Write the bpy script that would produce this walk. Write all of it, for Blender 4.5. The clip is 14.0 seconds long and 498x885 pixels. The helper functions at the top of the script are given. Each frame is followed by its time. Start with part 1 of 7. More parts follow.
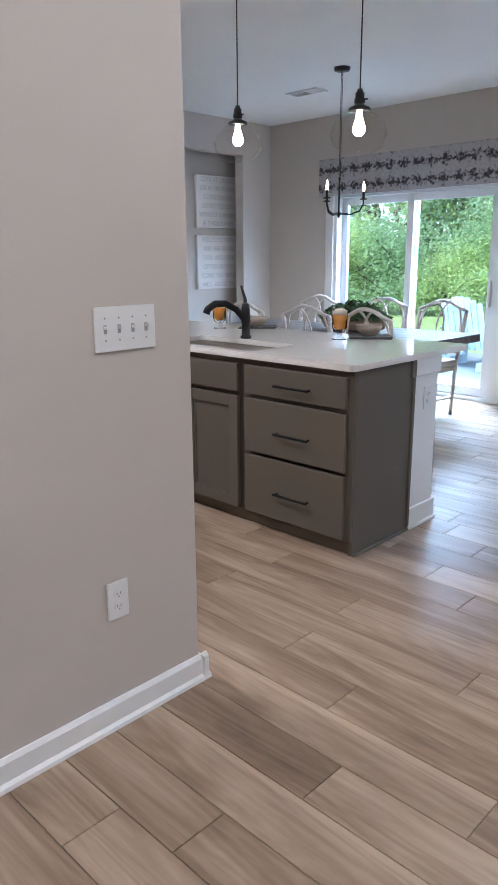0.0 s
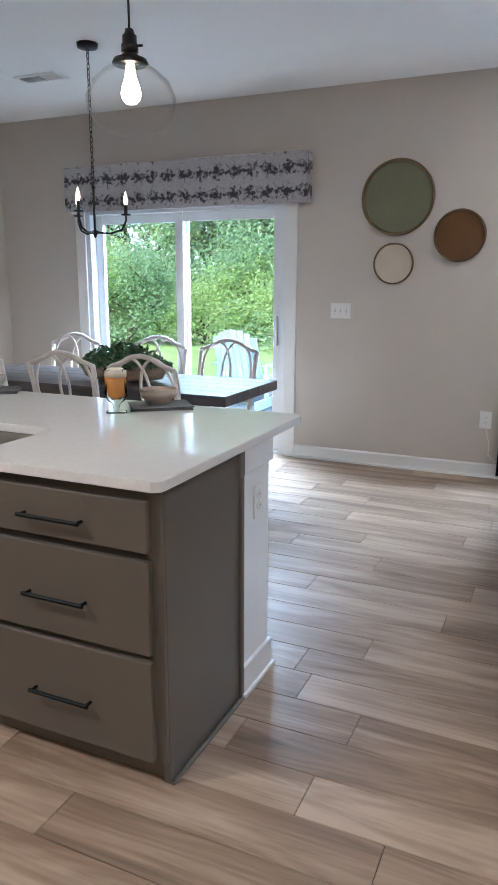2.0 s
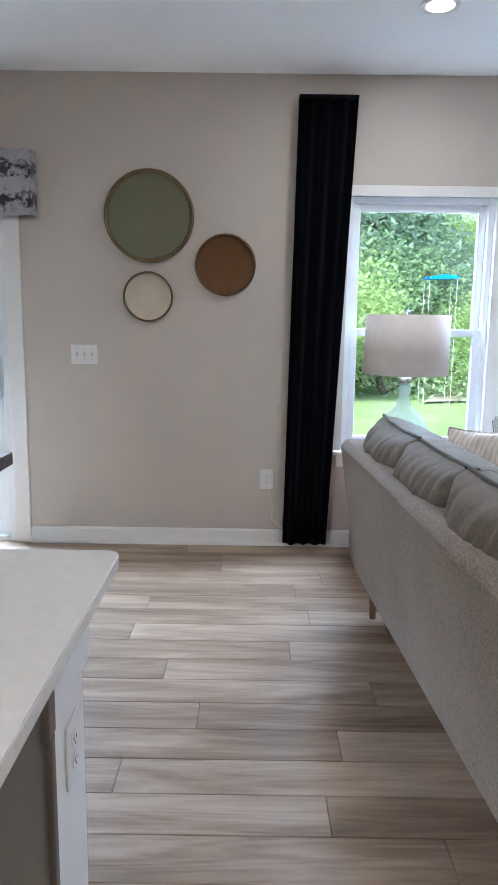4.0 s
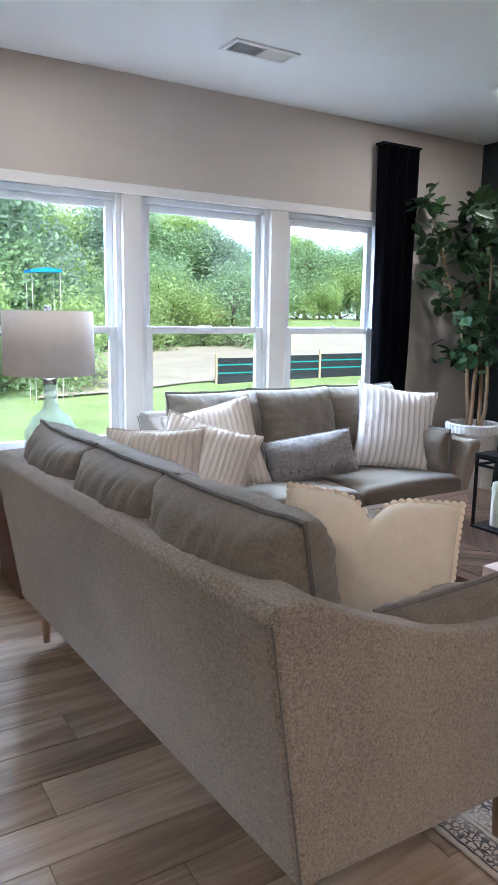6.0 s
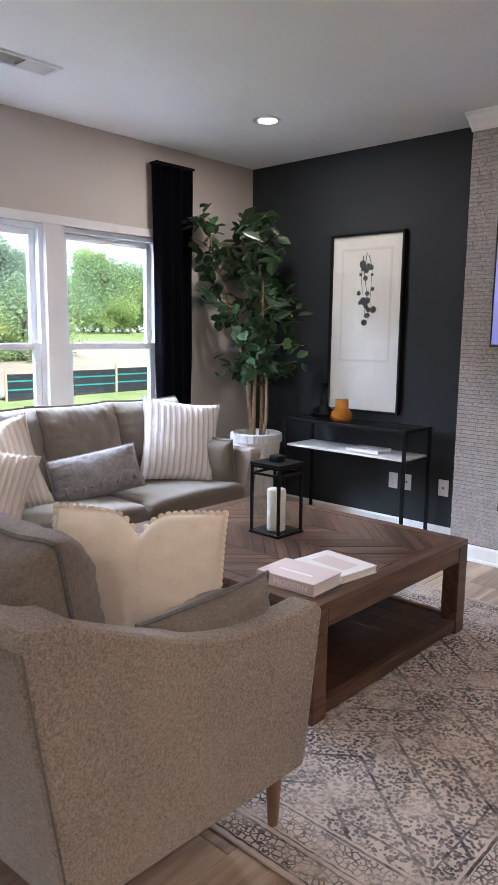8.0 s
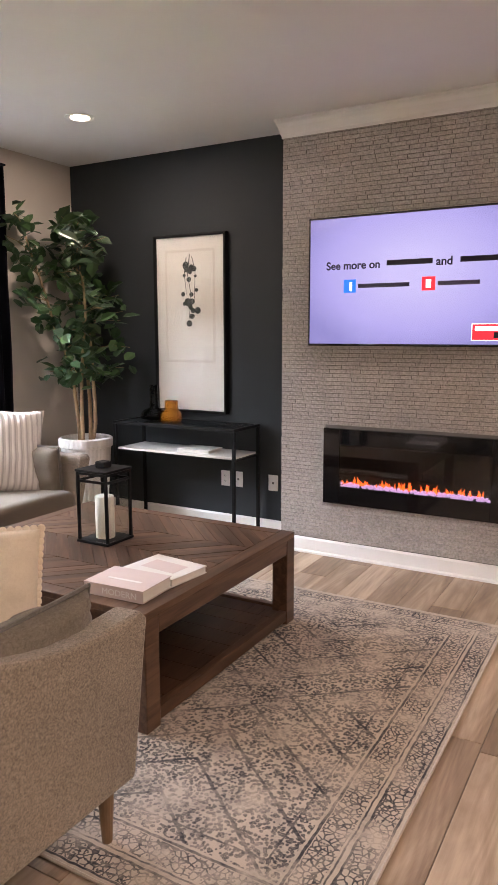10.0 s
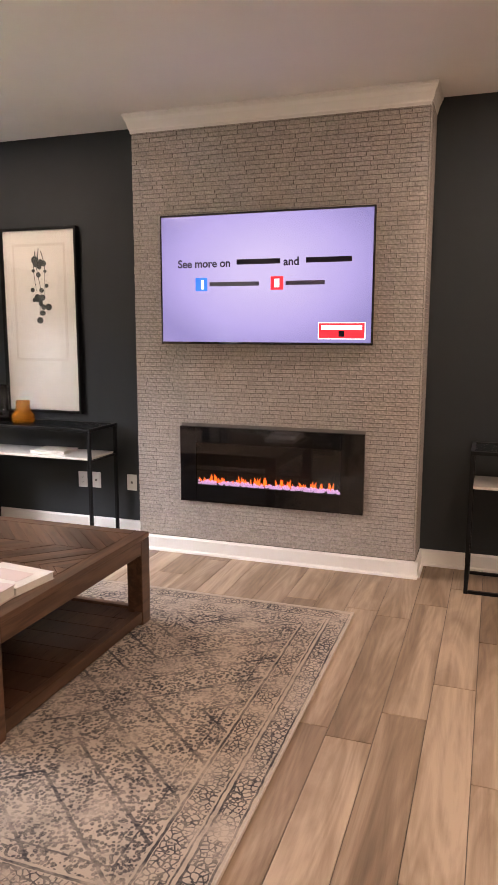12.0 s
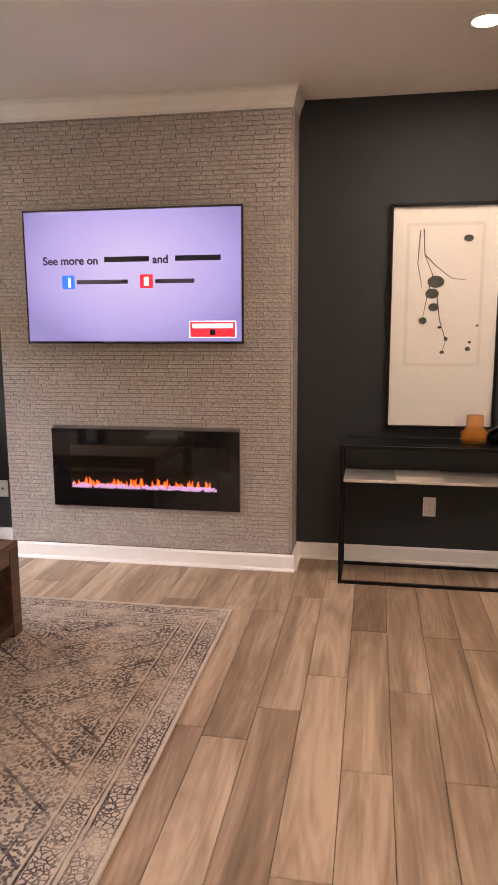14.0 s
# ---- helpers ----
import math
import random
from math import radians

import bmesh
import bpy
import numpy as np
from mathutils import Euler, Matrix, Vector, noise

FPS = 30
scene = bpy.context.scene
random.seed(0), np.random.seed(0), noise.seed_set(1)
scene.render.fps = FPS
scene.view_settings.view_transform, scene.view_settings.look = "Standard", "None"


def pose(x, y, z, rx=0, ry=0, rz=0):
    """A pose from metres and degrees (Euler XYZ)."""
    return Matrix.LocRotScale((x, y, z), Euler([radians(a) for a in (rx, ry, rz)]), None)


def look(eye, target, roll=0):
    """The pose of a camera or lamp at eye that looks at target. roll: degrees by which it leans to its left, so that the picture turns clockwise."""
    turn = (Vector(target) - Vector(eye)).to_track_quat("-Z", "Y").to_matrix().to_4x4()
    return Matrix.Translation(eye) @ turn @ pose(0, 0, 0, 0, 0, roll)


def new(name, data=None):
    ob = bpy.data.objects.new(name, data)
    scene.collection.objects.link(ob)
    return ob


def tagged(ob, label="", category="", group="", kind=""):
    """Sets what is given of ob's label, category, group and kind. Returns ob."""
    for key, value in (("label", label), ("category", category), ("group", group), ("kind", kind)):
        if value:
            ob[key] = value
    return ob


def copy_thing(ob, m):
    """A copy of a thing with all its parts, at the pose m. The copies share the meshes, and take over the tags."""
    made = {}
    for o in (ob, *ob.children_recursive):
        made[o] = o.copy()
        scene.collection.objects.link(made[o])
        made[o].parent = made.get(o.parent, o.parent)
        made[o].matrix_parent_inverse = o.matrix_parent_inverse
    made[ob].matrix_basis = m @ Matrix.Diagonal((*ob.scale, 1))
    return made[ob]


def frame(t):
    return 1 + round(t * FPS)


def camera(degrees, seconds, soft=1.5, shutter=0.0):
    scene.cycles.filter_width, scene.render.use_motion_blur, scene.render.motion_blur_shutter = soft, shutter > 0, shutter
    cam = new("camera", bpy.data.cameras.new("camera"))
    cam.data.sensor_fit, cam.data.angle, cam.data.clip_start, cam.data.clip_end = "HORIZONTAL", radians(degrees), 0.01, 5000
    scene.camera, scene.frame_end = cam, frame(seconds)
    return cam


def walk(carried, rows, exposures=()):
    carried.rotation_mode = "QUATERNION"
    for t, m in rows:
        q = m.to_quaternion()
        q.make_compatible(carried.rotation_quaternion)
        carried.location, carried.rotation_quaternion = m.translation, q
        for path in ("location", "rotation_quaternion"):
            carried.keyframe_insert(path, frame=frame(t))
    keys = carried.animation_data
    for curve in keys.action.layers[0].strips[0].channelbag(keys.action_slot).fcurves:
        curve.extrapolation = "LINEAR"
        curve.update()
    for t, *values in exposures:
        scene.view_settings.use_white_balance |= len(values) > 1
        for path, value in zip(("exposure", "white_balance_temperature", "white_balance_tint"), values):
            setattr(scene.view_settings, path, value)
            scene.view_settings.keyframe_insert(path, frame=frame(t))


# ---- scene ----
cam = camera(38.8, 14.0)
PATH = [
    (0, (-3.008, -6.494, 1.395), (-4.355, -5.105, 0.888), -0.4),
    (0.5, (-3.285, -6.288, 1.408), (-4.437, -4.727, 0.92), -0.6),
    (1, (-3.49, -6.032, 1.406), (-4.526, -4.388, 0.933), -0.7),
    (1.5, (-3.686, -5.727, 1.417), (-4.611, -4.015, 0.953), -0.1),
    (2, (-3.903, -5.437, 1.43), (-4.707, -3.66, 0.988), 0.2),
    (2.2, (-3.979, -5.328, 1.43), (-4.725, -3.524, 0.996), 0.6),
    (4.3, (-4.591, -4.312, 1.453), (-4.428, -2.348, 1.11), 0.7),
    (4.5, (-4.62, -4.255, 1.446), (-4.339, -2.303, 1.11), 0.7),
    (5, (-4.689, -4.168, 1.461), (-4.115, -2.282, 1.123), 0.7),
    (5.5, (-4.716, -4.149, 1.46), (-3.888, -2.361, 1.117), 0.8),
    (6, (-4.722, -4.159, 1.465), (-3.692, -2.481, 1.115), 0.9),
    (6.5, (-4.716, -4.166, 1.462), (-3.538, -2.587, 1.118), 0.9),
    (7, (-4.693, -4.185, 1.467), (-3.406, -2.691, 1.136), 0.8),
    (7.5, (-4.669, -4.214, 1.47), (-3.29, -2.8, 1.155), 0.9),
    (8, (-4.64, -4.251, 1.479), (-3.184, -2.914, 1.173), 0.7),
    (8.5, (-4.609, -4.273, 1.483), (-3.085, -3.014, 1.18), 0.5),
    (10.8, (-4.556, -4.35, 1.5), (-2.771, -3.504, 1.189), 0.0),
    (11, (-4.543, -4.378, 1.498), (-2.746, -3.558, 1.186), 0.1),
    (11.5, (-4.547, -4.382, 1.507), (-2.711, -3.653, 1.191), 0.2),
    (12, (-4.541, -4.392, 1.508), (-2.676, -3.745, 1.191), 0.1),
    (12.5, (-4.53, -4.407, 1.51), (-2.639, -3.84, 1.189), 0.1),
    (13, (-4.523, -4.449, 1.517), (-2.614, -3.949, 1.192), -0.1),
    (13.5, (-4.515, -4.455, 1.522), (-2.587, -4.033, 1.195), -0.2),
    (14, (-4.508, -4.464, 1.523), (-2.565, -4.123, 1.195), -0.2),
]
walk(cam, [(t, look(eye, target, roll)) for t, eye, target, roll in PATH],
     [(0.0, 1.03, 4800, 8), (2.2, 1.02, 4950, 7), (4.8, 0.99, 4980, 7), (6.2, 0.88, 5150, 10), (8.5, 0.98, 5650, 18), (11.0, 1.14, 6800, 22), (14.0, 1.11, 7000, 26)])

# ---- world, sun, lamps ----
world = bpy.data.worlds.new("sky")
scene.world = world
world.use_nodes = True
wn = world.node_tree
sky = wn.nodes.new("ShaderNodeTexSky")
sky.sky_type = "NISHITA"
sky.sun_disc = False
sky.sun_elevation = radians(43)
sky.sun_rotation = radians(200)
sky.dust_density = 2.0
wn.nodes["Background"].inputs[1].default_value = 0.15
wn.links.new(sky.outputs[0], wn.nodes["Background"].inputs[0])

sun = new("sun", bpy.data.lights.new("sun", "SUN"))
sun.data.energy = 5.0
sun.data.angle = radians(8)
sun.data.color = (1.0, 0.96, 0.88)
sun.matrix_world = look((-13, -36, 36), (0, 0, 0))

CEIL = 2.85
# first three are visible; last three unseen, added to fill the south half
CANS = [(-3.71, -0.94), (-0.99, -1.03), (-0.99, -4.92), (-3.71, -4.92), (-2.9, -7.0), (-6.6, -5.4)]
CAN_WATTS = [6, 9, 13, 7, 24, 32]
for (cx, cy), watts in zip(CANS, CAN_WATTS):
    lamp = new("can_lamp", bpy.data.lights.new("can_lamp", "AREA"))
    lamp.data.shape, lamp.data.size = "DISK", 0.11
    lamp.data.energy, lamp.data.color = watts, (1.0, 0.83, 0.66)
    lamp.matrix_world = look((cx, cy, CEIL - 0.012), (cx, cy, 0))
PENDANTS = [(-5.215, -3.43, 2.078), (-6.05, -3.43, 2.118)]
for px, py, pz in PENDANTS:
    lamp = new("pendant_lamp", bpy.data.lights.new("pendant_lamp", "POINT"))
    lamp.data.energy, lamp.data.color, lamp.data.shadow_soft_size = 9, (1.0, 0.78, 0.52), 0.03
    lamp.matrix_world = pose(px, py, pz - 0.08)

# the sky's light through the openings, from lamps outside above their heads
for x0, x1, watts in ((-4.0, -1.0, 650), (-7.9, -6.0, 560)):
    lamp = new("sky_lamp", bpy.data.lights.new("sky_lamp", "AREA"))
    lamp.data.shape, lamp.data.size, lamp.data.size_y = "RECTANGLE", x1 - x0, 1.3
    lamp.data.energy, lamp.data.color = watts, (0.8, 0.91, 1.0)
    lamp.matrix_world = look(((x0 + x1) / 2, 0.95, 2.95), ((x0 + x1) / 2, -2.2, 0.3))

# ---- materials ----


def mat(name, color, rough=0.5, var=0.12, scale=6.0, bump=0.1, bscale=60.0, metal=0.0, spec=0.5, sheen=0.0, stretch=(1, 1, 1)):
    """A plain surface with two scales of variation and fine relief."""
    m = bpy.data.materials.new(name)
    m.use_nodes = True
    nt = m.node_tree
    b = nt.nodes["Principled BSDF"]
    b.inputs["Metallic"].default_value = metal
    b.inputs["Specular IOR Level"].default_value = spec
    if sheen:
        b.inputs["Sheen Weight"].default_value = sheen
    tc = nt.nodes.new("ShaderNodeTexCoord")
    mp = nt.nodes.new("ShaderNodeMapping")
    mp.inputs["Scale"].default_value = stretch
    nt.links.new(tc.outputs["Object"], mp.inputs["Vector"])
    n1 = nt.nodes.new("ShaderNodeTexNoise")
    n1.inputs["Scale"].default_value = scale
    n1.inputs["Detail"].default_value = 6
    n2 = nt.nodes.new("ShaderNodeTexNoise")
    n2.inputs["Scale"].default_value = bscale
    n2.inputs["Detail"].default_value = 3
    for n in (n1, n2):
        nt.links.new(mp.outputs[0], n.inputs["Vector"])
    add = nt.nodes.new("ShaderNodeMath")
    add.operation = "MULTIPLY_ADD"
    nt.links.new(n2.outputs[0], add.inputs[0])
    add.inputs[1].default_value = 0.5
    nt.links.new(n1.outputs[0], add.inputs[2])
    ramp = nt.nodes.new("ShaderNodeMapRange")
    ramp.inputs["From Min"].default_value, ramp.inputs["From Max"].default_value = 0.45, 1.05
    ramp.inputs["To Min"].default_value, ramp.inputs["To Max"].default_value = 1 - var, 1 + var
    nt.links.new(add.outputs[0], ramp.inputs["Value"])
    mul = nt.nodes.new("ShaderNodeMix")
    mul.data_type, mul.blend_type = "RGBA", "MULTIPLY"
    mul.inputs["Factor"].default_value = 1.0
    mul.inputs["A"].default_value = (*color, 1)
    nt.links.new(ramp.outputs[0], mul.inputs["B"])
    nt.links.new(mul.outputs["Result"], b.inputs["Base Color"])
    rr = nt.nodes.new("ShaderNodeMapRange")
    rr.inputs["To Min"].default_value, rr.inputs["To Max"].default_value = max(rough - 0.08, 0.02), min(rough + 0.08, 1)
    nt.links.new(n1.outputs[0], rr.inputs["Value"])
    nt.links.new(rr.outputs[0], b.inputs["Roughness"])
    if bump:
        bp = nt.nodes.new("ShaderNodeBump")
        bp.inputs["Strength"].default_value = bump
        bp.inputs["Distance"].default_value = 0.004
        nt.links.new(n2.outputs[0], bp.inputs["Height"])
        nt.links.new(bp.outputs[0], b.inputs["Normal"])
    return m


def node(nt, kind, **values):
    n = nt.nodes.new(kind)
    for key, value in values.items():
        n.inputs[key].default_value = value
    return n


def ramp_node(nt, stops):
    r = nt.nodes.new("ShaderNodeValToRGB")
    els = r.color_ramp.elements
    while len(els) < len(stops):
        els.new(0.5)
    for e, (p, c) in zip(els, stops):
        e.position, e.color = p, (*c, 1)
    return r


def wood_mat(name, dark, mid, light, rough=0.45, grain=(1.2, 14, 14), island=False, tone=0.35, spec=0.5, knots=0.0):
    """Wood whose grain runs along local x; each piece has its own tone and grain."""
    m = bpy.data.materials.new(name)
    m.use_nodes = True
    nt = m.node_tree
    L = nt.links.new
    b = nt.nodes["Principled BSDF"]
    b.inputs["Specular IOR Level"].default_value = spec
    tc = nt.nodes.new("ShaderNodeTexCoord")
    if island:
        rnd = nt.nodes.new("ShaderNodeNewGeometry").outputs["Random Per Island"]
    else:
        rnd = nt.nodes.new("ShaderNodeObjectInfo").outputs["Random"]
    off = nt.nodes.new("ShaderNodeVectorMath")
    off.operation = "MULTIPLY_ADD"
    L(rnd, off.inputs[0])
    off.inputs[1].default_value = (37.0, 53.0, 11.0)
    L(tc.outputs["Object"], off.inputs[2])
    mp = nt.nodes.new("ShaderNodeMapping")
    mp.inputs["Scale"].default_value = grain
    L(off.outputs[0], mp.inputs["Vector"])
    n1 = node(nt, "ShaderNodeTexNoise", Scale=1.1, Detail=7, Roughness=0.6, Distortion=0.9)
    L(mp.outputs[0], n1.inputs["Vector"])
    mp2 = nt.nodes.new("ShaderNodeMapping")
    mp2.inputs["Scale"].default_value = (grain[0] * 3, grain[1] * 9, grain[2] * 9)
    L(off.outputs[0], mp2.inputs["Vector"])
    n2 = node(nt, "ShaderNodeTexNoise", Scale=1.0, Detail=4, Roughness=0.7)
    L(mp2.outputs[0], n2.inputs["Vector"])
    mix = nt.nodes.new("ShaderNodeMath")
    mix.operation = "MULTIPLY_ADD"
    L(n2.outputs[0], mix.inputs[0])
    mix.inputs[1].default_value = 0.28
    L(n1.outputs[0], mix.inputs[2])
    if knots:
        mp3 = nt.nodes.new("ShaderNodeMapping")
        mp3.inputs["Scale"].default_value = (0.55, 6.0, 6.0)
        L(off.outputs[0], mp3.inputs["Vector"])
        n4 = node(nt, "ShaderNodeTexNoise", Scale=1.0, Detail=1.5)
        L(mp3.outputs[0], n4.inputs["Vector"])
        m4 = nt.nodes.new("ShaderNodeMath")
        m4.operation = "MULTIPLY"
        L(n4.outputs[0], m4.inputs[0])
        m4.inputs[1].default_value = 16.0
        pp = nt.nodes.new("ShaderNodeMath")
        pp.operation = "PINGPONG"
        L(m4.outputs[0], pp.inputs[0])
        pp.inputs[1].default_value = 0.5
        sub = nt.nodes.new("ShaderNodeMath")
        sub.operation = "MULTIPLY_ADD"
        L(pp.outputs[0], sub.inputs[0])
        sub.inputs[1].default_value = knots
        L(mix.outputs[0], sub.inputs[2])
        mix = sub
    t2 = nt.nodes.new("ShaderNodeMath")
    t2.operation = "MULTIPLY_ADD"
    L(rnd, t2.inputs[0])
    t2.inputs[1].default_value = tone
    L(mix.outputs[0], t2.inputs[2])
    r = ramp_node(nt, [(0.44, dark), (0.74, mid), (1.0, light)])
    L(t2.outputs[0], r.inputs[0])
    L(r.outputs[0], b.inputs["Base Color"])
    rr = node(nt, "ShaderNodeMapRange", **{"To Min": rough - 0.1, "To Max": rough + 0.12})
    L(n2.outputs[0], rr.inputs["Value"])
    L(rr.outputs[0], b.inputs["Roughness"])
    bp = node(nt, "ShaderNodeBump", Strength=0.12, Distance=0.002)
    L(mix.outputs[0], bp.inputs["Height"])
    L(bp.outputs[0], b.inputs["Normal"])
    return m


def fabric_mat(name, c1, c2, weave=420.0, rough=0.95, bump=0.5, blotch=3.0):
    """Woven cloth of two mixed yarns."""
    m = bpy.data.materials.new(name)
    m.use_nodes = True
    nt = m.node_tree
    L = nt.links.new
    b = nt.nodes["Principled BSDF"]
    b.inputs["Roughness"].default_value = rough
    b.inputs["Specular IOR Level"].default_value = 0.15
    b.inputs["Sheen Weight"].default_value = 0.25
    tc = nt.nodes.new("ShaderNodeTexCoord")
    n1 = node(nt, "ShaderNodeTexNoise", Scale=weave, Detail=2)
    n2 = node(nt, "ShaderNodeTexNoise", Scale=weave / 5, Detail=5, Roughness=0.7)
    n3 = node(nt, "ShaderNodeTexNoise", Scale=blotch, Detail=4)
    for n in (n1, n2, n3):
        L(tc.outputs["Object"], n.inputs["Vector"])
    a = nt.nodes.new("ShaderNodeMath")
    a.operation = "ADD"
    L(n1.outputs[0], a.inputs[0])
    L(n2.outputs[0], a.inputs[1])
    a2 = nt.nodes.new("ShaderNodeMath")
    a2.operation = "MULTIPLY_ADD"
    L(n3.outputs[0], a2.inputs[0])
    a2.inputs[1].default_value = 0.4
    L(a.outputs[0], a2.inputs[2])
    r = ramp_node(nt, [(0.0, c1), (1.0, c2)])
    mr = node(nt, "ShaderNodeMapRange", **{"From Min": 0.95, "From Max": 1.45})
    L(a2.outputs[0], mr.inputs["Value"])
    L(mr.outputs[0], r.inputs[0])
    L(r.outputs[0], b.inputs["Base Color"])
    bp = node(nt, "ShaderNodeBump", Strength=bump, Distance=0.002)
    L(a.outputs[0], bp.inputs["Height"])
    L(bp.outputs[0], b.inputs["Normal"])
    return m


def stripe_mat(name, base, line, count, axis=0):
    """Ribbed cloth: raised stripes across one local axis."""
    m = fabric_mat(name, base, tuple(min(1, c * 1.08) for c in base), 500, bump=0.3)
    nt = m.node_tree
    L = nt.links.new
    b = nt.nodes["Principled BSDF"]
    old = b.inputs["Base Color"].links[0].from_socket
    tc = nt.nodes.new("ShaderNodeTexCoord")
    sx = nt.nodes.new("ShaderNodeSeparateXYZ")
    L(tc.outputs["Object"], sx.inputs[0])
    w = nt.nodes.new("ShaderNodeMath")
    w.operation = "MULTIPLY"
    L(sx.outputs[axis], w.inputs[0])
    w.inputs[1].default_value = count
    s = nt.nodes.new("ShaderNodeMath")
    s.operation = "PINGPONG"
    L(w.outputs[0], s.inputs[0])
    s.inputs[1].default_value = 1.0
    r = node(nt, "ShaderNodeMapRange", **{"From Min": 0.55, "From Max": 0.8})
    L(s.outputs[0], r.inputs["Value"])
    mx = nt.nodes.new("ShaderNodeMix")
    mx.data_type = "RGBA"
    L(r.outputs[0], mx.inputs["Factor"])
    L(old, mx.inputs["A"])
    mx.inputs["B"].default_value = (*line, 1)
    L(mx.outputs["Result"], b.inputs["Base Color"])
    bp = node(nt, "ShaderNodeBump", Strength=0.8, Distance=0.006)
    L(s.outputs[0], bp.inputs["Height"])
    L(bp.outputs[0], b.inputs["Normal"])
    return m


def glass_mat(name, color=(1, 1, 1), rough=0.0, ior=1.45, bump=0.0):
    m = bpy.data.materials.new(name)
    m.use_nodes = True
    nt = m.node_tree
    b = nt.nodes["Principled BSDF"]
    b.inputs["Base Color"].default_value = (*color, 1)
    b.inputs["Transmission Weight"].default_value = 1.0
    b.inputs["Roughness"].default_value = rough
    b.inputs["IOR"].default_value = ior
    if bump:
        tc = nt.nodes.new("ShaderNodeTexCoord")
        v = node(nt, "ShaderNodeTexVoronoi", Scale=130.0)
        nt.links.new(tc.outputs["Object"], v.inputs["Vector"])
        bp = node(nt, "ShaderNodeBump", Strength=bump, Distance=0.002)
        nt.links.new(v.outputs[0], bp.inputs["Height"])
        nt.links.new(bp.outputs[0], b.inputs["Normal"])
    return m


def pane_mat(name, tint=(0.97, 0.99, 0.98), ior=1.4, seeds=0.0):
    """Window glass: clear, with a thin gloss."""
    m = bpy.data.materials.new(name)
    m.use_nodes = True
    nt = m.node_tree
    nt.nodes.remove(nt.nodes["Principled BSDF"])
    out = nt.nodes["Material Output"]
    t = nt.nodes.new("ShaderNodeBsdfTransparent")
    t.inputs[0].default_value = (*tint, 1)
    g = nt.nodes.new("ShaderNodeBsdfGlossy")
    g.inputs["Roughness"].default_value = 0.02
    f = nt.nodes.new("ShaderNodeFresnel")
    f.inputs[0].default_value = ior
    if seeds:
        tc = nt.nodes.new("ShaderNodeTexCoord")
        v = node(nt, "ShaderNodeTexVoronoi", Scale=170.0)
        nt.links.new(tc.outputs["Object"], v.inputs["Vector"])
        bp = node(nt, "ShaderNodeBump", Strength=seeds, Distance=0.004)
        nt.links.new(v.outputs[0], bp.inputs["Height"])
        nt.links.new(bp.outputs[0], g.inputs["Normal"])
        nt.links.new(bp.outputs[0], f.inputs["Normal"])
    mx = nt.nodes.new("ShaderNodeMixShader")
    gain = nt.nodes.new("ShaderNodeMath")
    gain.operation = "MULTIPLY"
    gain.inputs[1].default_value = 0.35 if seeds else 1.0
    nt.links.new(f.outputs[0], gain.inputs[0])
    nt.links.new(gain.outputs[0], mx.inputs[0])
    nt.links.new(t.outputs[0], mx.inputs[1])
    nt.links.new(g.outputs[0], mx.inputs[2])
    nt.links.new(mx.outputs[0], out.inputs[0])
    return m


def tint_mat(name, color, alpha):
    """Thin coloured glass."""
    m = bpy.data.materials.new(name)
    m.use_nodes = True
    b = m.node_tree.nodes["Principled BSDF"]
    b.inputs["Base Color"].default_value = (*color, 1)
    b.inputs["Roughness"].default_value = 0.06
    b.inputs["Alpha"].default_value = alpha
    return m


def glow_mat(name, color, strength):
    m = bpy.data.materials.new(name)
    m.use_nodes = True
    b = m.node_tree.nodes["Principled BSDF"]
    b.inputs["Base Color"].default_value = (*color, 1)
    b.inputs["Emission Color"].default_value = (*color, 1)
    b.inputs["Emission Strength"].default_value = strength
    return m


M_WALL = mat("greige_paint", (0.56, 0.51, 0.455), 0.62, 0.03, 3, 0.08, 320)
M_DARK = mat("charcoal_paint", (0.017, 0.022, 0.025), 0.72, 0.05, 3, 0.08, 320)
M_CEIL = mat("ceiling_paint", (0.88, 0.875, 0.86), 0.8, 0.02, 3, 0.1, 260)
M_TRIM = mat("white_trim_paint", (0.8, 0.785, 0.76), 0.35, 0.02, 5, 0.03, 200)
M_VINYL = mat("white_vinyl", (0.78, 0.79, 0.8), 0.3, 0.02, 5, 0.0, 200)
M_PLATE = mat("white_plastic", (0.78, 0.77, 0.75), 0.3, 0.01, 9, 0.0, 100)
M_SLOT = mat("dark_slot", (0.16, 0.155, 0.15), 0.6, 0.05, 20, 0.0, 100)
M_TOGGLE = mat("toggle_slot", (0.42, 0.41, 0.4), 0.6, 0.05, 20, 0.0, 100)
M_PLANK = wood_mat("vinyl_plank", (0.105, 0.067, 0.041), (0.29, 0.202, 0.134), (0.5, 0.378, 0.272), 0.4, (0.8, 6, 6), False, 0.21, 0.45, 0.16)
M_PLANKS = wood_mat("vinyl_plank_far", (0.105, 0.067, 0.041), (0.29, 0.202, 0.134), (0.5, 0.378, 0.272), 0.4, (0.8, 6, 6), True, 0.21, 0.45, 0.16)
M_GAP = mat("plank_joint", (0.11, 0.085, 0.066), 0.8, 0.1, 10, 0.0, 100)
M_CAB = mat("taupe_cabinet_paint", (0.122, 0.104, 0.08), 0.4, 0.03, 4, 0.04, 240)
M_CABD = mat("toe_kick_paint", (0.11, 0.085, 0.06), 0.5, 0.06, 4, 0.04, 240)
M_QUARTZ = mat("white_quartz", (0.78, 0.75, 0.71), 0.07, 0.04, 40, 0.0, 300)
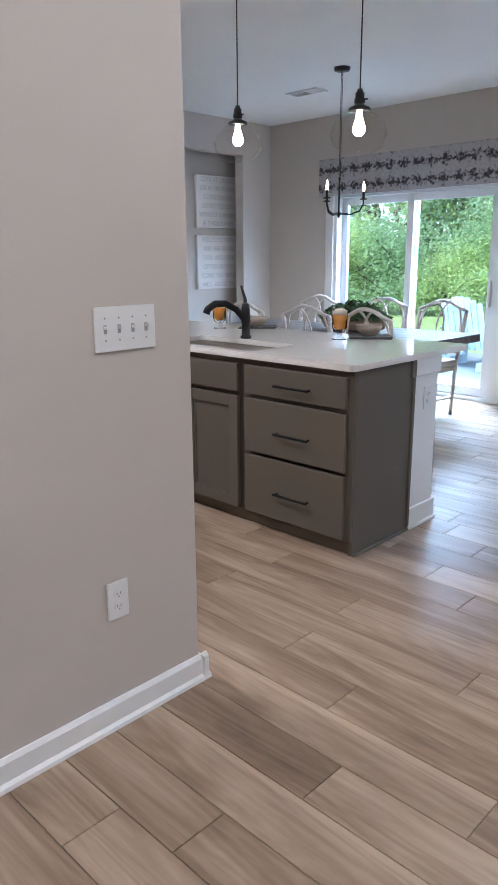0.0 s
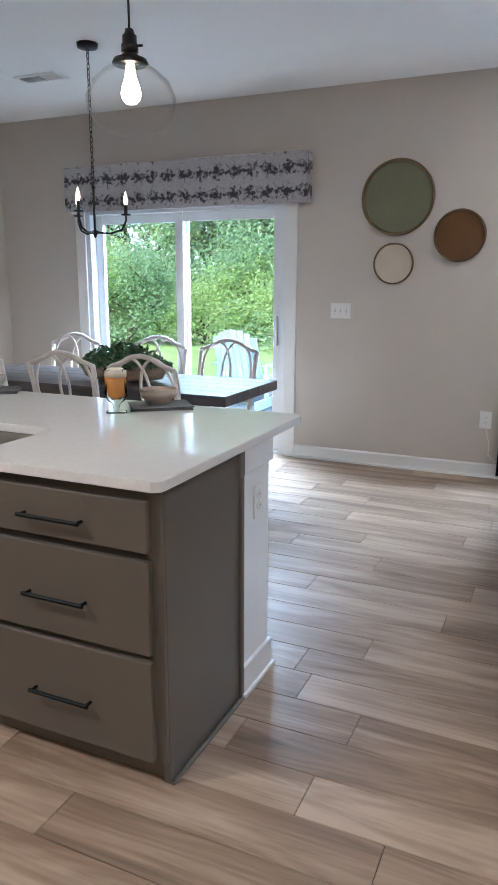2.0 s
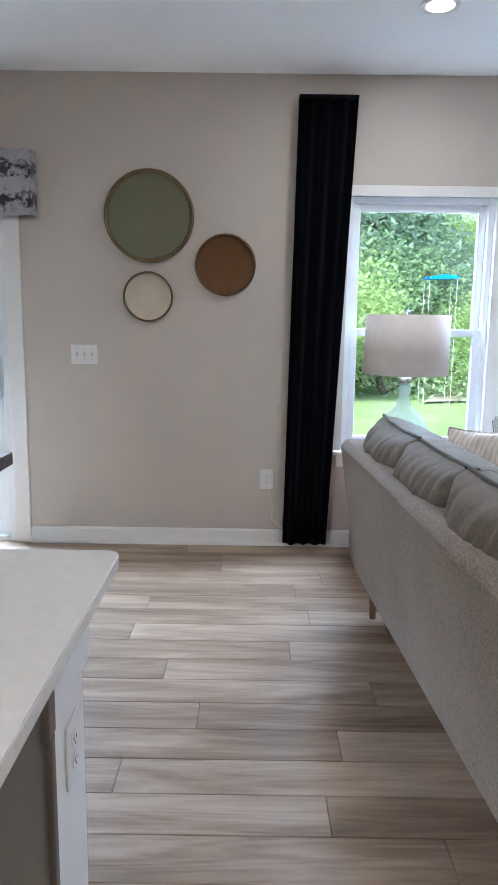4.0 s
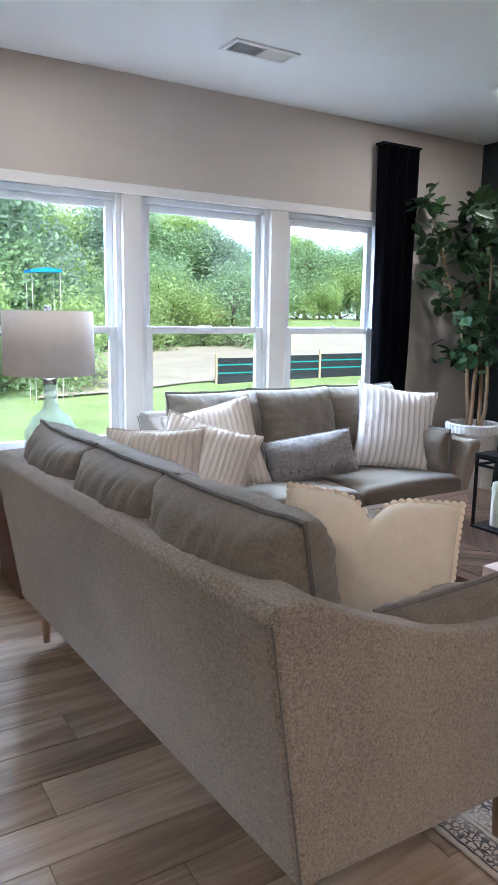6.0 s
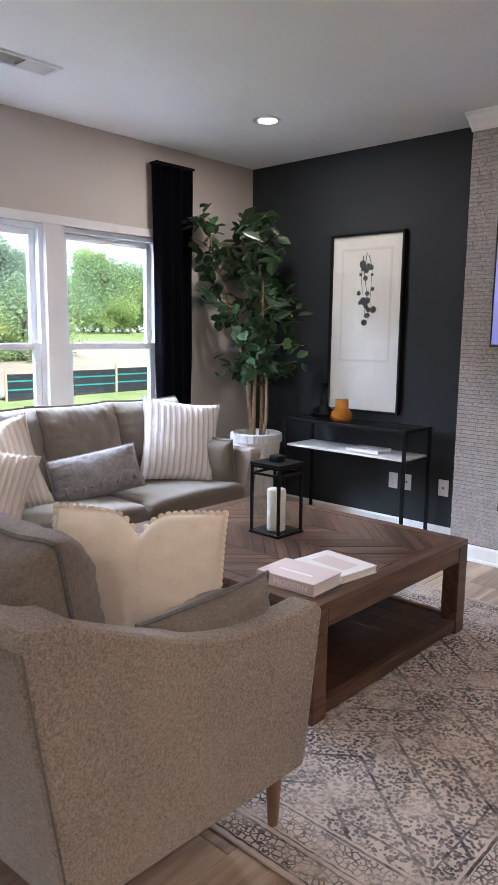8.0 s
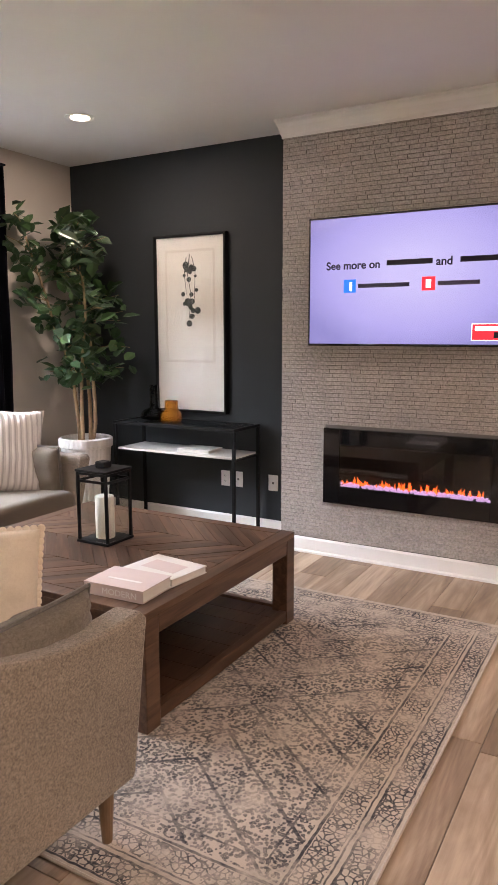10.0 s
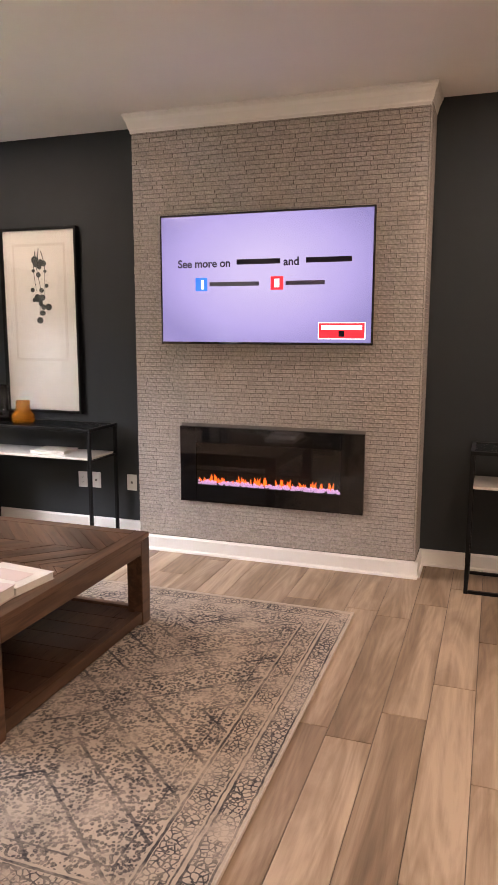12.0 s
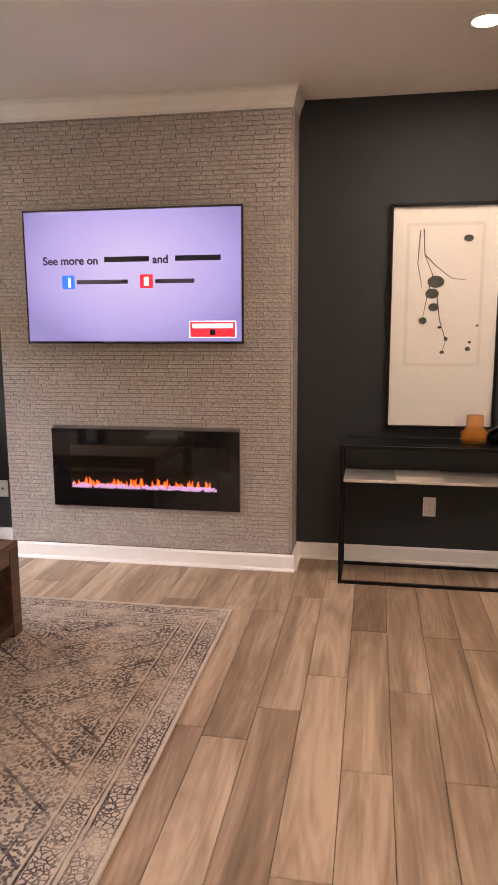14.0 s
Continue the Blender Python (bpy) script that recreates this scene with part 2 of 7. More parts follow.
M_STEEL = mat("brushed_steel", (0.4, 0.38, 0.36), 0.3, 0.06, 30, 0.05, 200, 1.0)
M_BLACK = mat("matte_black_metal", (0.005, 0.005, 0.0055), 0.5, 0.1, 20, 0.02, 300, 0.0, 0.2)
M_BRONZE = mat("oil_rubbed_bronze", (0.014, 0.012, 0.011), 0.35, 0.15, 20, 0.02, 300, 0.2)
M_BRASS = mat("aged_brass", (0.2, 0.145, 0.075), 0.35, 0.15, 20, 0.02, 300, 0.9)
M_SOFA = fabric_mat("grey_tweed", (0.095, 0.077, 0.06), (0.47, 0.39, 0.31), 720, bump=0.55, blotch=1.5)
M_LINEN = fabric_mat("grey_linen", (0.12, 0.1, 0.077), (0.26, 0.22, 0.172), 560, bump=0.5)
M_PIPE = fabric_mat("grey_piping", (0.1, 0.09, 0.08), (0.2, 0.18, 0.16), 500, bump=0.3)
M_CREAM = fabric_mat("cream_cotton", (0.72, 0.61, 0.47), (0.82, 0.71, 0.57), 500, bump=0.3)
M_STRIPE = stripe_mat("ribbed_cream", (0.66, 0.58, 0.5), (0.57, 0.5, 0.43), 70.0, 0)
M_STRIPEG = stripe_mat("ribbed_white", (0.7, 0.66, 0.62), (0.52, 0.48, 0.45), 52.0, 0)
M_LUMBAR = fabric_mat("grey_bouclé".replace("é", "e"), (0.16, 0.145, 0.14), (0.33, 0.31, 0.3), 220, bump=0.9)
M_CURTAIN = mat("black_velvet", (0.004, 0.0045, 0.008), 0.9, 0.3, 8, 0.2, 200, 0.0, 0.1, 0.04)
M_LEG = wood_mat("walnut_leg", (0.12, 0.07, 0.035), (0.22, 0.135, 0.075), (0.32, 0.2, 0.12), 0.45, (10, 10, 1.5))
M_TABLE = wood_mat("dark_oak", (0.03, 0.015, 0.008), (0.076, 0.038, 0.021), (0.155, 0.086, 0.05), 0.36, (2, 22, 22), False, 0.3)
# the table's oak grain in darker tones, for the lower shelf boards
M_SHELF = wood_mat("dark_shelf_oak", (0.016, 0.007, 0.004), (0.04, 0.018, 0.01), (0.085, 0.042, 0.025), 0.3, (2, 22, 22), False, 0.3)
M_REDWOOD = wood_mat("mahogany", (0.05, 0.014, 0.008), (0.11, 0.032, 0.018), (0.17, 0.06, 0.035), 0.35, (2, 16, 16))
M_DTABLE = wood_mat("espresso_wood", (0.02, 0.015, 0.013), (0.05, 0.04, 0.034), (0.1, 0.08, 0.07), 0.32, (2, 14, 14), False, 0.3)
M_CHAIR = mat("whitewashed_wood", (0.62, 0.55, 0.48), 0.45, 0.12, 12, 0.1, 120)
M_POT = mat("white_ceramic", (0.72, 0.69, 0.65), 0.4, 0.04, 8, 0.05, 120)
M_SOIL = mat("potting_moss", (0.05, 0.04, 0.025), 0.95, 0.4, 30, 0.8, 60)
M_CANE = mat("ficus_bark", (0.3, 0.2, 0.11), 0.8, 0.25, 20, 0.5, 60)
M_WICK = mat("candle_wax", (0.78, 0.74, 0.66), 0.5, 0.03, 8, 0.05, 80)
M_PAPER = mat("paper", (0.72, 0.68, 0.62), 0.7, 0.04, 20, 0.1, 200)
M_PINK = mat("pink_book_cloth", (0.62, 0.5, 0.46), 0.6, 0.05, 12, 0.1, 300)
M_MATBOARD = mat("white_mat_board", (0.78, 0.735, 0.7), 0.6, 0.02, 8, 0.02, 300)
M_PRINT = mat("print_paper", (0.7, 0.645, 0.605), 0.7, 0.04, 6, 0.02, 300)
M_INK = mat("ink", (0.045, 0.05, 0.05), 0.7, 0.35, 30, 0.0, 100)
M_SHADE = mat("lamp_shade_linen", (0.82, 0.76, 0.72), 0.9, 0.05, 20, 0.2, 300)
M_GREENPL = mat("green_enamel", (0.155, 0.155, 0.085), 0.38, 0.08, 6, 0.02, 80, 0.0, 0.3)
M_BROWNPL = mat("brown_enamel", (0.125, 0.057, 0.016), 0.38, 0.15, 6, 0.02, 80, 0.0, 0.3)
M_CREAMPL = mat("cream_enamel", (0.58, 0.51, 0.41), 0.38, 0.06, 6, 0.02, 80, 0.0, 0.3)
M_BLACKGL = mat("black_glass", (0.006, 0.006, 0.007), 0.02, 0.0, 6, 0.0, 80, 0.0, 1.0)
M_FIREBACK = mat("firebox_black", (0.012, 0.012, 0.012), 0.5, 0.1, 6, 0.0, 80)
M_BOWLW = wood_mat("dough_bowl_wood", (0.16, 0.11, 0.07), (0.3, 0.21, 0.14), (0.42, 0.32, 0.23), 0.7, (3, 14, 14))
M_CLOTH = fabric_mat("dark_napkin", (0.05, 0.045, 0.042), (0.12, 0.11, 0.1), 300)
M_STONEW = mat("beige_stoneware", (0.4, 0.33, 0.26), 0.5, 0.15, 30, 0.2, 90)
M_CIDER = mat("amber_cider", (0.6, 0.25, 0.045), 0.1, 0.06, 10, 0.0, 100)
M_FOAM = mat("cream_foam", (0.75, 0.66, 0.52), 0.8, 0.05, 40, 0.3, 120)
M_SEEDED = pane_mat("seeded_glass", (0.995, 0.99, 0.982), 1.06, 0.22)
M_AMBER = tint_mat("amber_glass", (0.5, 0.19, 0.015), 0.42)
M_SMOKE = glass_mat("smoked_glass", (0.16, 0.2, 0.2), 0.08)
M_SEAGLASS = tint_mat("pale_green_glass", (0.72, 0.9, 0.82), 0.3)
M_PANE = pane_mat("window_pane")
M_FIREGLASS = pane_mat("fireplace_glass", (0.9, 0.91, 0.92), 1.9)
M_CLEAR = pane_mat("clear_lantern_glass", (0.96, 0.97, 0.96), 1.12)
M_BULB = glow_mat("warm_bulb", (1.0, 0.76, 0.45), 20)
M_CANLIGHT = glow_mat("can_light_disc", (1.0, 0.87, 0.7), 6)
M_FLAME = glow_mat("candle_bulb", (1.0, 0.7, 0.38), 6)
M_SCREEN = glow_mat("tv_screen", (0.47, 0.43, 0.8), 0.47)
M_FIRE = glow_mat("led_flame", (1.0, 0.16, 0.02), 1.0)
M_CRYSTAL = glow_mat("lit_crystal", (0.62, 0.4, 0.66), 0.6)


# ---- building helpers ----


def thing(name, x, y, z, label="", category="", group="", kind="", rz=0):
    ob = new(name)
    ob.matrix_world = pose(x, y, z, 0, 0, rz)
    return tagged(ob, label, category, group, kind)


def part(name, bm, material, parent=None, label="", smooth=False, kind=""):
    me = bpy.data.meshes.new(name)
    bmesh.ops.recalc_face_normals(bm, faces=bm.faces[:])
    bm.to_mesh(me)
    bm.free()
    me.materials.append(material)
    if smooth:
        for p in me.polygons:
            p.use_smooth = True
    ob = new(name, me)
    if parent is not None:
        ob.parent = parent
    return tagged(ob, label, "", "", kind)


def structure(name, bm, material, label):
    return tagged(part(name, bm, material), label, "", "", "structure")


def box(x0, x1, y0, y1, z0, z1, bev=0.0, bm=None, seg=2):
    """A box with rounded edges, added to bm."""
    b = bmesh.new()
    m = Matrix.LocRotScale(((x0 + x1) / 2, (y0 + y1) / 2, (z0 + z1) / 2), None, (abs(x1 - x0), abs(y1 - y0), abs(z1 - z0)))
    bmesh.ops.create_cube(b, size=1, matrix=m)
    if bev:
        bmesh.ops.bevel(b, geom=b.edges[:], offset=bev, segments=seg, affect="EDGES", profile=0.5)
    return join(bm, b)


def join(bm, b):
    if bm is None:
        return b
    me = bpy.data.meshes.new("tmp")
    b.to_mesh(me)
    b.free()
    bm.from_mesh(me)
    bpy.data.meshes.remove(me)
    return bm


def cyl(x, y, z0, z1, r0, r1=None, seg=24, bm=None, axis="z"):
    b = bmesh.new()
    m = Matrix.Translation((0, 0, (z0 + z1) / 2))
    bmesh.ops.create_cone(b, cap_ends=True, segments=seg, radius1=r0, radius2=r0 if r1 is None else r1, depth=abs(z1 - z0), matrix=m)
    turn = {"z": Matrix(), "x": pose(0, 0, 0, 0, 90, 0), "y": pose(0, 0, 0, -90, 0, 0)}[axis]
    bmesh.ops.transform(b, matrix=turn, verts=b.verts[:])
    off = {"z": (x, y, 0), "x": (0, x, y), "y": (x, 0, y)}[axis]
    bmesh.ops.translate(b, vec=off, verts=b.verts[:])
    return join(bm, b)


def lathe(profile, seg=32, bm=None, at=(0, 0, 0), ribs=0, depth=0.0, caps=True):
    """Turns a profile of (radius, height) round the z axis."""
    b = bmesh.new()
    rings = []
    for r, z in profile:
        ring = []
        for i in range(seg):
            a = 2 * math.pi * i / seg
            rr = r + (depth * (1 if i % 2 else -1) if ribs and r > 0.01 else 0)
            ring.append(b.verts.new((at[0] + rr * math.cos(a), at[1] + rr * math.sin(a), at[2] + z)))
        rings.append(ring)
    for p, q in zip(rings, rings[1:]):
        for i in range(seg):
            b.faces.new((p[i], p[(i + 1) % seg], q[(i + 1) % seg], q[i]))
    if caps and profile[0][0] > 1e-4:
        b.faces.new(rings[0][::-1])
    if caps and profile[-1][0] > 1e-4:
        b.faces.new(rings[-1])
    bmesh.ops.remove_doubles(b, verts=b.verts[:], dist=1e-5)
    return join(bm, b)


def tube(points, radius, seg=8, bm=None, end_radius=None):
    """A round bar along points."""
    b = bmesh.new()
    pts = [Vector(p) for p in points]
    rings = []
    side = None
    for i, p in enumerate(pts):
        d = (pts[min(i + 1, len(pts) - 1)] - pts[max(i - 1, 0)]).normalized()
        if side is None:
            side = d.orthogonal().normalized()
        else:
            side = (side - d * side.dot(d)).normalized()
        up = d.cross(side)
        r = radius if end_radius is None else radius + (end_radius - radius) * i / (len(pts) - 1)
        rings.append([b.verts.new(p + r * (math.cos(2 * math.pi * k / seg) * side + math.sin(2 * math.pi * k / seg) * up)) for k in range(seg)])
    for p, q in zip(rings, rings[1:]):
        for k in range(seg):
            b.faces.new((p[k], p[(k + 1) % seg], q[(k + 1) % seg], q[k]))
    b.faces.new(rings[0][::-1])
    b.faces.new(rings[-1])
    return join(bm, b)


def prism(outline, lo, hi, axis="y", bev=0.0, seg=2, bm=None):
    """Extrudes an outline of (a, z) pairs between lo and hi along axis x or y; axis z takes (x, y)."""
    b = bmesh.new()
    put = {"y": lambda a, z, t: (a, t, z), "x": lambda a, z, t: (t, a, z), "z": lambda a, z, t: (a, z, t)}[axis]
    low = [b.verts.new(put(a, z, lo)) for a, z in outline]
    top = [b.verts.new(put(a, z, hi)) for a, z in outline]
    n = len(outline)
    for i in range(n):
        b.faces.new((low[i], low[(i + 1) % n], top[(i + 1) % n], top[i]))
    b.faces.new(low[::-1])
    b.faces.new(top)
    bmesh.ops.recalc_face_normals(b, faces=b.faces[:])
    if bev:
        es = [e for e in b.edges if e.calc_face_angle(0) > 0.6]
        bmesh.ops.bevel(b, geom=es, offset=bev, segments=seg, affect="EDGES", profile=0.5)
    return join(bm, b)


def wall_with_holes(lo, hi, z1, holes, y0, y1, axis="y"):
    """A wall from lo to hi with openings (a0, a1, z0, z1), thick from y0 to y1."""
    bm = bmesh.new()
    cuts = sorted({lo, hi, *[h[0] for h in holes], *[h[1] for h in holes]})
    for a, b in zip(cuts, cuts[1:]):
        mid = (a + b) / 2
        zs = [0.0]
        for h in sorted(holes, key=lambda h: h[2]):
            if h[0] < mid < h[1]:
                zs += [h[2], h[3]]
        zs.append(z1)
        for c, d in zip(zs[::2], zs[1::2]):
            if d - c > 1e-4:
                if axis == "y":
                    box(a, b, y0, y1, c, d, bm=bm)
                else:
                    box(y0, y1, a, b, c, d, bm=bm)
    bmesh.ops.remove_doubles(bm, verts=bm.verts[:], dist=1e-5)
    return bm


def cushion(w, h, t, soft=0.5, power=3.0, wrinkle=0.008, n=26, ears=0.0, seed=0, dent=0.0):
    """A stuffed cushion: x across, z up from 0, y thick; corners pulled out by ears, a chop of depth dent in the upper edge."""
    b = bmesh.new()
    sides = []
    for s in (-1, 1):
        grid = []
        for i in range(n + 1):
            row = []
            for j in range(n + 1):
                u, v = 2 * i / n - 1, 2 * j / n - 1
                k = (max(0, 1 - abs(u) ** power) * max(0, 1 - abs(v) ** power)) ** soft
                x = u * w / 2 * (1 - ears * (1 - abs(v) ** 2.2))
                z = v * h / 2 * (1 - ears * (1 - abs(u) ** 2.2))
                if dent and v > 0:
                    z -= dent * v * math.exp(-abs(u * 6.5) ** 1.2)
                p = Vector((x * 4 + seed * 7, z * 4, s * 3.1))
                wob = wrinkle * (noise.noise(p * 2.2) + 0.5 * noise.noise(p * 5)) * min(1, 4 * k)
                edge = max(abs(u), abs(v)) ** 5
                along, across = (v, u) if abs(u) > abs(v) else (u, v)
                wob += 0.016 * edge * (1 - edge) * 4 * noise.noise(Vector((along * 11 + seed, across * 2.5, s * 2.0)))
                row.append(b.verts.new((x, s * (k * t / 2 + wob) if k > 0 else 0, z + h / 2)))
            grid.append(row)
        for i in range(n):
            for j in range(n):
                f = (grid[i][j], grid[i + 1][j], grid[i + 1][j + 1], grid[i][j + 1])
                b.faces.new(f if s < 0 else f[::-1])
        sides.append(grid)
    bmesh.ops.remove_doubles(b, verts=b.verts[:], dist=1e-4)
    return b


def rim(w, h, ears=0.0, dent=0.0, n=18):
    """The outline of a cushion, as points."""
    pts = []
    for k in range(4 * n):
        side, f = divmod(k, n)
        f = 2 * f / n - 1
        u, v = [(f, -1), (1, f), (-f, 1), (-1, -f)][side]
        x = u * w / 2 * (1 - ears * (1 - abs(v) ** 2.2))
        z = v * h / 2 * (1 - ears * (1 - abs(u) ** 2.2))
        if dent and v > 0:
            z -= dent * v * math.exp(-abs(u * 6.5) ** 1.2)
        pts.append((x, 0, z + h / 2))
    return pts + pts[:1]


def letters(text, size, material, parent, m, name="lettering", align="CENTER", squeeze=1.0, bold=0.0):
    """Flat writing as a mesh."""
    cu = bpy.data.curves.new(name, "FONT")
    cu.body, cu.size, cu.align_x, cu.extrude, cu.offset = text, size, align, 0.0004, bold
    tmp = bpy.data.objects.new("tmp", cu)
    scene.collection.objects.link(tmp)
    bpy.context.view_layer.update()
    me = bpy.data.meshes.new_from_object(tmp.evaluated_get(bpy.context.evaluated_depsgraph_get()))
    bpy.data.objects.remove(tmp)
    me.name = name
    me.materials.clear()
    me.materials.append(material)
    me.transform(m @ Matrix.Diagonal((squeeze, 1, 1, 1)))
    ob = new(name, me)
    ob.parent = parent
    return ob

# ---- the large structure ----
WX, SY = -8.93, -8.2   # west and south walls
T = 0.16
WINS = [(-3.965, -3.082), (-2.958, -2.02), (-1.887, -1.03)]
W0, W1 = 0.61, 2.178
DOOR = (-7.985, -6.04, 0.0, 2.06)

floor_bm = box(WX - 0.6, 0.3, SY - 0.2, 0.02, -0.2, -0.006)
floor = structure("floor", floor_bm, M_GAP, "greige wood-look plank floor with thin dark joints")
structure("ceiling", box(WX - 0.6, 0.3, SY - 0.2, 0.3, CEIL, CEIL + 0.15), M_CEIL, "plain white painted ceiling")
structure("wall_north", wall_with_holes(WX - 0.6, 0.2, CEIL, [DOOR, (WINS[0][0] - 0.0, WINS[2][1], W0, W1)], 0.0, T), M_WALL, "greige painted wall with patio door and windows")
structure("wall_east", box(0, T, SY, -0.0, 0, CEIL), M_DARK, "charcoal painted accent wall")
structure("wall_west", wall_with_holes(SY, 0, CEIL, [(-2.6, -0.458, 0.0, 2.5)], WX - 0.12, WX, "x"), M_WALL, "greige painted wall with a cased opening")
structure("wall_alcove", box(WX - 0.42, WX - 0.3, -4.0, 0, 0, CEIL), M_WALL, "greige painted wall seen through the opening")
structure("wall_alcove_side", box(WX - 0.3, WX - 0.12, -4.0, -3.88, 0, CEIL), M_WALL, "greige painted return wall")
structure("wall_south", box(WX, 0, SY - T, SY, 0, CEIL), M_WALL, "plain greige painted wall")
structure("wall_partition", box(-4.76, -4.632, SY, -5.072, 0, CEIL, 0.004), M_WALL, "greige painted partition wall with rounded corner")


def baseboard(name, x0, x1, y0, y1, nx, ny, h=0.105):
    """A flat board with an eased top and a quarter-round shoe, along a wall that faces (nx, ny)."""
    bm = bmesh.new()
    t = 0.016
    if ny:
        out = [(0, 0), (ny * 0.03, 0), (ny * 0.028, 0.012), (ny * t, 0.02), (ny * t, h - 0.012), (ny * 0.006, h), (0, h)]
        prism([(y0 + a, z) for a, z in out], x0, x1, "x", bm=bm)
    else:
        out = [(0, 0), (nx * 0.03, 0), (nx * 0.028, 0.012), (nx * t, 0.02), (nx * t, h - 0.012), (nx * 0.006, h), (0, h)]
        prism([(x0 + a, z) for a, z in out], y0, y1, "y", bm=bm)
    return structure(name, bm, M_TRIM, "white painted baseboard with shoe moulding")


baseboard("baseboard_north_a", -5.945, -0.02, -0.001, 0, 0, -1)
baseboard("baseboard_north_b", WX, -8.087, -0.001, 0, 0, -1)
CHX, CY0, CY1 = -0.27, -3.978, -2.113   # chimney breast
baseboard("baseboard_east_a", -0.001, 0, CY1 + 0.002, -0.02, -1, 0)
baseboard("baseboard_east_b", -0.001, 0, SY, CY0 - 0.02, -1, 0)
baseboard("baseboard_chimney", CHX - 0.012, 0, CY0 - 0.03, CY1 + 0.03, -1, 0)
baseboard("baseboard_chimney_side", CHX - 0.01, 0, CY0 - 0.013, 0, 0, -1)
baseboard("baseboard_partition", -4.631, 0, SY, -5.042, 1, 0, 0.088)
baseboard("baseboard_partition_end", -4.78, -4.602, -5.072, 0, 0, 1, 0.088)
baseboard("baseboard_west", WX + 0.001, 0, -0.458, -0.02, 1, 0)

# chimney breast: core, thin stacked bricks, crown moulding
M_GROUT = mat("grey_grout", (0.19, 0.175, 0.16), 0.9, 0.1, 20, 0.2, 120)
structure("chimney_breast", box(CHX, -0.0, CY0, CY1, 0, CEIL), M_GROUT, "fireplace breast behind small grey bricks")
crown = [(0, 0), (0, -0.115), (-0.012, -0.115), (-0.016, -0.098), (-0.03, -0.09), (-0.052, -0.05), (-0.078, -0.03), (-0.082, -0.018), (-0.095, -0.014), (-0.095, 0)]
bm = bmesh.new()
rings = []
base = CHX - 0.013
for side in range(4):
    ring = []
    for a, z in crown:
        o = -a * 0.45
        x, y = [(0.0, CY1 + o), (base - o, CY1 + o), (base - o, CY0 - o), (0.0, CY0 - o)][side]
        ring.append(bm.verts.new((x, y, CEIL + z)))
    rings.append(ring)
for p, q in zip(rings, rings[1:]):
    for i in range(len(crown) - 1):
        bm.faces.new((p[i], p[i + 1], q[i + 1], q[i]))
structure("trim_crown", bm, M_TRIM, "white painted crown moulding over the fireplace")

# openings: casings, sashes


def casing_door():
    ob = thing("door_1", -6.95, 0, 0, "white vinyl sliding patio door, closed", "", "", "structure")
    ob2 = Matrix.Translation((6.95, 0, 0))
    x0, x1, z1 = DOOR[0], DOOR[1], DOOR[3]

    def p(name, bm, material, label=""):
        bmesh.ops.transform(bm, matrix=ob2, verts=bm.verts[:])
        return part(name, bm, material, ob, label)

    bm = box(x0 - 0.1, x0 + 0.004, -0.018, 0.0, 0, z1 + 0.1, 0.004)
    p("casing", bm, M_TRIM)
    p("casing", box(x1 - 0.004, x1 + 0.093, -0.018, 0.0, 0, z1 + 0.1, 0.004), M_TRIM)
    p("jamb", box(x0, x0 + 0.05, 0.0, 0.14, 0, z1, 0.003), M_VINYL)
    p("jamb", box(x1 - 0.05, x1, 0.0, 0.14, 0, z1, 0.003), M_VINYL)
    p("head", box(x0 + 0.05, x1 - 0.05, 0.0, 0.14, z1 - 0.05, z1, 0.003), M_VINYL)
    p("threshold", box(x0 + 0.05, x1 - 0.05, -0.01, 0.14, 0.0, 0.035, 0.003), M_VINYL, "white vinyl sill track")
    for a, b, y in ((x0 + 0.05, -6.985, 0.085), (-7.08, x1 - 0.05, 0.035)):
        bm = bmesh.new()
        s = 0.075
        box(a, a + s, y, y + 0.04, 0.037, z1 - 0.052, 0.004, bm)
        box(b - s, b, y, y + 0.04, 0.037, z1 - 0.052, 0.004, bm)
        box(a + s, b - s, y + 0.001, y + 0.039, 0.037, 0.13, 0.004, bm)
        box(a + s, b - s, y + 0.001, y + 0.039, z1 - 0.052 - s, z1 - 0.052, 0.004, bm)
        p("sash", bm, M_VINYL)
        g = p("pane", box(a + s - 0.01, b - s + 0.01, y + 0.018, y + 0.022, 0.12, z1 - 0.12), M_PANE)
        g.visible_shadow = False
    bm = box(x1 - 0.1, x1 - 0.075, -0.012, 0.034, 0.92, 1.16, 0.006)
    p("door_handle", bm, M_VINYL)
    return ob


casing_door()


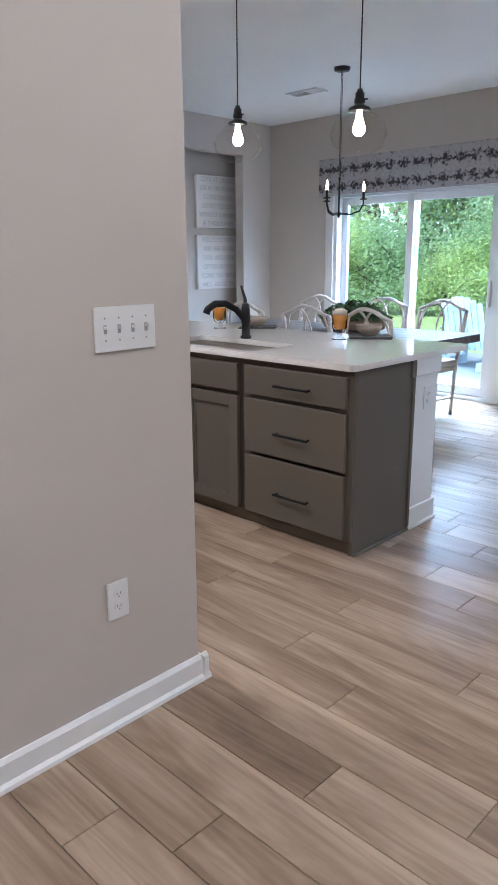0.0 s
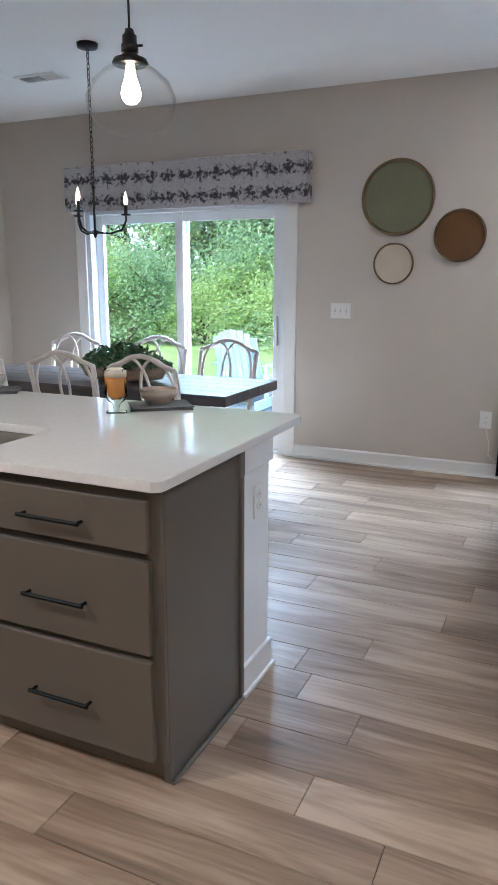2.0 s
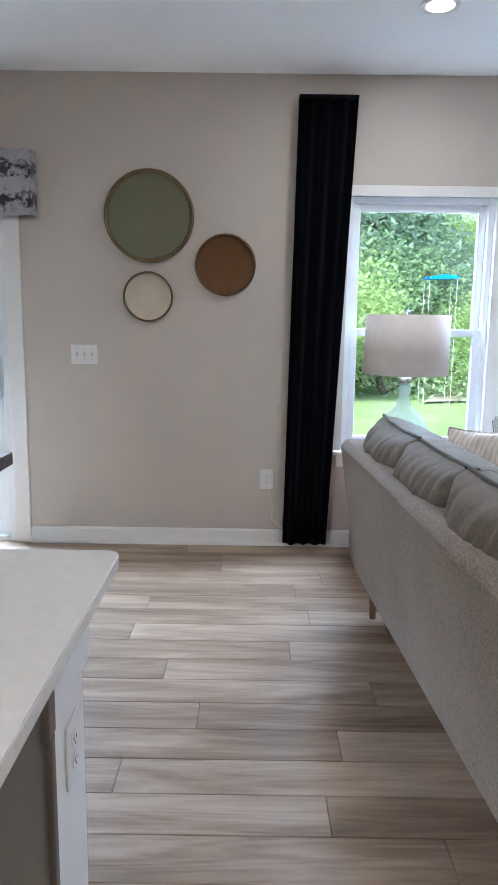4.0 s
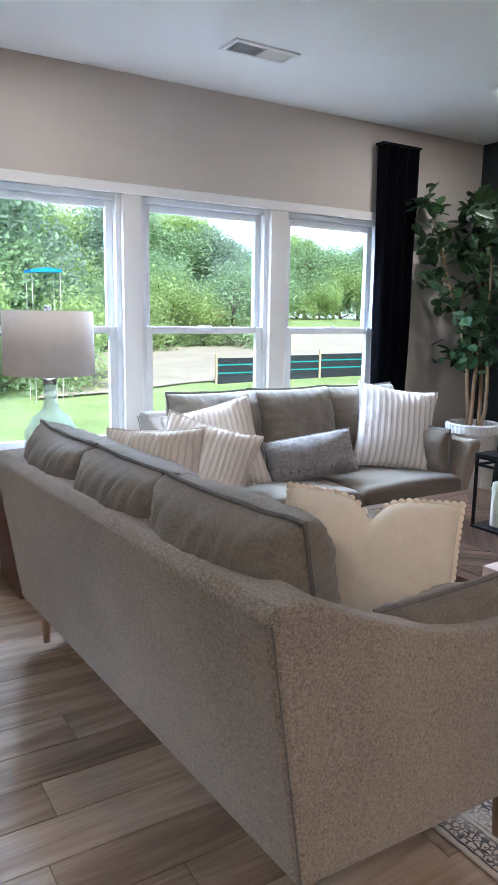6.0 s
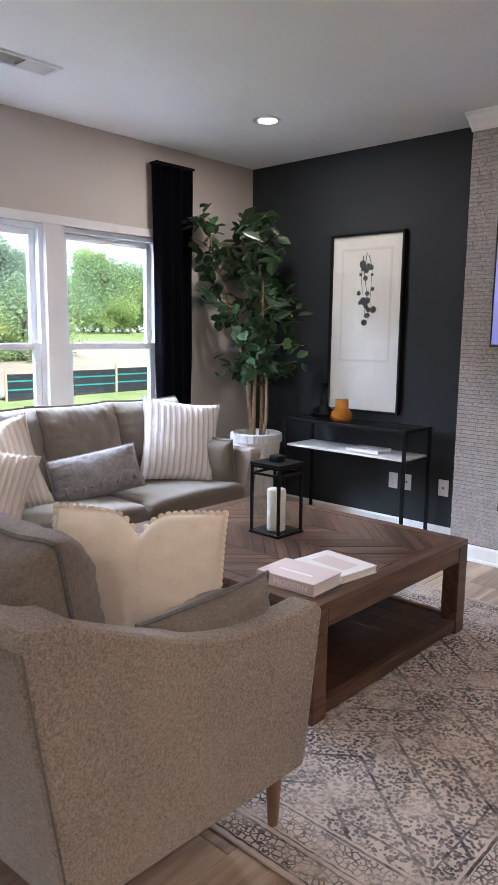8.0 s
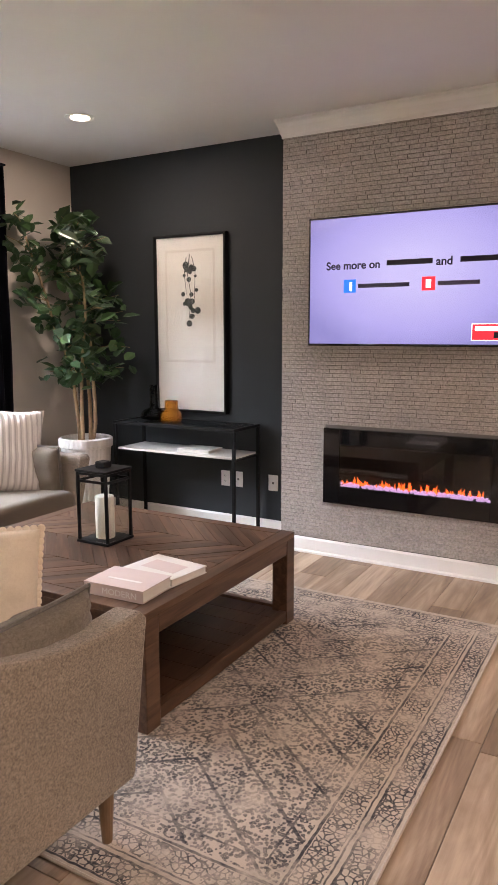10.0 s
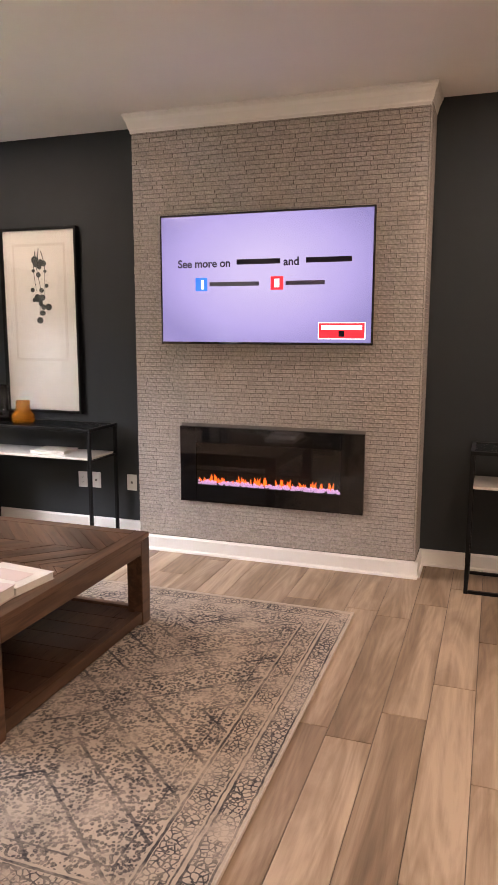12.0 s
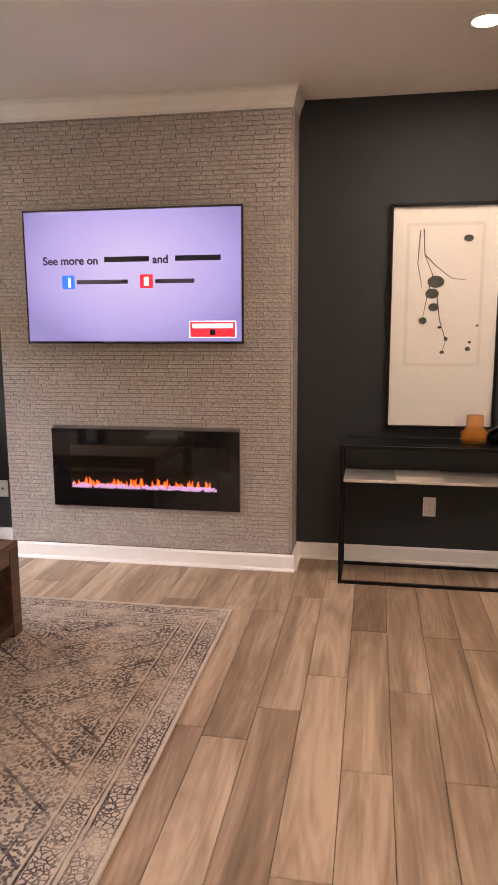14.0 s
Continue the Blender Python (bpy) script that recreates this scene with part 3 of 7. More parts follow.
def double_hung(k, x0, x1):
    cx = (x0 + x1) / 2
    ob = thing("window_%d" % (k + 1), cx, 0, W0, "white vinyl double-hung window, closed", "", "", "structure")
    w = (x1 - x0) / 2
    H = W1 - W0

    def frame4(a0, a1, y0, y1, z0, z1, s, sb):
        bm = bmesh.new()
        box(a0, a0 + s, y0, y1, z0, z1, 0.004, bm)
        box(a1 - s, a1, y0, y1, z0, z1, 0.004, bm)
        box(a0 + s, a1 - s, y0 + 0.001, y1 - 0.001, z1 - s, z1, 0.004, bm)
        box(a0 + s, a1 - s, y0 + 0.001, y1 - 0.001, z0, z0 + sb, 0.004, bm)
        return bm

    part("window_frame", frame4(-w, w, 0.03, 0.13, 0.022, H, 0.035, 0.03), M_VINYL, ob)
    mid = 1.37 - W0
    part("upper_sash", frame4(-w + 0.036, w - 0.036, 0.075, 0.11, mid - 0.02, H - 0.036, 0.045, 0.045), M_VINYL, ob)
    part("lower_sash", frame4(-w + 0.036, w - 0.036, 0.036, 0.073, 0.054, mid + 0.025, 0.045, 0.055), M_VINYL, ob)
    for y, z0, z1 in ((0.09, mid + 0.02, H - 0.075), (0.054, 0.1, mid - 0.015)):
        g = part("pane", box(-w + 0.075, w - 0.075, y, y + 0.004, z0, z1), M_PANE, ob)
        g.visible_shadow = False
    part("latch", box(-0.03, 0.03, 0.02, 0.05, mid + 0.026, mid + 0.036, 0.003), M_VINYL, ob)
    return ob


for k, (a, b) in enumerate(WINS):
    double_hung(k, a, b)
for n, (a, b) in enumerate(((WINS[0][1], WINS[1][0]), (WINS[1][1], WINS[2][0]))):
    structure("trim_mullion_%d" % (n + 1), box(a + 0.001, b - 0.001, -0.004, 0.15, W0 + 0.02, W1, 0.003), M_TRIM, "white painted post between windows")
structure("trim_window_sill", box(WINS[0][0] - 0.05, WINS[2][1] + 0.05, -0.05, 0.03, W0 - 0.005, W0 + 0.02, 0.006), M_TRIM, "white painted window stool")
structure("trim_window_apron", box(WINS[0][0] - 0.03, WINS[2][1] + 0.03, -0.016, 0.0, W0 - 0.085, W0 - 0.006, 0.004), M_TRIM, "white painted apron below the windows")
structure("trim_window_head", box(WINS[0][0] - 0.05, WINS[2][1] + 0.05, -0.018, 0.002, W1 - 0.002, W1 + 0.058, 0.004), M_TRIM, "white painted head casing over the windows")

# ---- sofas ----


def sofa(L, x, y, rz, label, cush, arm_pillows, lean_in=0.1, splay=0.0, zbk=0.895, zarm=0.725, zb=0.2):
    """Local: x along the sofa, y from the back (0) to the front, z up."""
    s = thing("sofa", x, y, 0, label, "sofa", "living room sofas", "", rz)
    D = 0.965
    # flared outer shell: back
    bm = prism([(0.1, zb), (0.24, zb), (0.16, zbk - 0.02), (0.13, zbk), (0.03, zbk), (0.0, zbk - 0.03)], 0.0, L, "x", 0.012)
    for v in bm.verts:
        lean = lean_in * (1 - (v.co.z - zb) / (zbk - zb)) + 0.004 - splay * v.co.y
        v.co.x += lean if v.co.x < L / 2 else -lean
    back = part("backrest", bm, M_SOFA, s)
    part("seam", tube([(0.06, 0.012, zbk - 0.055), (L - 0.06, 0.012, zbk - 0.055)], 0.003, 6), M_PIPE, back)
    # arms with a dipping top line
    top = []
    for i in range(13):
        f = i / 12
        v = 0.0 + f * 0.945
        g = max(0.0, (v - 0.13) / 0.815)
        z = zarm + (zbk - zarm) * (1 - g) ** 2.2 - 0.035 * math.sin(math.pi * g) * g
        top.append((v, z - 0.008 * (1 - g)))
    outline = [(0.107, zb), (0.008, zbk - 0.036), (0.036, zbk - 0.008)] + top[2:-1] + [(0.94, zarm - 0.004), (0.965, zarm - 0.03), (0.895, zb)]
    for side in (0, 1):
        bm = prism(outline, 0.0, 0.1, "x", 0.014)
        for v in bm.verts:
            f = (v.co.z - zb) / (zbk - zb)
            lean = lean_in * (1 - f) - splay * v.co.y
            v.co.x = v.co.x + lean if side == 0 else L - (v.co.x + lean)
        arm = part("armrest", bm, M_SOFA, s)
        ex = (lambda z: lean_in * (1 - (z - zb) / (zbk - zb)) - 0.001)
        line = [(0.1, zb), (0.002, zbk - 0.03)]
        part("seam", tube([((ex(z) if side == 0 else L - ex(z)), v + 0.006, z) for v, z in line], 0.003, 6), M_PIPE, arm)
    part("seat_frame", box(0.14, L - 0.14, 0.2, D - 0.08, zb + 0.005, 0.33, 0.015), M_SOFA, s)
    n = 2
    wseat = (L - 0.32) / n
    for i in range(n):
        a = 0.16 + i * wseat
        bm = box(a + 0.004, a + wseat - 0.004, 0.22, D + 0.0, 0.335, 0.49, 0.045, None, 4)
        bmesh.ops.subdivide_edges(bm, edges=[e for e in bm.edges if e.calc_length() > 0.3], cuts=10, use_grid_fill=True)
        for v in bm.verts:
            if v.co.z > 0.4:
                u = (v.co.x - a) / wseat
                v.co.z += 0.03 * math.sin(math.pi * u) ** 0.6 + 0.006 * noise.noise(v.co * 5)
        part("seat_cushion", bm, M_LINEN, s, "", True)
    # back cushions with flanged edges
    wb = (L - 0.3) / cush
    for i in range(cush):
        bm = cushion(wb + 0.07, 0.58, 0.35, 0.42, 3.2, 0.014, 46, 0.045, i + L)
        rot = pose(0.15 + wb * (i + 0.5), 0.3, 0.45, 13, 0, (i - 1) * 1.5)
        c = part("back_cushion", bm, M_LINEN, s, "", True)
        c.matrix_local = rot
        f = part("flange", tube([(px_, py_ + 0.007 * noise.noise(Vector((px_ * 9 + i, pz_ * 9, L))), pz_ + 0.006 * noise.noise(Vector((px_ * 7, pz_ * 7, i + L)))) for px_, py_, pz_ in rim(wb + 0.074, 0.584, 0.045)], 0.0075, 6), M_PIPE, c)
    for u, v, rot in arm_pillows:
        bm = cushion(0.5, 0.36, 0.16, 0.35, 3.0, 0.012, 22, 0.03, u)
        c = part("arm_cushion", bm, M_LINEN, s, "", True)
        c.matrix_local = pose(u, v, 0.42, *rot)
        part("flange", tube(rim(0.51, 0.366, 0.03), 0.007, 6), M_PIPE, c)
    inset = 0.07 + lean_in
    for u, v in ((inset, 0.18), (L - inset, 0.18), (inset - splay * 0.8, D - 0.12), (L - inset + splay * 0.8, D - 0.12)):
        leg = part("leg", cyl(0, 0, 0, zb + 0.01, 0.015, 0.028, 16), M_LEG, s, "tapered walnut leg")
        leg.matrix_local = pose(u, v, 0.0, 0, 0, 0)
    return s


sofa(1.99, -4.107, -1.072, -86.75, "grey tweed sofa with tapered walnut legs on the rug", 3, [(1.87, 0.62, (8, 0, 90))], 0.0, 0.075, 0.888, 0.71, 0.21)
sofa(1.97, -1.12, -0.2, 180, "grey tweed sofa under the windows", 3, [(0.2, 0.62, (4, 0, 90)), (1.72, 0.6, (6, 0, 78))])


def pillow(x, y, z, w, h, t, rot, material, label, ears=0.07, dent=0.0, scallop=False, edge=None):
    p = thing("throw_pillow", x, y, z, label, "pillow", "sofa throw pillows")
    p.matrix_world = pose(x, y, z, *rot)
    part("cover", cushion(w, h, t, 0.5, 2.4, 0.01, 30, ears, x, dent), material, p, "", True)
    pts = rim(w, h, ears, dent)
    if scallop:
        part("scalloped_edge", scallops(rim(w, h, ears, dent, 24)), M_CREAM, p)
    else:
        part("piping", tube(pts, 0.005, 6), edge or material, p)
    return p


def scallops(pts):
    bm = bmesh.new()
    run = [Vector(a) for a in pts]
    for m in run[:-1]:
        c = bmesh.new()
        bmesh.ops.create_uvsphere(c, u_segments=10, v_segments=6, radius=0.0125, matrix=Matrix.Translation(m) @ Matrix.Diagonal((1, 0.4, 1, 1)))
        join(bm, c)
    return bm


pillow(-3.42, -2.66, 0.5, 0.52, 0.46, 0.23, (-18, 2, -48), M_CREAM, "cream cotton pillow with scalloped edge, chopped in the middle", 0.03, 0.075, True)
pillow(-3.5, -1.3, 0.48, 0.5, 0.5, 0.17, (-18, -4, -50), M_STRIPE, "cream ribbed throw pillow leaning on the sofa", 0.07)
pillow(-3.2, -1.1, 0.47, 0.5, 0.5, 0.17, (-18, 14, -40), M_STRIPE, "cream diagonally ribbed throw pillow", 0.08)
pillow(-2.84, -0.86, 0.5, 0.52, 0.52, 0.17, (-22, -16, -30), M_STRIPE, "cream ribbed square throw pillow", 0.08)
pillow(-1.6, -0.84, 0.5, 0.54, 0.57, 0.17, (-22, 8, -28), M_STRIPEG, "white throw pillow with grey stripes", 0.1)
lp = pillow(-2.22, -0.86, 0.52, 0.56, 0.27, 0.15, (-24, -8, -16), M_LUMBAR, "grey textured lumbar pillow with tufts", 0.04)
for i in range(9):
    for j in range(2):
        c = bmesh.new()
        bmesh.ops.create_icosphere(c, subdivisions=1, radius=0.014, matrix=Matrix.Translation((-0.21 + i * 0.052, -0.055 + 0.012 * j, 0.055 + 0.022 * j + 0.004 * (i % 2))))
        part("tuft", c, M_LUMBAR, lp)

# ---- coffee table ----
ct = thing("coffee_table", -2.03, -2.075, 0.012, "dark oak square coffee table with herringbone top and lower shelf", "table")
hw, hd, zt = 0.622, 0.69, 0.448
for sx in (-1, 1):
    for sy in (-1, 1):
        part("leg", box(sx * hw, sx * (hw - 0.085), sy * hd, sy * (hd - 0.085), 0, zt - 0.001, 0.004), M_TABLE, ct)
for sy in (-1, 1):
    part("apron", box(-hw + 0.087, hw - 0.087, sy * (hd - 0.002), sy * (hd - 0.035), zt - 0.075, zt - 0.001, 0.003), M_TABLE, ct)
    part("shelf_rail", box(-hw + 0.087, hw - 0.087, sy * (hd - 0.004), sy * (hd - 0.04), 0.02, 0.075, 0.003), M_TABLE, ct)
for sx in (-1, 1):
    part("apron", box(sx * (hw - 0.002), sx * (hw - 0.035), -hd + 0.087, hd - 0.087, zt - 0.075, zt - 0.001, 0.003), M_TABLE, ct)
    part("shelf_rail", box(sx * (hw - 0.004), sx * (hw - 0.04), -hd + 0.087, hd - 0.087, 0.02, 0.075, 0.003), M_TABLE, ct)
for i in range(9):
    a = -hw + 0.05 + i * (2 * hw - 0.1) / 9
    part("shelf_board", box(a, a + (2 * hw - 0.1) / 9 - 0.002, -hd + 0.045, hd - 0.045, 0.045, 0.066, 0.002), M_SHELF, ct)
for k, (a0, a1, b0, b1) in enumerate(((-hw, hw, -hd, -hd + 0.07), (-hw, hw, hd - 0.07, hd), (-hw, -hw + 0.07, -hd + 0.071, hd - 0.071), (hw - 0.07, hw, -hd + 0.071, hd - 0.071))):
    part("top_border", box(a0, a1, b0, b1, zt, zt + 0.026, 0.003), M_TABLE, ct)
part("top_board", box(-hw + 0.071, hw - 0.071, -hd + 0.071, hd - 0.071, zt, zt + 0.012), M_TABLE, ct)
# herringbone slats, clipped to the field
X0, X1, Y0, Y1 = -hw + 0.072, hw - 0.072, -hd + 0.072, hd - 0.072
cols = 4
cw = (X1 - X0) / cols
wsl = 0.075
for c in range(cols):
    a, b = X0 + c * cw, X0 + (c + 1) * cw
    slope = 1 if c % 2 else -1
    y = Y0 - cw
    while y < Y1 + cw:
        ya, yb = (y, y + cw * slope) if slope > 0 else (y + cw, y)
        poly = [(a + 0.001, ya), (b - 0.001, yb), (b - 0.001, yb + wsl - 0.003), (a + 0.001, ya + wsl - 0.003)]
        # clip to Y0..Y1
        for lim, keep in ((Y0, 1), (Y1, -1)):
            out = []
            for p, q in zip(poly, poly[1:] + poly[:1]):
                pin, qin = keep * (p[1] - lim) >= 0, keep * (q[1] - lim) >= 0
                if pin:
                    out.append(p)
                if pin != qin:
                    f = (lim - p[1]) / (q[1] - p[1])
                    out.append((p[0] + f * (q[0] - p[0]), lim))
            poly = out
            if not poly:
                break
        if len(poly) > 2:
            ang = math.atan2(yb - ya, b - a)
            cxp, cyp = sum(p[0] for p in poly) / len(poly), sum(p[1] for p in poly) / len(poly)
            rot = Matrix.Rotation(-ang, 4, "Z")
            loc = [rot @ Vector((p[0] - cxp, p[1] - cyp, 0)) for p in poly]
            ob = part("slat", prism([(v.x, v.y) for v in loc], 0.0, 0.013 + random.uniform(-0.0008, 0.0008), "z"), M_TABLE, ct)
            ob.matrix_local = Matrix.Translation((cxp, cyp, zt + 0.0125)) @ Matrix.Rotation(ang, 4, "Z")
        y += wsl
TT = 0.012 + zt + 0.0265

# ---- kitchen island ----
isl = thing("kitchen_island", -6.0, -3.65, 0, "taupe painted kitchen island with drawers and doors", "island")
IX, IY = 6.0, 3.65


def ip(name, bm, material, parent=isl, label="", smooth=False):
    bmesh.ops.translate(bm, vec=(IX, IY, 0), verts=bm.verts[:])
    return part(name, bm, material, parent, label, smooth)


FX = -7.25
ip("carcass", box(FX, -4.852, -3.9, -3.395, 0.075, 0.899, 0.002), M_CAB)
ip("end_panel", box(-4.868, -4.846, -3.897, -3.397, 0.0, 0.899, 0.002), M_CAB)
ip("toe_kick", box(FX, -4.855, -3.88, -3.84, 0.0, 0.074), M_CABD)
ip("shoe_moulding", box(-4.845, -4.83, -3.9, -3.4, 0.0, 0.011, 0.005), M_CAB, label="taupe shoe moulding")
ip("face_stile", box(-4.89, -4.846, -3.912, -3.899, 0.075, 0.898, 0.002), M_CAB)
ip("knee_wall", box(FX, -4.85, -3.393, -3.17, 0.0, 0.8985, 0.003), M_TRIM, label="white painted knee wall")
ip("post_cap", box(-4.98, -4.838, -3.405, -3.158, 0.812, 0.898, 0.004), M_TRIM)
ip("post_base", box(-4.98, -4.836, -3.407, -3.156, 0.0, 0.115, 0.005), M_TRIM)
ip("post_shoe", box(-4.98, -4.826, -3.417, -3.146, 0.0, 0.018, 0.005), M_TRIM)
ip("corner_bead", box(-4.862, -4.836, -3.43, -3.406, 0.0, 0.811, 0.004), M_CAB)
ip("corner_block", box(-4.872, -4.834, -3.445, -3.406, 0.812, 0.898, 0.004), M_CAB)


def handle(parent, cx, z):
    bm = tube([(cx - 0.1, -3.935, z), (cx - 0.1, -3.962, z)], 0.005, 8)
    tube([(cx + 0.1, -3.935, z), (cx + 0.1, -3.962, z)], 0.005, 8, bm)
    tube([(cx - 0.108, -3.962, z), (cx + 0.108, -3.962, z)], 0.0065, 10, bm)
    ip("handle", bm, M_BLACK, parent, "slim matte black bar pull")


for z0, z1, zh in ((0.72, 0.868, 0.784), (0.418, 0.697, 0.541), (0.082, 0.399, 0.226)):
    d = ip("drawer", box(-5.525, -4.878, -3.936, -3.914, z0, z1, 0.005), M_CAB)
    handle(d, -5.19, zh)
for k, (a, b) in enumerate(((-6.4, -5.575), (-7.22, -6.44))):
    ip("drawer", box(a, b, -3.936, -3.914, 0.72, 0.868, 0.005), M_CAB, label="plain false drawer front")
    mid = (a + b) / 2
    for c, e in ((a, mid - 0.003), (mid + 0.003, b)):
        bm = bmesh.new()
        s = 0.06
        box(c, c + s, -3.936, -3.914, 0.082, 0.697, 0.003, bm)
        box(e - s, e, -3.936, -3.914, 0.082, 0.697, 0.003, bm)
        box(c + s, e - s, -3.935, -3.914, 0.637, 0.697, 0.003, bm)
        box(c + s, e - s, -3.935, -3.914, 0.082, 0.142, 0.003, bm)
        d = ip("door", bm, M_CAB)
        ip("panel", box(c + s - 0.002, e - s + 0.002, -3.922, -3.913, 0.137, 0.645), M_CAB, d)
        bm = bmesh.new()
        box(c + s, c + s + 0.012, -3.928, -3.92, 0.142, 0.637, 0.003, bm)
        box(e - s - 0.012, e - s, -3.928, -3.92, 0.142, 0.637, 0.003, bm)
        box(c + s + 0.012, e - s - 0.012, -3.928, -3.92, 0.625, 0.637, 0.003, bm)
        box(c + s + 0.012, e - s - 0.012, -3.928, -3.92, 0.142, 0.154, 0.003, bm)
        ip("panel_moulding", bm, M_CAB, d)

ctop = thing("countertop", -6.0, -3.45, 0.9, "white polished quartz island countertop with sink cutout", "countertop")
SX0, SX1, SYa, SYb = -6.28, -5.51, -3.88, -3.52


def rounded(x0, x1, y0, y1, r, n=6):
    pts = []
    for cx, cy, a0 in ((x1 - r, y0 + r, -90), (x1 - r, y1 - r, 0), (x0 + r, y1 - r, 90), (x0 + r, y0 + r, 180)):
        for k in range(n + 1):
            a = radians(a0 + 90 * k / n)
            pts.append((cx + r * math.cos(a), cy + r * math.sin(a)))
    return pts


outer = rounded(-7.3, -4.825, -3.955, -2.885, 0.035)
inner = rounded(SX0, SX1, SYa, SYb, 0.04)
bm = bmesh.new()


def loop_edges(pts, z):
    vs = [bm.verts.new((x + 6.0, y + 3.45, z)) for x, y in pts]
    return vs, [bm.edges.new((vs[i], vs[(i + 1) % len(vs)])) for i in range(len(vs))]


vo, eo = loop_edges(outer, 0.03)
vi, ei = loop_edges(inner, 0.03)
fill = bmesh.ops.triangle_fill(bm, use_beauty=True, use_dissolve=False, edges=eo + ei)
faces = [g for g in fill["geom"] if isinstance(g, bmesh.types.BMFace)]
ext = bmesh.ops.extrude_face_region(bm, geom=faces)
bmesh.ops.translate(bm, vec=(0, 0, -0.03), verts=[g for g in ext["geom"] if isinstance(g, bmesh.types.BMVert)])
bmesh.ops.recalc_face_normals(bm, faces=bm.faces[:])
bmesh.ops.bevel(bm, geom=[e for e in bm.edges if len(e.link_faces) == 2 and e.calc_face_angle(0) > 1.2], offset=0.0025, segments=2, affect="EDGES")
part("slab", bm, M_QUARTZ, ctop)

snk = thing("sink", (SX0 + SX1) / 2, (SYa + SYb) / 2, 0.696, "undermount stainless steel kitchen sink", "sink")
w2, d2 = (SX1 - SX0) / 2, (SYb - SYa) / 2
bm = bmesh.new()
box(-w2, w2, -d2, d2, 0.0, 0.008, bm=bm)
box(-w2 - 0.008, -w2, -d2, d2, 0.0, 0.2, bm=bm)
box(w2, w2 + 0.008, -d2, d2, 0.0, 0.2, bm=bm)
box(-w2 - 0.008, w2 + 0.008, -d2 - 0.008, -d2, 0.0, 0.2, bm=bm)
box(-w2 - 0.008, w2 + 0.008, d2, d2 + 0.008, 0.0, 0.2, bm=bm)
part("basin", bm, M_STEEL, snk)
part("drain", cyl(0, 0, 0.0085, 0.011, 0.045), M_STEEL, snk)

# ---- rug ----
rug = thing("area_rug", -2.126, -2.245, 0.0, "faded cream and charcoal oriental patterned area rug", "rug")
RX, RY = 1.158, 1.5


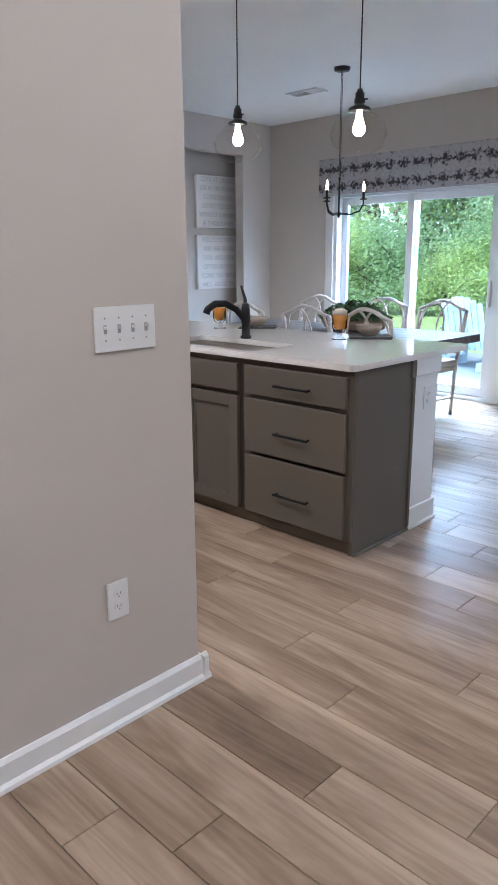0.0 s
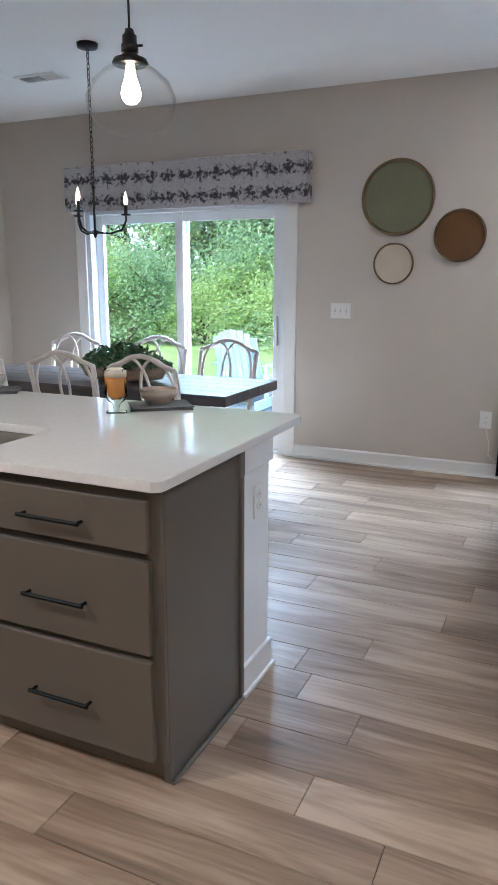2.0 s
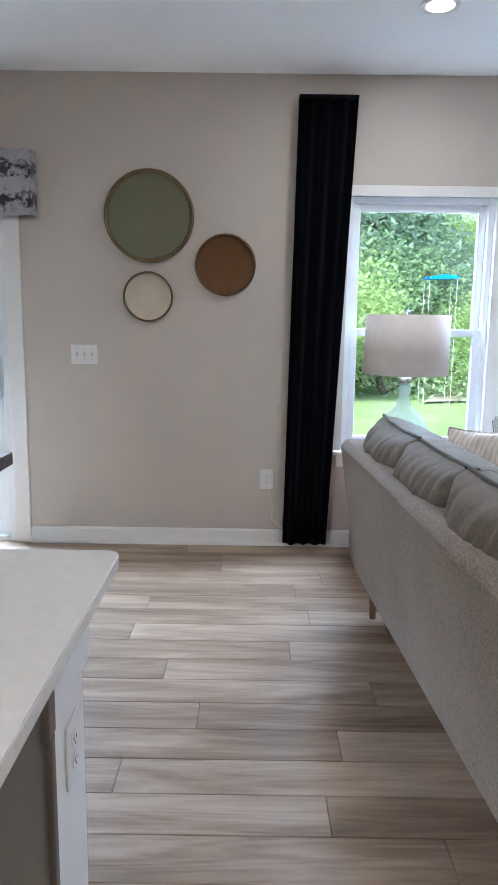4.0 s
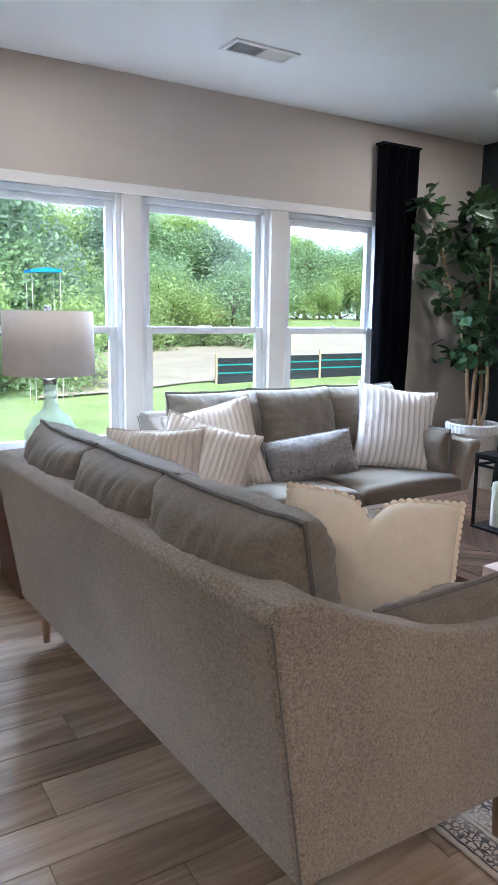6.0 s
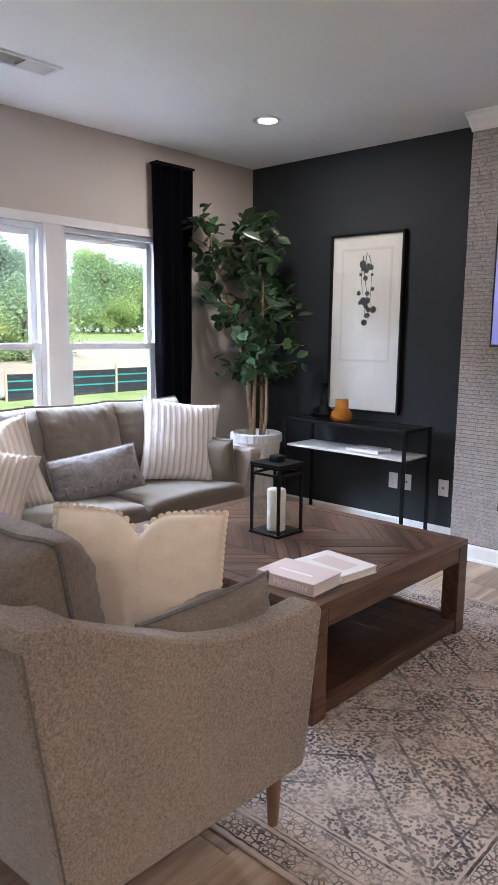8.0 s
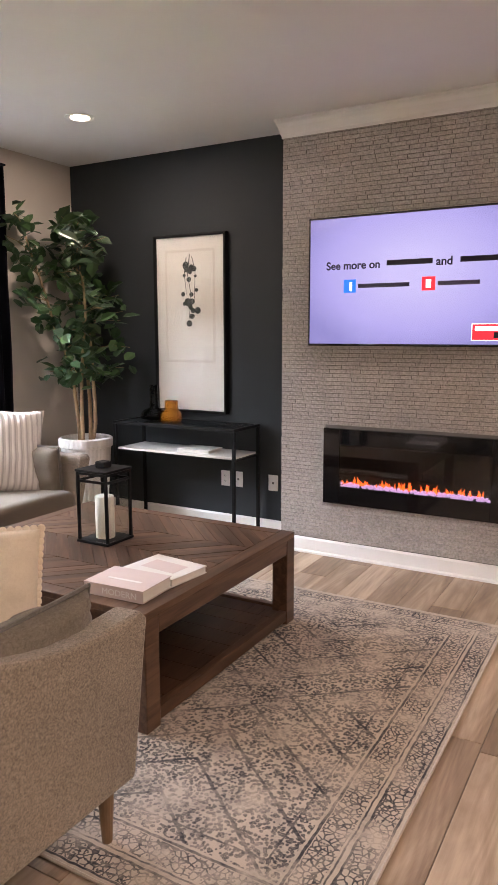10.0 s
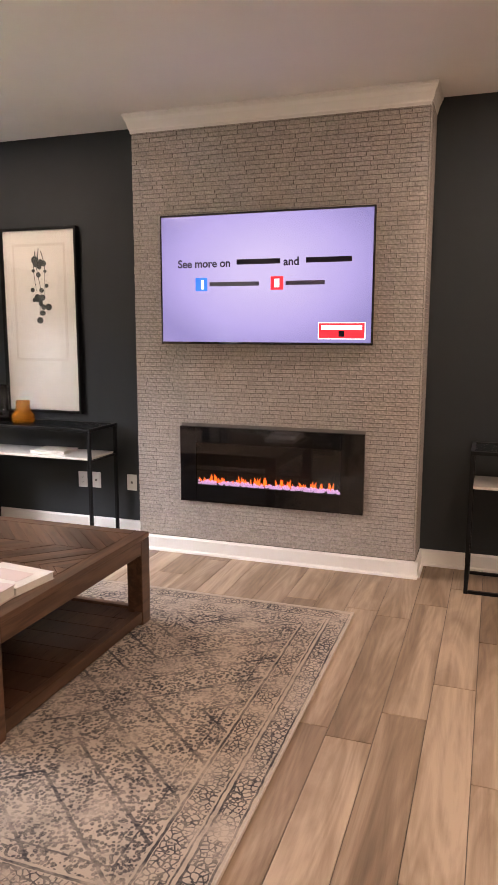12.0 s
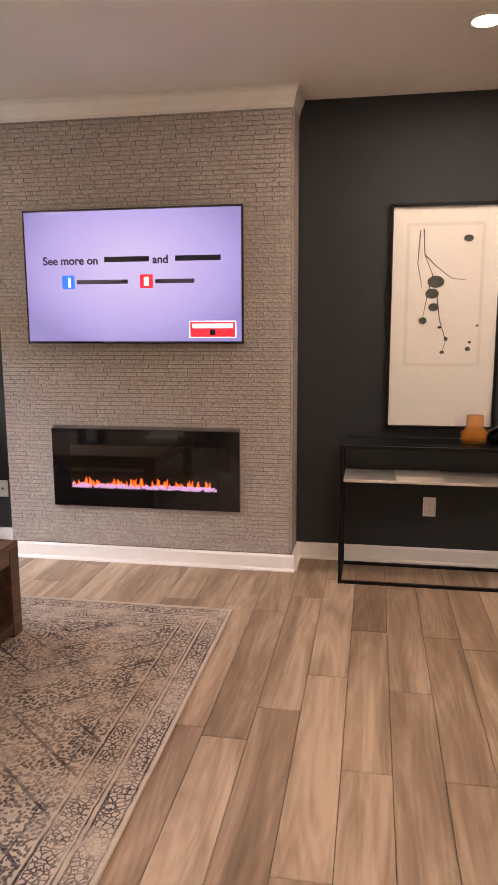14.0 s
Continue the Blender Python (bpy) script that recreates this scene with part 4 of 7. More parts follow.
def rug_mat():
    m = bpy.data.materials.new("oriental_rug")
    m.use_nodes = True
    nt = m.node_tree
    L = nt.links.new
    b = nt.nodes["Principled BSDF"]
    b.inputs["Roughness"].default_value = 0.95
    b.inputs["Specular IOR Level"].default_value = 0.1

    def math_(op, a, c=None, d=None):
        n = nt.nodes.new("ShaderNodeMath")
        n.operation = op
        for i, v in enumerate((a, c, d)):
            if v is None:
                continue
            if isinstance(v, (int, float)):
                n.inputs[i].default_value = v
            else:
                L(v, n.inputs[i])
        return n.outputs[0]

    tc = nt.nodes.new("ShaderNodeTexCoord")
    wob = node(nt, "ShaderNodeTexNoise", Scale=24.0, Detail=3)
    L(tc.outputs["Object"], wob.inputs["Vector"])
    sh = nt.nodes.new("ShaderNodeVectorMath")
    sh.operation = "MULTIPLY_ADD"
    L(wob.outputs["Color"], sh.inputs[0])
    sh.inputs[1].default_value = (0.012, 0.012, 0)
    L(tc.outputs["Object"], sh.inputs[2])
    s = nt.nodes.new("ShaderNodeSeparateXYZ")
    L(sh.outputs[0], s.inputs[0])
    ax, ay = math_("ABSOLUTE", s.outputs[0]), math_("ABSOLUTE", s.outputs[1])
    edge = math_("MINIMUM", math_("SUBTRACT", RX, ax), math_("SUBTRACT", RY, ay))
    # border lines
    lines = None
    for at, half in ((0.022, 0.004), (0.104, 0.004), (0.124, 0.003), (0.226, 0.005), (0.3, 0.003)):
        d = math_("LESS_THAN", math_("ABSOLUTE", math_("SUBTRACT", edge, at)), half)
        lines = d if lines is None else math_("MAXIMUM", lines, d)
    inborder = math_("MAXIMUM", math_("LESS_THAN", math_("ABSOLUTE", math_("SUBTRACT", edge, 0.064)), 0.036), math_("LESS_THAN", math_("ABSOLUTE", math_("SUBTRACT", edge, 0.176)), 0.042))
    v1 = node(nt, "ShaderNodeTexVoronoi", Scale=46.0)
    v1.feature = "DISTANCE_TO_EDGE"
    L(sh.outputs[0], v1.inputs["Vector"])
    motif = math_("LESS_THAN", v1.outputs["Distance"], 0.1)
    v2 = node(nt, "ShaderNodeTexVoronoi", Scale=74.0)
    L(sh.outputs[0], v2.inputs["Vector"])
    dots = math_("LESS_THAN", v2.outputs["Distance"], 0.29)
    # stepped diamonds in the field
    dia = math_("ADD", math_("MULTIPLY", ax, 1.25), math_("PINGPONG", ay, 0.75))
    band = math_("LESS_THAN", math_("ABSOLUTE", math_("SUBTRACT", math_("PINGPONG", dia, 0.26), 0.13)), 0.009)
    dark = math_("MAXIMUM", lines, math_("MULTIPLY", inborder, math_("MAXIMUM", motif, dots)))
    field = math_("GREATER_THAN", edge, 0.24)
    ring = math_("LESS_THAN", math_("ABSOLUTE", math_("SUBTRACT", v2.outputs["Distance"], 0.42)), 0.1)
    fieldpat = math_("MULTIPLY", field, math_("MAXIMUM", band, math_("MAXIMUM", dots, ring)))
    pat = math_("MAXIMUM", dark, fieldpat)
    wear = node(nt, "ShaderNodeTexNoise", Scale=4.5, Detail=8, Roughness=0.72)
    L(tc.outputs["Object"], wear.inputs["Vector"])
    wr = node(nt, "ShaderNodeMapRange", **{"From Min": 0.38, "From Max": 0.58, "To Min": 0.15, "To Max": 0.85})
    L(wear.outputs[0], wr.inputs["Value"])
    fine = node(nt, "ShaderNodeTexNoise", Scale=160.0, Detail=3)
    mpf = nt.nodes.new("ShaderNodeMapping")
    mpf.inputs["Scale"].default_value = (1, 0.35, 1)
    L(tc.outputs["Object"], mpf.inputs["Vector"])
    L(mpf.outputs[0], fine.inputs["Vector"])
    fac = math_("MULTIPLY", math_("MULTIPLY", pat, wr.outputs[0]), math_("ADD", fine.outputs[0], 0.35))
    blot = node(nt, "ShaderNodeTexNoise", Scale=7.0, Detail=7, Roughness=0.75)
    L(tc.outputs["Object"], blot.inputs["Vector"])
    br = node(nt, "ShaderNodeMapRange", **{"From Min": 0.46, "From Max": 0.72, "To Min": 0.0, "To Max": 0.75})
    L(blot.outputs[0], br.inputs["Value"])
    fac2 = math_("MINIMUM", math_("ADD", fac, math_("MULTIPLY", br.outputs[0], math_("ADD", fine.outputs[0], -0.1))), 1.0)
    r = ramp_node(nt, [(0.0, (0.5, 0.415, 0.34)), (0.42, (0.22, 0.19, 0.17)), (0.85, (0.05, 0.05, 0.056))])
    L(fac2, r.inputs[0])
    L(r.outputs[0], b.inputs["Base Color"])
    bp = node(nt, "ShaderNodeBump", Strength=0.5, Distance=0.003)
    L(fine.outputs[0], bp.inputs["Height"])
    L(bp.outputs[0], b.inputs["Normal"])
    return m


M_RUG = rug_mat()
M_BIND = fabric_mat("rug_binding", (0.42, 0.35, 0.29), (0.55, 0.47, 0.39), 400)
part("rug_body", box(-RX, RX, -RY, RY, 0.001, 0.011, 0.003), M_RUG, rug)
part("binding", tube([(-RX, -RY, 0.007), (RX, -RY, 0.007), (RX, RY, 0.007), (-RX, RY, 0.007), (-RX, -RY, 0.007)], 0.006, 6), M_BIND, rug)

# ---- media wall ----
tv = thing("television", CHX - 0.015, -3.02, 1.413, "wall-mounted flat television showing a lavender slide", "television")
TVX = -0.05
part("housing", box(TVX + 0.002, -0.004, -0.66, 0.66, 0.03, 0.76, 0.01), M_BLACK, tv)
part("bezel", box(TVX - 0.012, TVX + 0.002, -0.684, 0.684, 0.0, 0.797, 0.004), M_BLACKGL, tv)


def screen_mat():
    m = M_SCREEN
    nt = m.node_tree
    b = nt.nodes["Principled BSDF"]
    b.inputs["Base Color"].default_value = (0.01, 0.01, 0.012, 1)
    b.inputs["Roughness"].default_value = 0.12
    tc = nt.nodes.new("ShaderNodeTexCoord")
    mp = nt.nodes.new("ShaderNodeMapping")
    mp.inputs["Location"].default_value = (0, 0, -0.9)
    mp.inputs["Scale"].default_value = (0, 1.25, 2.0)
    nt.links.new(tc.outputs["Object"], mp.inputs[0])
    g = nt.nodes.new("ShaderNodeTexGradient")
    g.gradient_type = "SPHERICAL"
    nt.links.new(mp.outputs[0], g.inputs[0])
    r = ramp_node(nt, [(0.0, (0.3, 0.28, 0.6)), (0.3, (0.46, 0.42, 0.82)), (0.8, (0.62, 0.58, 0.92))])
    nt.links.new(g.outputs[1], r.inputs[0])
    nt.links.new(r.outputs[0], b.inputs["Emission Color"])
    return m


part("screen", box(TVX - 0.0135, TVX - 0.0122, -0.672, 0.672, 0.014, 0.785), screen_mat(), tv, "lit lavender screen")
M_TEXT = mat("screen_text", (0.015, 0.012, 0.03), 0.4, 0.0, 5, 0.0, 50)
M_TEXTG = mat("screen_grey_text", (0.1, 0.09, 0.16), 0.4, 0.0, 5, 0.0, 50)
M_BLUE = glow_mat("screen_blue", (0.01, 0.11, 0.65), 0.9)
M_RED = glow_mat("screen_red", (0.7, 0.02, 0.03), 0.8)
M_WHITE = glow_mat("screen_white", (0.9, 0.88, 0.95), 0.9)
face = pose(TVX - 0.0142, 0, 0, 90, 0, -90)
SXF = TVX - 0.0145


def on_screen(name, y0, y1, z0, z1, material, lift=0.0):
    part(name, box(SXF - 0.0006 - lift, SXF + 0.0004 - lift, y0, y1, z0, z1), material, tv)


letters("See more on", 0.068, M_TEXT, tv, face @ Matrix.Translation((-0.56, 0.474, 0)), align="LEFT", bold=0.0016)
on_screen("word_bar", 0.165 - 0.28, 0.165, 0.485, 0.516, M_TEXT)
letters("and", 0.068, M_TEXT, tv, face @ Matrix.Translation((0.135, 0.474, 0)), align="LEFT", bold=0.0016)
on_screen("word_bar", -0.55, -0.275, 0.485, 0.516, M_TEXT)
on_screen("blue_tile", 0.36, 0.44, 0.33, 0.41, M_BLUE)
on_screen("tile_mark", 0.385, 0.4, 0.34, 0.395, M_WHITE, 0.001)
on_screen("word_bar", 0.02, 0.345, 0.357, 0.382, M_TEXTG)
on_screen("red_tile", -0.135, -0.055, 0.33, 0.41, M_RED)
on_screen("tile_mark", -0.11, -0.08, 0.345, 0.395, M_WHITE, 0.001)
on_screen("word_bar", -0.39, -0.15, 0.357, 0.382, M_TEXTG)
on_screen("logo_border", -0.64, -0.355, 0.035, 0.135, M_WHITE)
on_screen("logo_field", -0.635, -0.36, 0.04, 0.13, M_RED, 0.001)
on_screen("logo_bar", -0.62, -0.375, 0.092, 0.118, M_WHITE, 0.002)
on_screen("logo_square", -0.515, -0.48, 0.05, 0.085, M_TEXT, 0.002)

fp = thing("electric_fireplace", CHX - 0.014, -3.052, 0.37, "black glass linear electric fireplace, lit", "fireplace")
FW, FH = 0.614, 0.506
part("surround_side", box(-0.022, 0.0, -FW, -0.47, 0, FH, 0.003), M_BLACKGL, fp)
part("surround_side", box(-0.022, 0.0, 0.5, FW, 0, FH, 0.003), M_BLACKGL, fp)
part("surround_rail", box(-0.0215, 0.0, -0.469, 0.499, 0, 0.12, 0.003), M_BLACKGL, fp)
part("surround_rail", box(-0.0215, 0.0, -0.469, 0.499, 0.4, FH, 0.003), M_BLACKGL, fp)
part("firebox", box(-0.002, 0.012, -0.47, 0.5, 0.12, 0.4), M_FIREBACK, fp)
bm = bmesh.new()
for i in range(260):
    c = bmesh.new()
    bmesh.ops.create_icosphere(c, subdivisions=1, radius=random.uniform(0.006, 0.013), matrix=Matrix.Translation((random.uniform(-0.012, -0.004), random.uniform(-0.46, 0.49), 0.122 + random.uniform(0, 0.022))) @ Matrix.Diagonal((0.4, 1, 1, 1)))
    join(bm, c)
part("crystal_bed", bm, M_CRYSTAL, fp, "glowing violet glass crystals", kind="stuff")
bm = bmesh.new()
for i in range(80):
    y, hgt, w = random.uniform(-0.45, 0.48), random.uniform(0.015, 0.06), random.uniform(0.006, 0.016)
    c = bmesh.new()
    pts = [(y - w, 0.135), (y - w * 0.5, 0.135 + hgt * 0.5), (y + random.uniform(-0.01, 0.01), 0.135 + hgt), (y + w * 0.7, 0.135 + hgt * 0.4), (y + w, 0.135)]
    prism(pts, -0.006, -0.0035, "x", bm=bm)
part("flames", bm, M_FIRE, fp, "orange flame effect")
part("glass", box(-0.018, -0.0165, -0.47, 0.5, 0.12, 0.4), M_FIREGLASS, fp)


# ---- consoles, pictures ----


def console(y0, label, x0=-0.42):
    """A slim metal console: local x from the front (0) to the back, y along it."""
    c = thing("console_table", x0, y0, 0, label, "console table", "slim black console tables")
    Lc, Dc, H, r = 1.055, 0.35, 0.835, 0.011
    for x in (0, Dc):
        for y in (0, -Lc):
            part("leg", box(x - r, x + r, y - r, y + r, 0, H - 0.022, 0.002), M_BLACK, c)
    for x in (0, Dc):
        part("top_rail", box(x - r, x + r, -Lc - r, r, H - 0.0215, H, 0.002), M_BLACK, c)
        part("foot_rail", box(x - r + 0.001, x + r - 0.001, -Lc + r, -r, 0.001, 0.02, 0.002), M_BLACK, c)
    for y in (0, -Lc):
        part("top_rail", box(r, Dc - r, y - r, y + r, H - 0.021, H - 0.0005, 0.002), M_BLACK, c)
        part("foot_rail", box(r, Dc - r, y - r + 0.001, y + r - 0.001, 0.001, 0.02, 0.002), M_BLACK, c)
        part("shelf_rail", box(r, Dc - r, y - r + 0.002, y + r - 0.002, 0.602, 0.614, 0.001), M_BLACK, c)
    part("top", box(r, Dc - r, -Lc + r, -r, H - 0.014, H - 0.004, 0.001), M_SMOKEDTOP, c, "smoked glass top")
    part("shelf", box(r + 0.001, Dc - r - 0.001, -Lc + r + 0.001, -r - 0.001, 0.615, 0.63, 0.002), M_MARBLE, c, "pale stone shelf")
    return c


M_SMOKEDTOP = mat("smoked_glass_top", (0.015, 0.018, 0.02), 0.06, 0.0, 6, 0.0, 50)
M_MARBLE = mat("pale_marble", (0.62, 0.58, 0.54), 0.35, 0.12, 9, 0.0, 80)
console(-0.758, "slim black metal console with smoked glass top beside the plant")
console(-4.297, "slim black metal console with pale stone shelf", -0.445)


def picture(yc, label, branch):
    p = thing("framed_art", -0.004, yc, 0.885, label, "framed art", "botanical prints")
    W2, H = 0.327, 1.347
    for nm, a in (("frame_side", (-W2, -W2 + 0.018, 0, H)), ("frame_side", (W2 - 0.018, W2, 0, H)), ("frame_rail", (-W2 + 0.0185, W2 - 0.0185, 0, 0.018)), ("frame_rail", (-W2 + 0.0185, W2 - 0.0185, H - 0.018, H))):
        part(nm, box(-0.045, 0.0, a[0], a[1], a[2], a[3], 0.002), M_BLACK, p)
    part("mat_board", box(-0.022, -0.012, -W2 + 0.018, W2 - 0.018, 0.018, H - 0.018), M_MATBOARD, p)
    part("print", box(-0.0235, -0.0222, -0.225, 0.23, 0.385, 1.235), M_PRINT, p)
    part("art_window", box(-0.0245, -0.0236, -0.205, 0.21, 0.405, 1.215), M_MATBOARD, p)
    g = part("glazing", box(-0.032, -0.03, -W2 + 0.018, W2 - 0.018, 0.018, H - 0.018), M_PANE, p)
    g.visible_shadow = False
    bm, blobs = bmesh.new(), bmesh.new()
    if branch:
        for sgn, pts in ((1, [(0.13, 1.2), (0.12, 1.05), (0.07, 0.93), (0.04, 0.8)]), (1, [(0.12, 1.05), (0.05, 0.98), (-0.04, 0.91), (-0.12, 0.9)]), (1, [(0.15, 1.19), (0.16, 1.0), (0.13, 0.85)]), (1, [(0.04, 0.8), (0.02, 0.66), (-0.02, 0.54), (0.0, 0.47)]), (1, [(0.07, 0.93), (0.1, 0.8), (0.12, 0.68)])):
            tube([(-0.0255, y, z) for y, z in pts], 0.0035, 6, bm, 0.0015)
        spots = [(0.05, 0.89, 0.05), (0.07, 0.82, 0.04), (0.06, 0.74, 0.03), (0.12, 0.66, 0.024), (0.0, 0.47, 0.014), (-0.02, 0.55, 0.012), (-0.15, 0.49, 0.016), (-0.16, 0.53, 0.01), (-0.13, 1.14, 0.028), (-0.2, 0.63, 0.008), (0.02, 0.62, 0.012)]
    else:
        for pts in ([(0.0, 1.2), (0.02, 1.05), (-0.01, 0.9), (0.01, 0.72)], [(0.03, 1.18), (0.05, 1.05), (0.03, 0.9)], [(-0.02, 1.18), (-0.05, 1.08), (-0.04, 0.85)]):
            tube([(-0.0255, y, z) for y, z in pts], 0.003, 6, bm, 0.0015)
        spots = [(random.uniform(-0.07, 0.07), random.uniform(0.68, 1.12), random.uniform(0.012, 0.03)) for _ in range(22)]
    for y, z, r in spots:
        c = bmesh.new()
        bmesh.ops.create_uvsphere(c, u_segments=14, v_segments=8, radius=r, matrix=Matrix.Translation((-0.0255, y, z)) @ Matrix.Diagonal((0.02, 1, random.uniform(0.7, 1.1), 1)))
        join(blobs, c)
    part("branch", bm, M_INK, p)
    part("leaves", blobs, M_INK, p)
    return p


picture(-1.198, "tall black-framed botanical print on the charcoal wall", False)
picture(-4.872, "tall black-framed print of a berry branch on the charcoal wall", True)


def carafe(x, y, z, material, label):
    v = thing("vase", x, y, z, label, "vase")
    part("body", lathe([(0.055, 0), (0.1, 0.012), (0.105, 0.04), (0.085, 0.07), (0.035, 0.095), (0.032, 0.26), (0.036, 0.265), (0.03, 0.262), (0.028, 0.1), (0.075, 0.07), (0.095, 0.04), (0.09, 0.02), (0.0, 0.012)], 36), material, v, "", True)
    return v


def amber_jar(x, y, z):
    v = thing("vase", x, y, z, "amber ribbed glass vase on the console", "vase")
    part("body", lathe([(0.07, 0), (0.08, 0.01), (0.08, 0.06), (0.05, 0.085), (0.048, 0.16), (0.044, 0.16), (0.044, 0.09), (0.07, 0.06), (0.07, 0.015), (0.0, 0.012)], 40, ribs=1, depth=0.0015), M_AMBER, v, "", True)
    return v


carafe(-0.22, -0.98, 0.836, M_SMOKE, "smoked glass flared carafe on the console")
amber_jar(-0.27, -1.18, 0.836)
amber_jar(-0.23, -5.06, 0.836)
carafe(-0.24, -5.22, 0.836, M_SMOKE, "smoked glass flared carafe on the console")


def book(x, y, z, w, d, h, rz, cover, label):
    b = thing("book", x, y, z, label, "book", "", "", rz)
    bm = box(-w / 2, w / 2, -d / 2, d / 2, 0, 0.004, 0.001)
    box(-w / 2, w / 2, -d / 2, d / 2, h - 0.004, h, 0.001, bm)
    box(-w / 2, -w / 2 + 0.004, -d / 2 + 0.0005, d / 2 - 0.0005, 0.002, h - 0.002, 0.001, bm)
    part("cover", bm, cover, b)
    part("page_block", box(-w / 2 + 0.004, w / 2 - 0.005, -d / 2 + 0.004, d / 2 - 0.004, 0.0042, h - 0.0042), M_PAPER, b)
    return b


b1 = book(-2.485, -2.555, TT, 0.2, 0.28, 0.05, 3, M_PINK, "thick pale pink hardback book on the coffee table")
part("title_bar", box(-0.03, -0.015, -0.08, 0.08, 0.0502, 0.0506), M_MATBOARD, b1)
letters("MODERN", 0.034, M_MATBOARD, b1, pose(-0.1012, -0.03, 0.013, 90, 0, -90), squeeze=1.15)
b2 = book(-2.255, -2.565, TT, 0.22, 0.28, 0.032, -6, M_PAPER, "pale illustrated hardback book on the coffee table")
part("cover_art", box(-0.05, 0.05, -0.09, 0.09, 0.0322, 0.0326), M_PINK, b2)
book(-0.25, -1.42, 0.6305, 0.2, 0.27, 0.022, 2, M_PAPER, "white book lying on the console shelf")
book(-0.3, -4.74, 0.6305, 0.2, 0.27, 0.022, 2, M_PAPER, "white book lying on the console shelf")
gl = thing("reading_glasses", -0.28, -1.72, 0.836, "folded black-framed glasses on the console", "glasses")
bm = bmesh.new()
for s in (-1, 1):
    tube([(0.018 * math.cos(a), s * 0.032 + 0.024 * math.sin(a), 0.014 + 0.004 * math.cos(a)) for a in [k * math.pi / 8 for k in range(17)]], 0.003, 6, bm)
    tube([(0.0, s * 0.056, 0.02), (0.05, -s * 0.03, 0.012)], 0.003, 6, bm)
part("rims", bm, M_BLACK, gl)

# lantern with candle
ln = thing("lantern", -1.99, -2.01, TT, "black metal and glass lantern with candle on the coffee table", "lantern")
a, H = 0.094, 0.35
for sx in (-1, 1):
    for sy in (-1, 1):
        part("post", box(sx * a, sx * (a - 0.013), sy * a, sy * (a - 0.013), 0.0135, H - 0.001, 0.001), M_BLACK, ln)
part("base", box(-a - 0.004, a + 0.004, -a - 0.004, a + 0.004, 0.0, 0.013, 0.002), M_BLACK, ln)
for z in (H - 0.05, H - 0.014):
    bm = bmesh.new()
    for s in (-1, 1):
        box(-a + 0.0135, a - 0.0135, s * (a - 0.001), s * (a - 0.012), z, z + 0.012, 0.001, bm)
        box(s * (a - 0.001), s * (a - 0.012), -a + 0.0135, a - 0.0135, z + 0.0003, z + 0.0117, 0.001, bm)
    part("rail", bm, M_BLACK, ln)
part("lid", box(-a - 0.004, a + 0.004, -a - 0.004, a + 0.004, H, H + 0.012, 0.003), M_BLACK, ln)
part("handle", box(-0.03, 0.03, -0.03, 0.03, H + 0.0125, H + 0.045, 0.008), M_BLACK, ln)
for s in (-1, 1):
    for bm in (box(-a + 0.013, a - 0.013, s * (a - 0.005), s * (a - 0.007), 0.014, H - 0.052), box(s * (a - 0.005), s * (a - 0.007), -a + 0.013, a - 0.013, 0.014, H - 0.052)):
        g = part("pane", bm, M_CLEAR, ln)
        g.visible_shadow = False
cd = thing("candle", -1.99, -2.01, TT + 0.0135, "white pillar candle inside the lantern", "candle")
part("wax", lathe([(0.045, 0), (0.047, 0.003), (0.047, 0.205), (0.041, 0.21), (0.01, 0.202), (0.0, 0.202)], 28), M_WICK, cd, "", True)
part("wick", cyl(0, 0, 0.2, 0.22, 0.0015, None, 6), M_SLOT, cd)

# ---- side table and lamp ----
st = thing("side_table", -3.68, -0.37, 0, "red-brown mahogany side table with open shelf", "side table")
for s in (-1, 1):
    part("side_panel", box(s * 0.23, s * 0.205, -0.22, 0.22, 0.0, 0.63, 0.004), M_REDWOOD, st)
part("top", box(-0.24, 0.24, -0.23, 0.23, 0.631, 0.66, 0.004), M_REDWOOD, st)
part("shelf", box(-0.204, 0.204, -0.21, 0.21, 0.32, 0.345, 0.003), M_REDWOOD, st)
part("shelf", box(-0.204, 0.204, -0.21, 0.21, 0.05, 0.075, 0.003), M_REDWOOD, st)
part("back_panel", box(-0.204, 0.204, 0.2, 0.212, 0.076, 0.63), M_REDWOOD, st)
lm = thing("table_lamp", -3.677, -0.45, 0.661, "pale green glass table lamp with white drum shade", "lamp")
part("base", lathe([(0.11, 0), (0.135, 0.02), (0.145, 0.1), (0.14, 0.19), (0.1, 0.265), (0.045, 0.31), (0.035, 0.36), (0.034, 0.44), (0.03, 0.44), (0.03, 0.36), (0.04, 0.31), (0.095, 0.26), (0.132, 0.19), (0.137, 0.1), (0.125, 0.025), (0.0, 0.015)], 40), M_SEAGLASS, lm, "pale green bottle-shaped glass base", True)
part("collar", lathe([(0.02, 0.441), (0.036, 0.441), (0.036, 0.475), (0.012, 0.48), (0.012, 0.82), (0.02, 0.825), (0.02, 0.84), (0.0, 0.845)], 20), M_STEEL, lm, "", True)
part("shade", lathe([(0.231, 0.493), (0.235, 0.493), (0.23, 0.818), (0.226, 0.818), (0.227, 0.493)], 48, caps=False), M_SHADE, lm, "white linen drum shade", True)
bm = tube([(-0.227, 0, 0.8), (0.227, 0, 0.8)], 0.002, 6)
tube([(0, -0.227, 0.8), (0, 0.227, 0.8)], 0.002, 6, bm)
part("spider", bm, M_STEEL, lm)

# ---- curtains ----


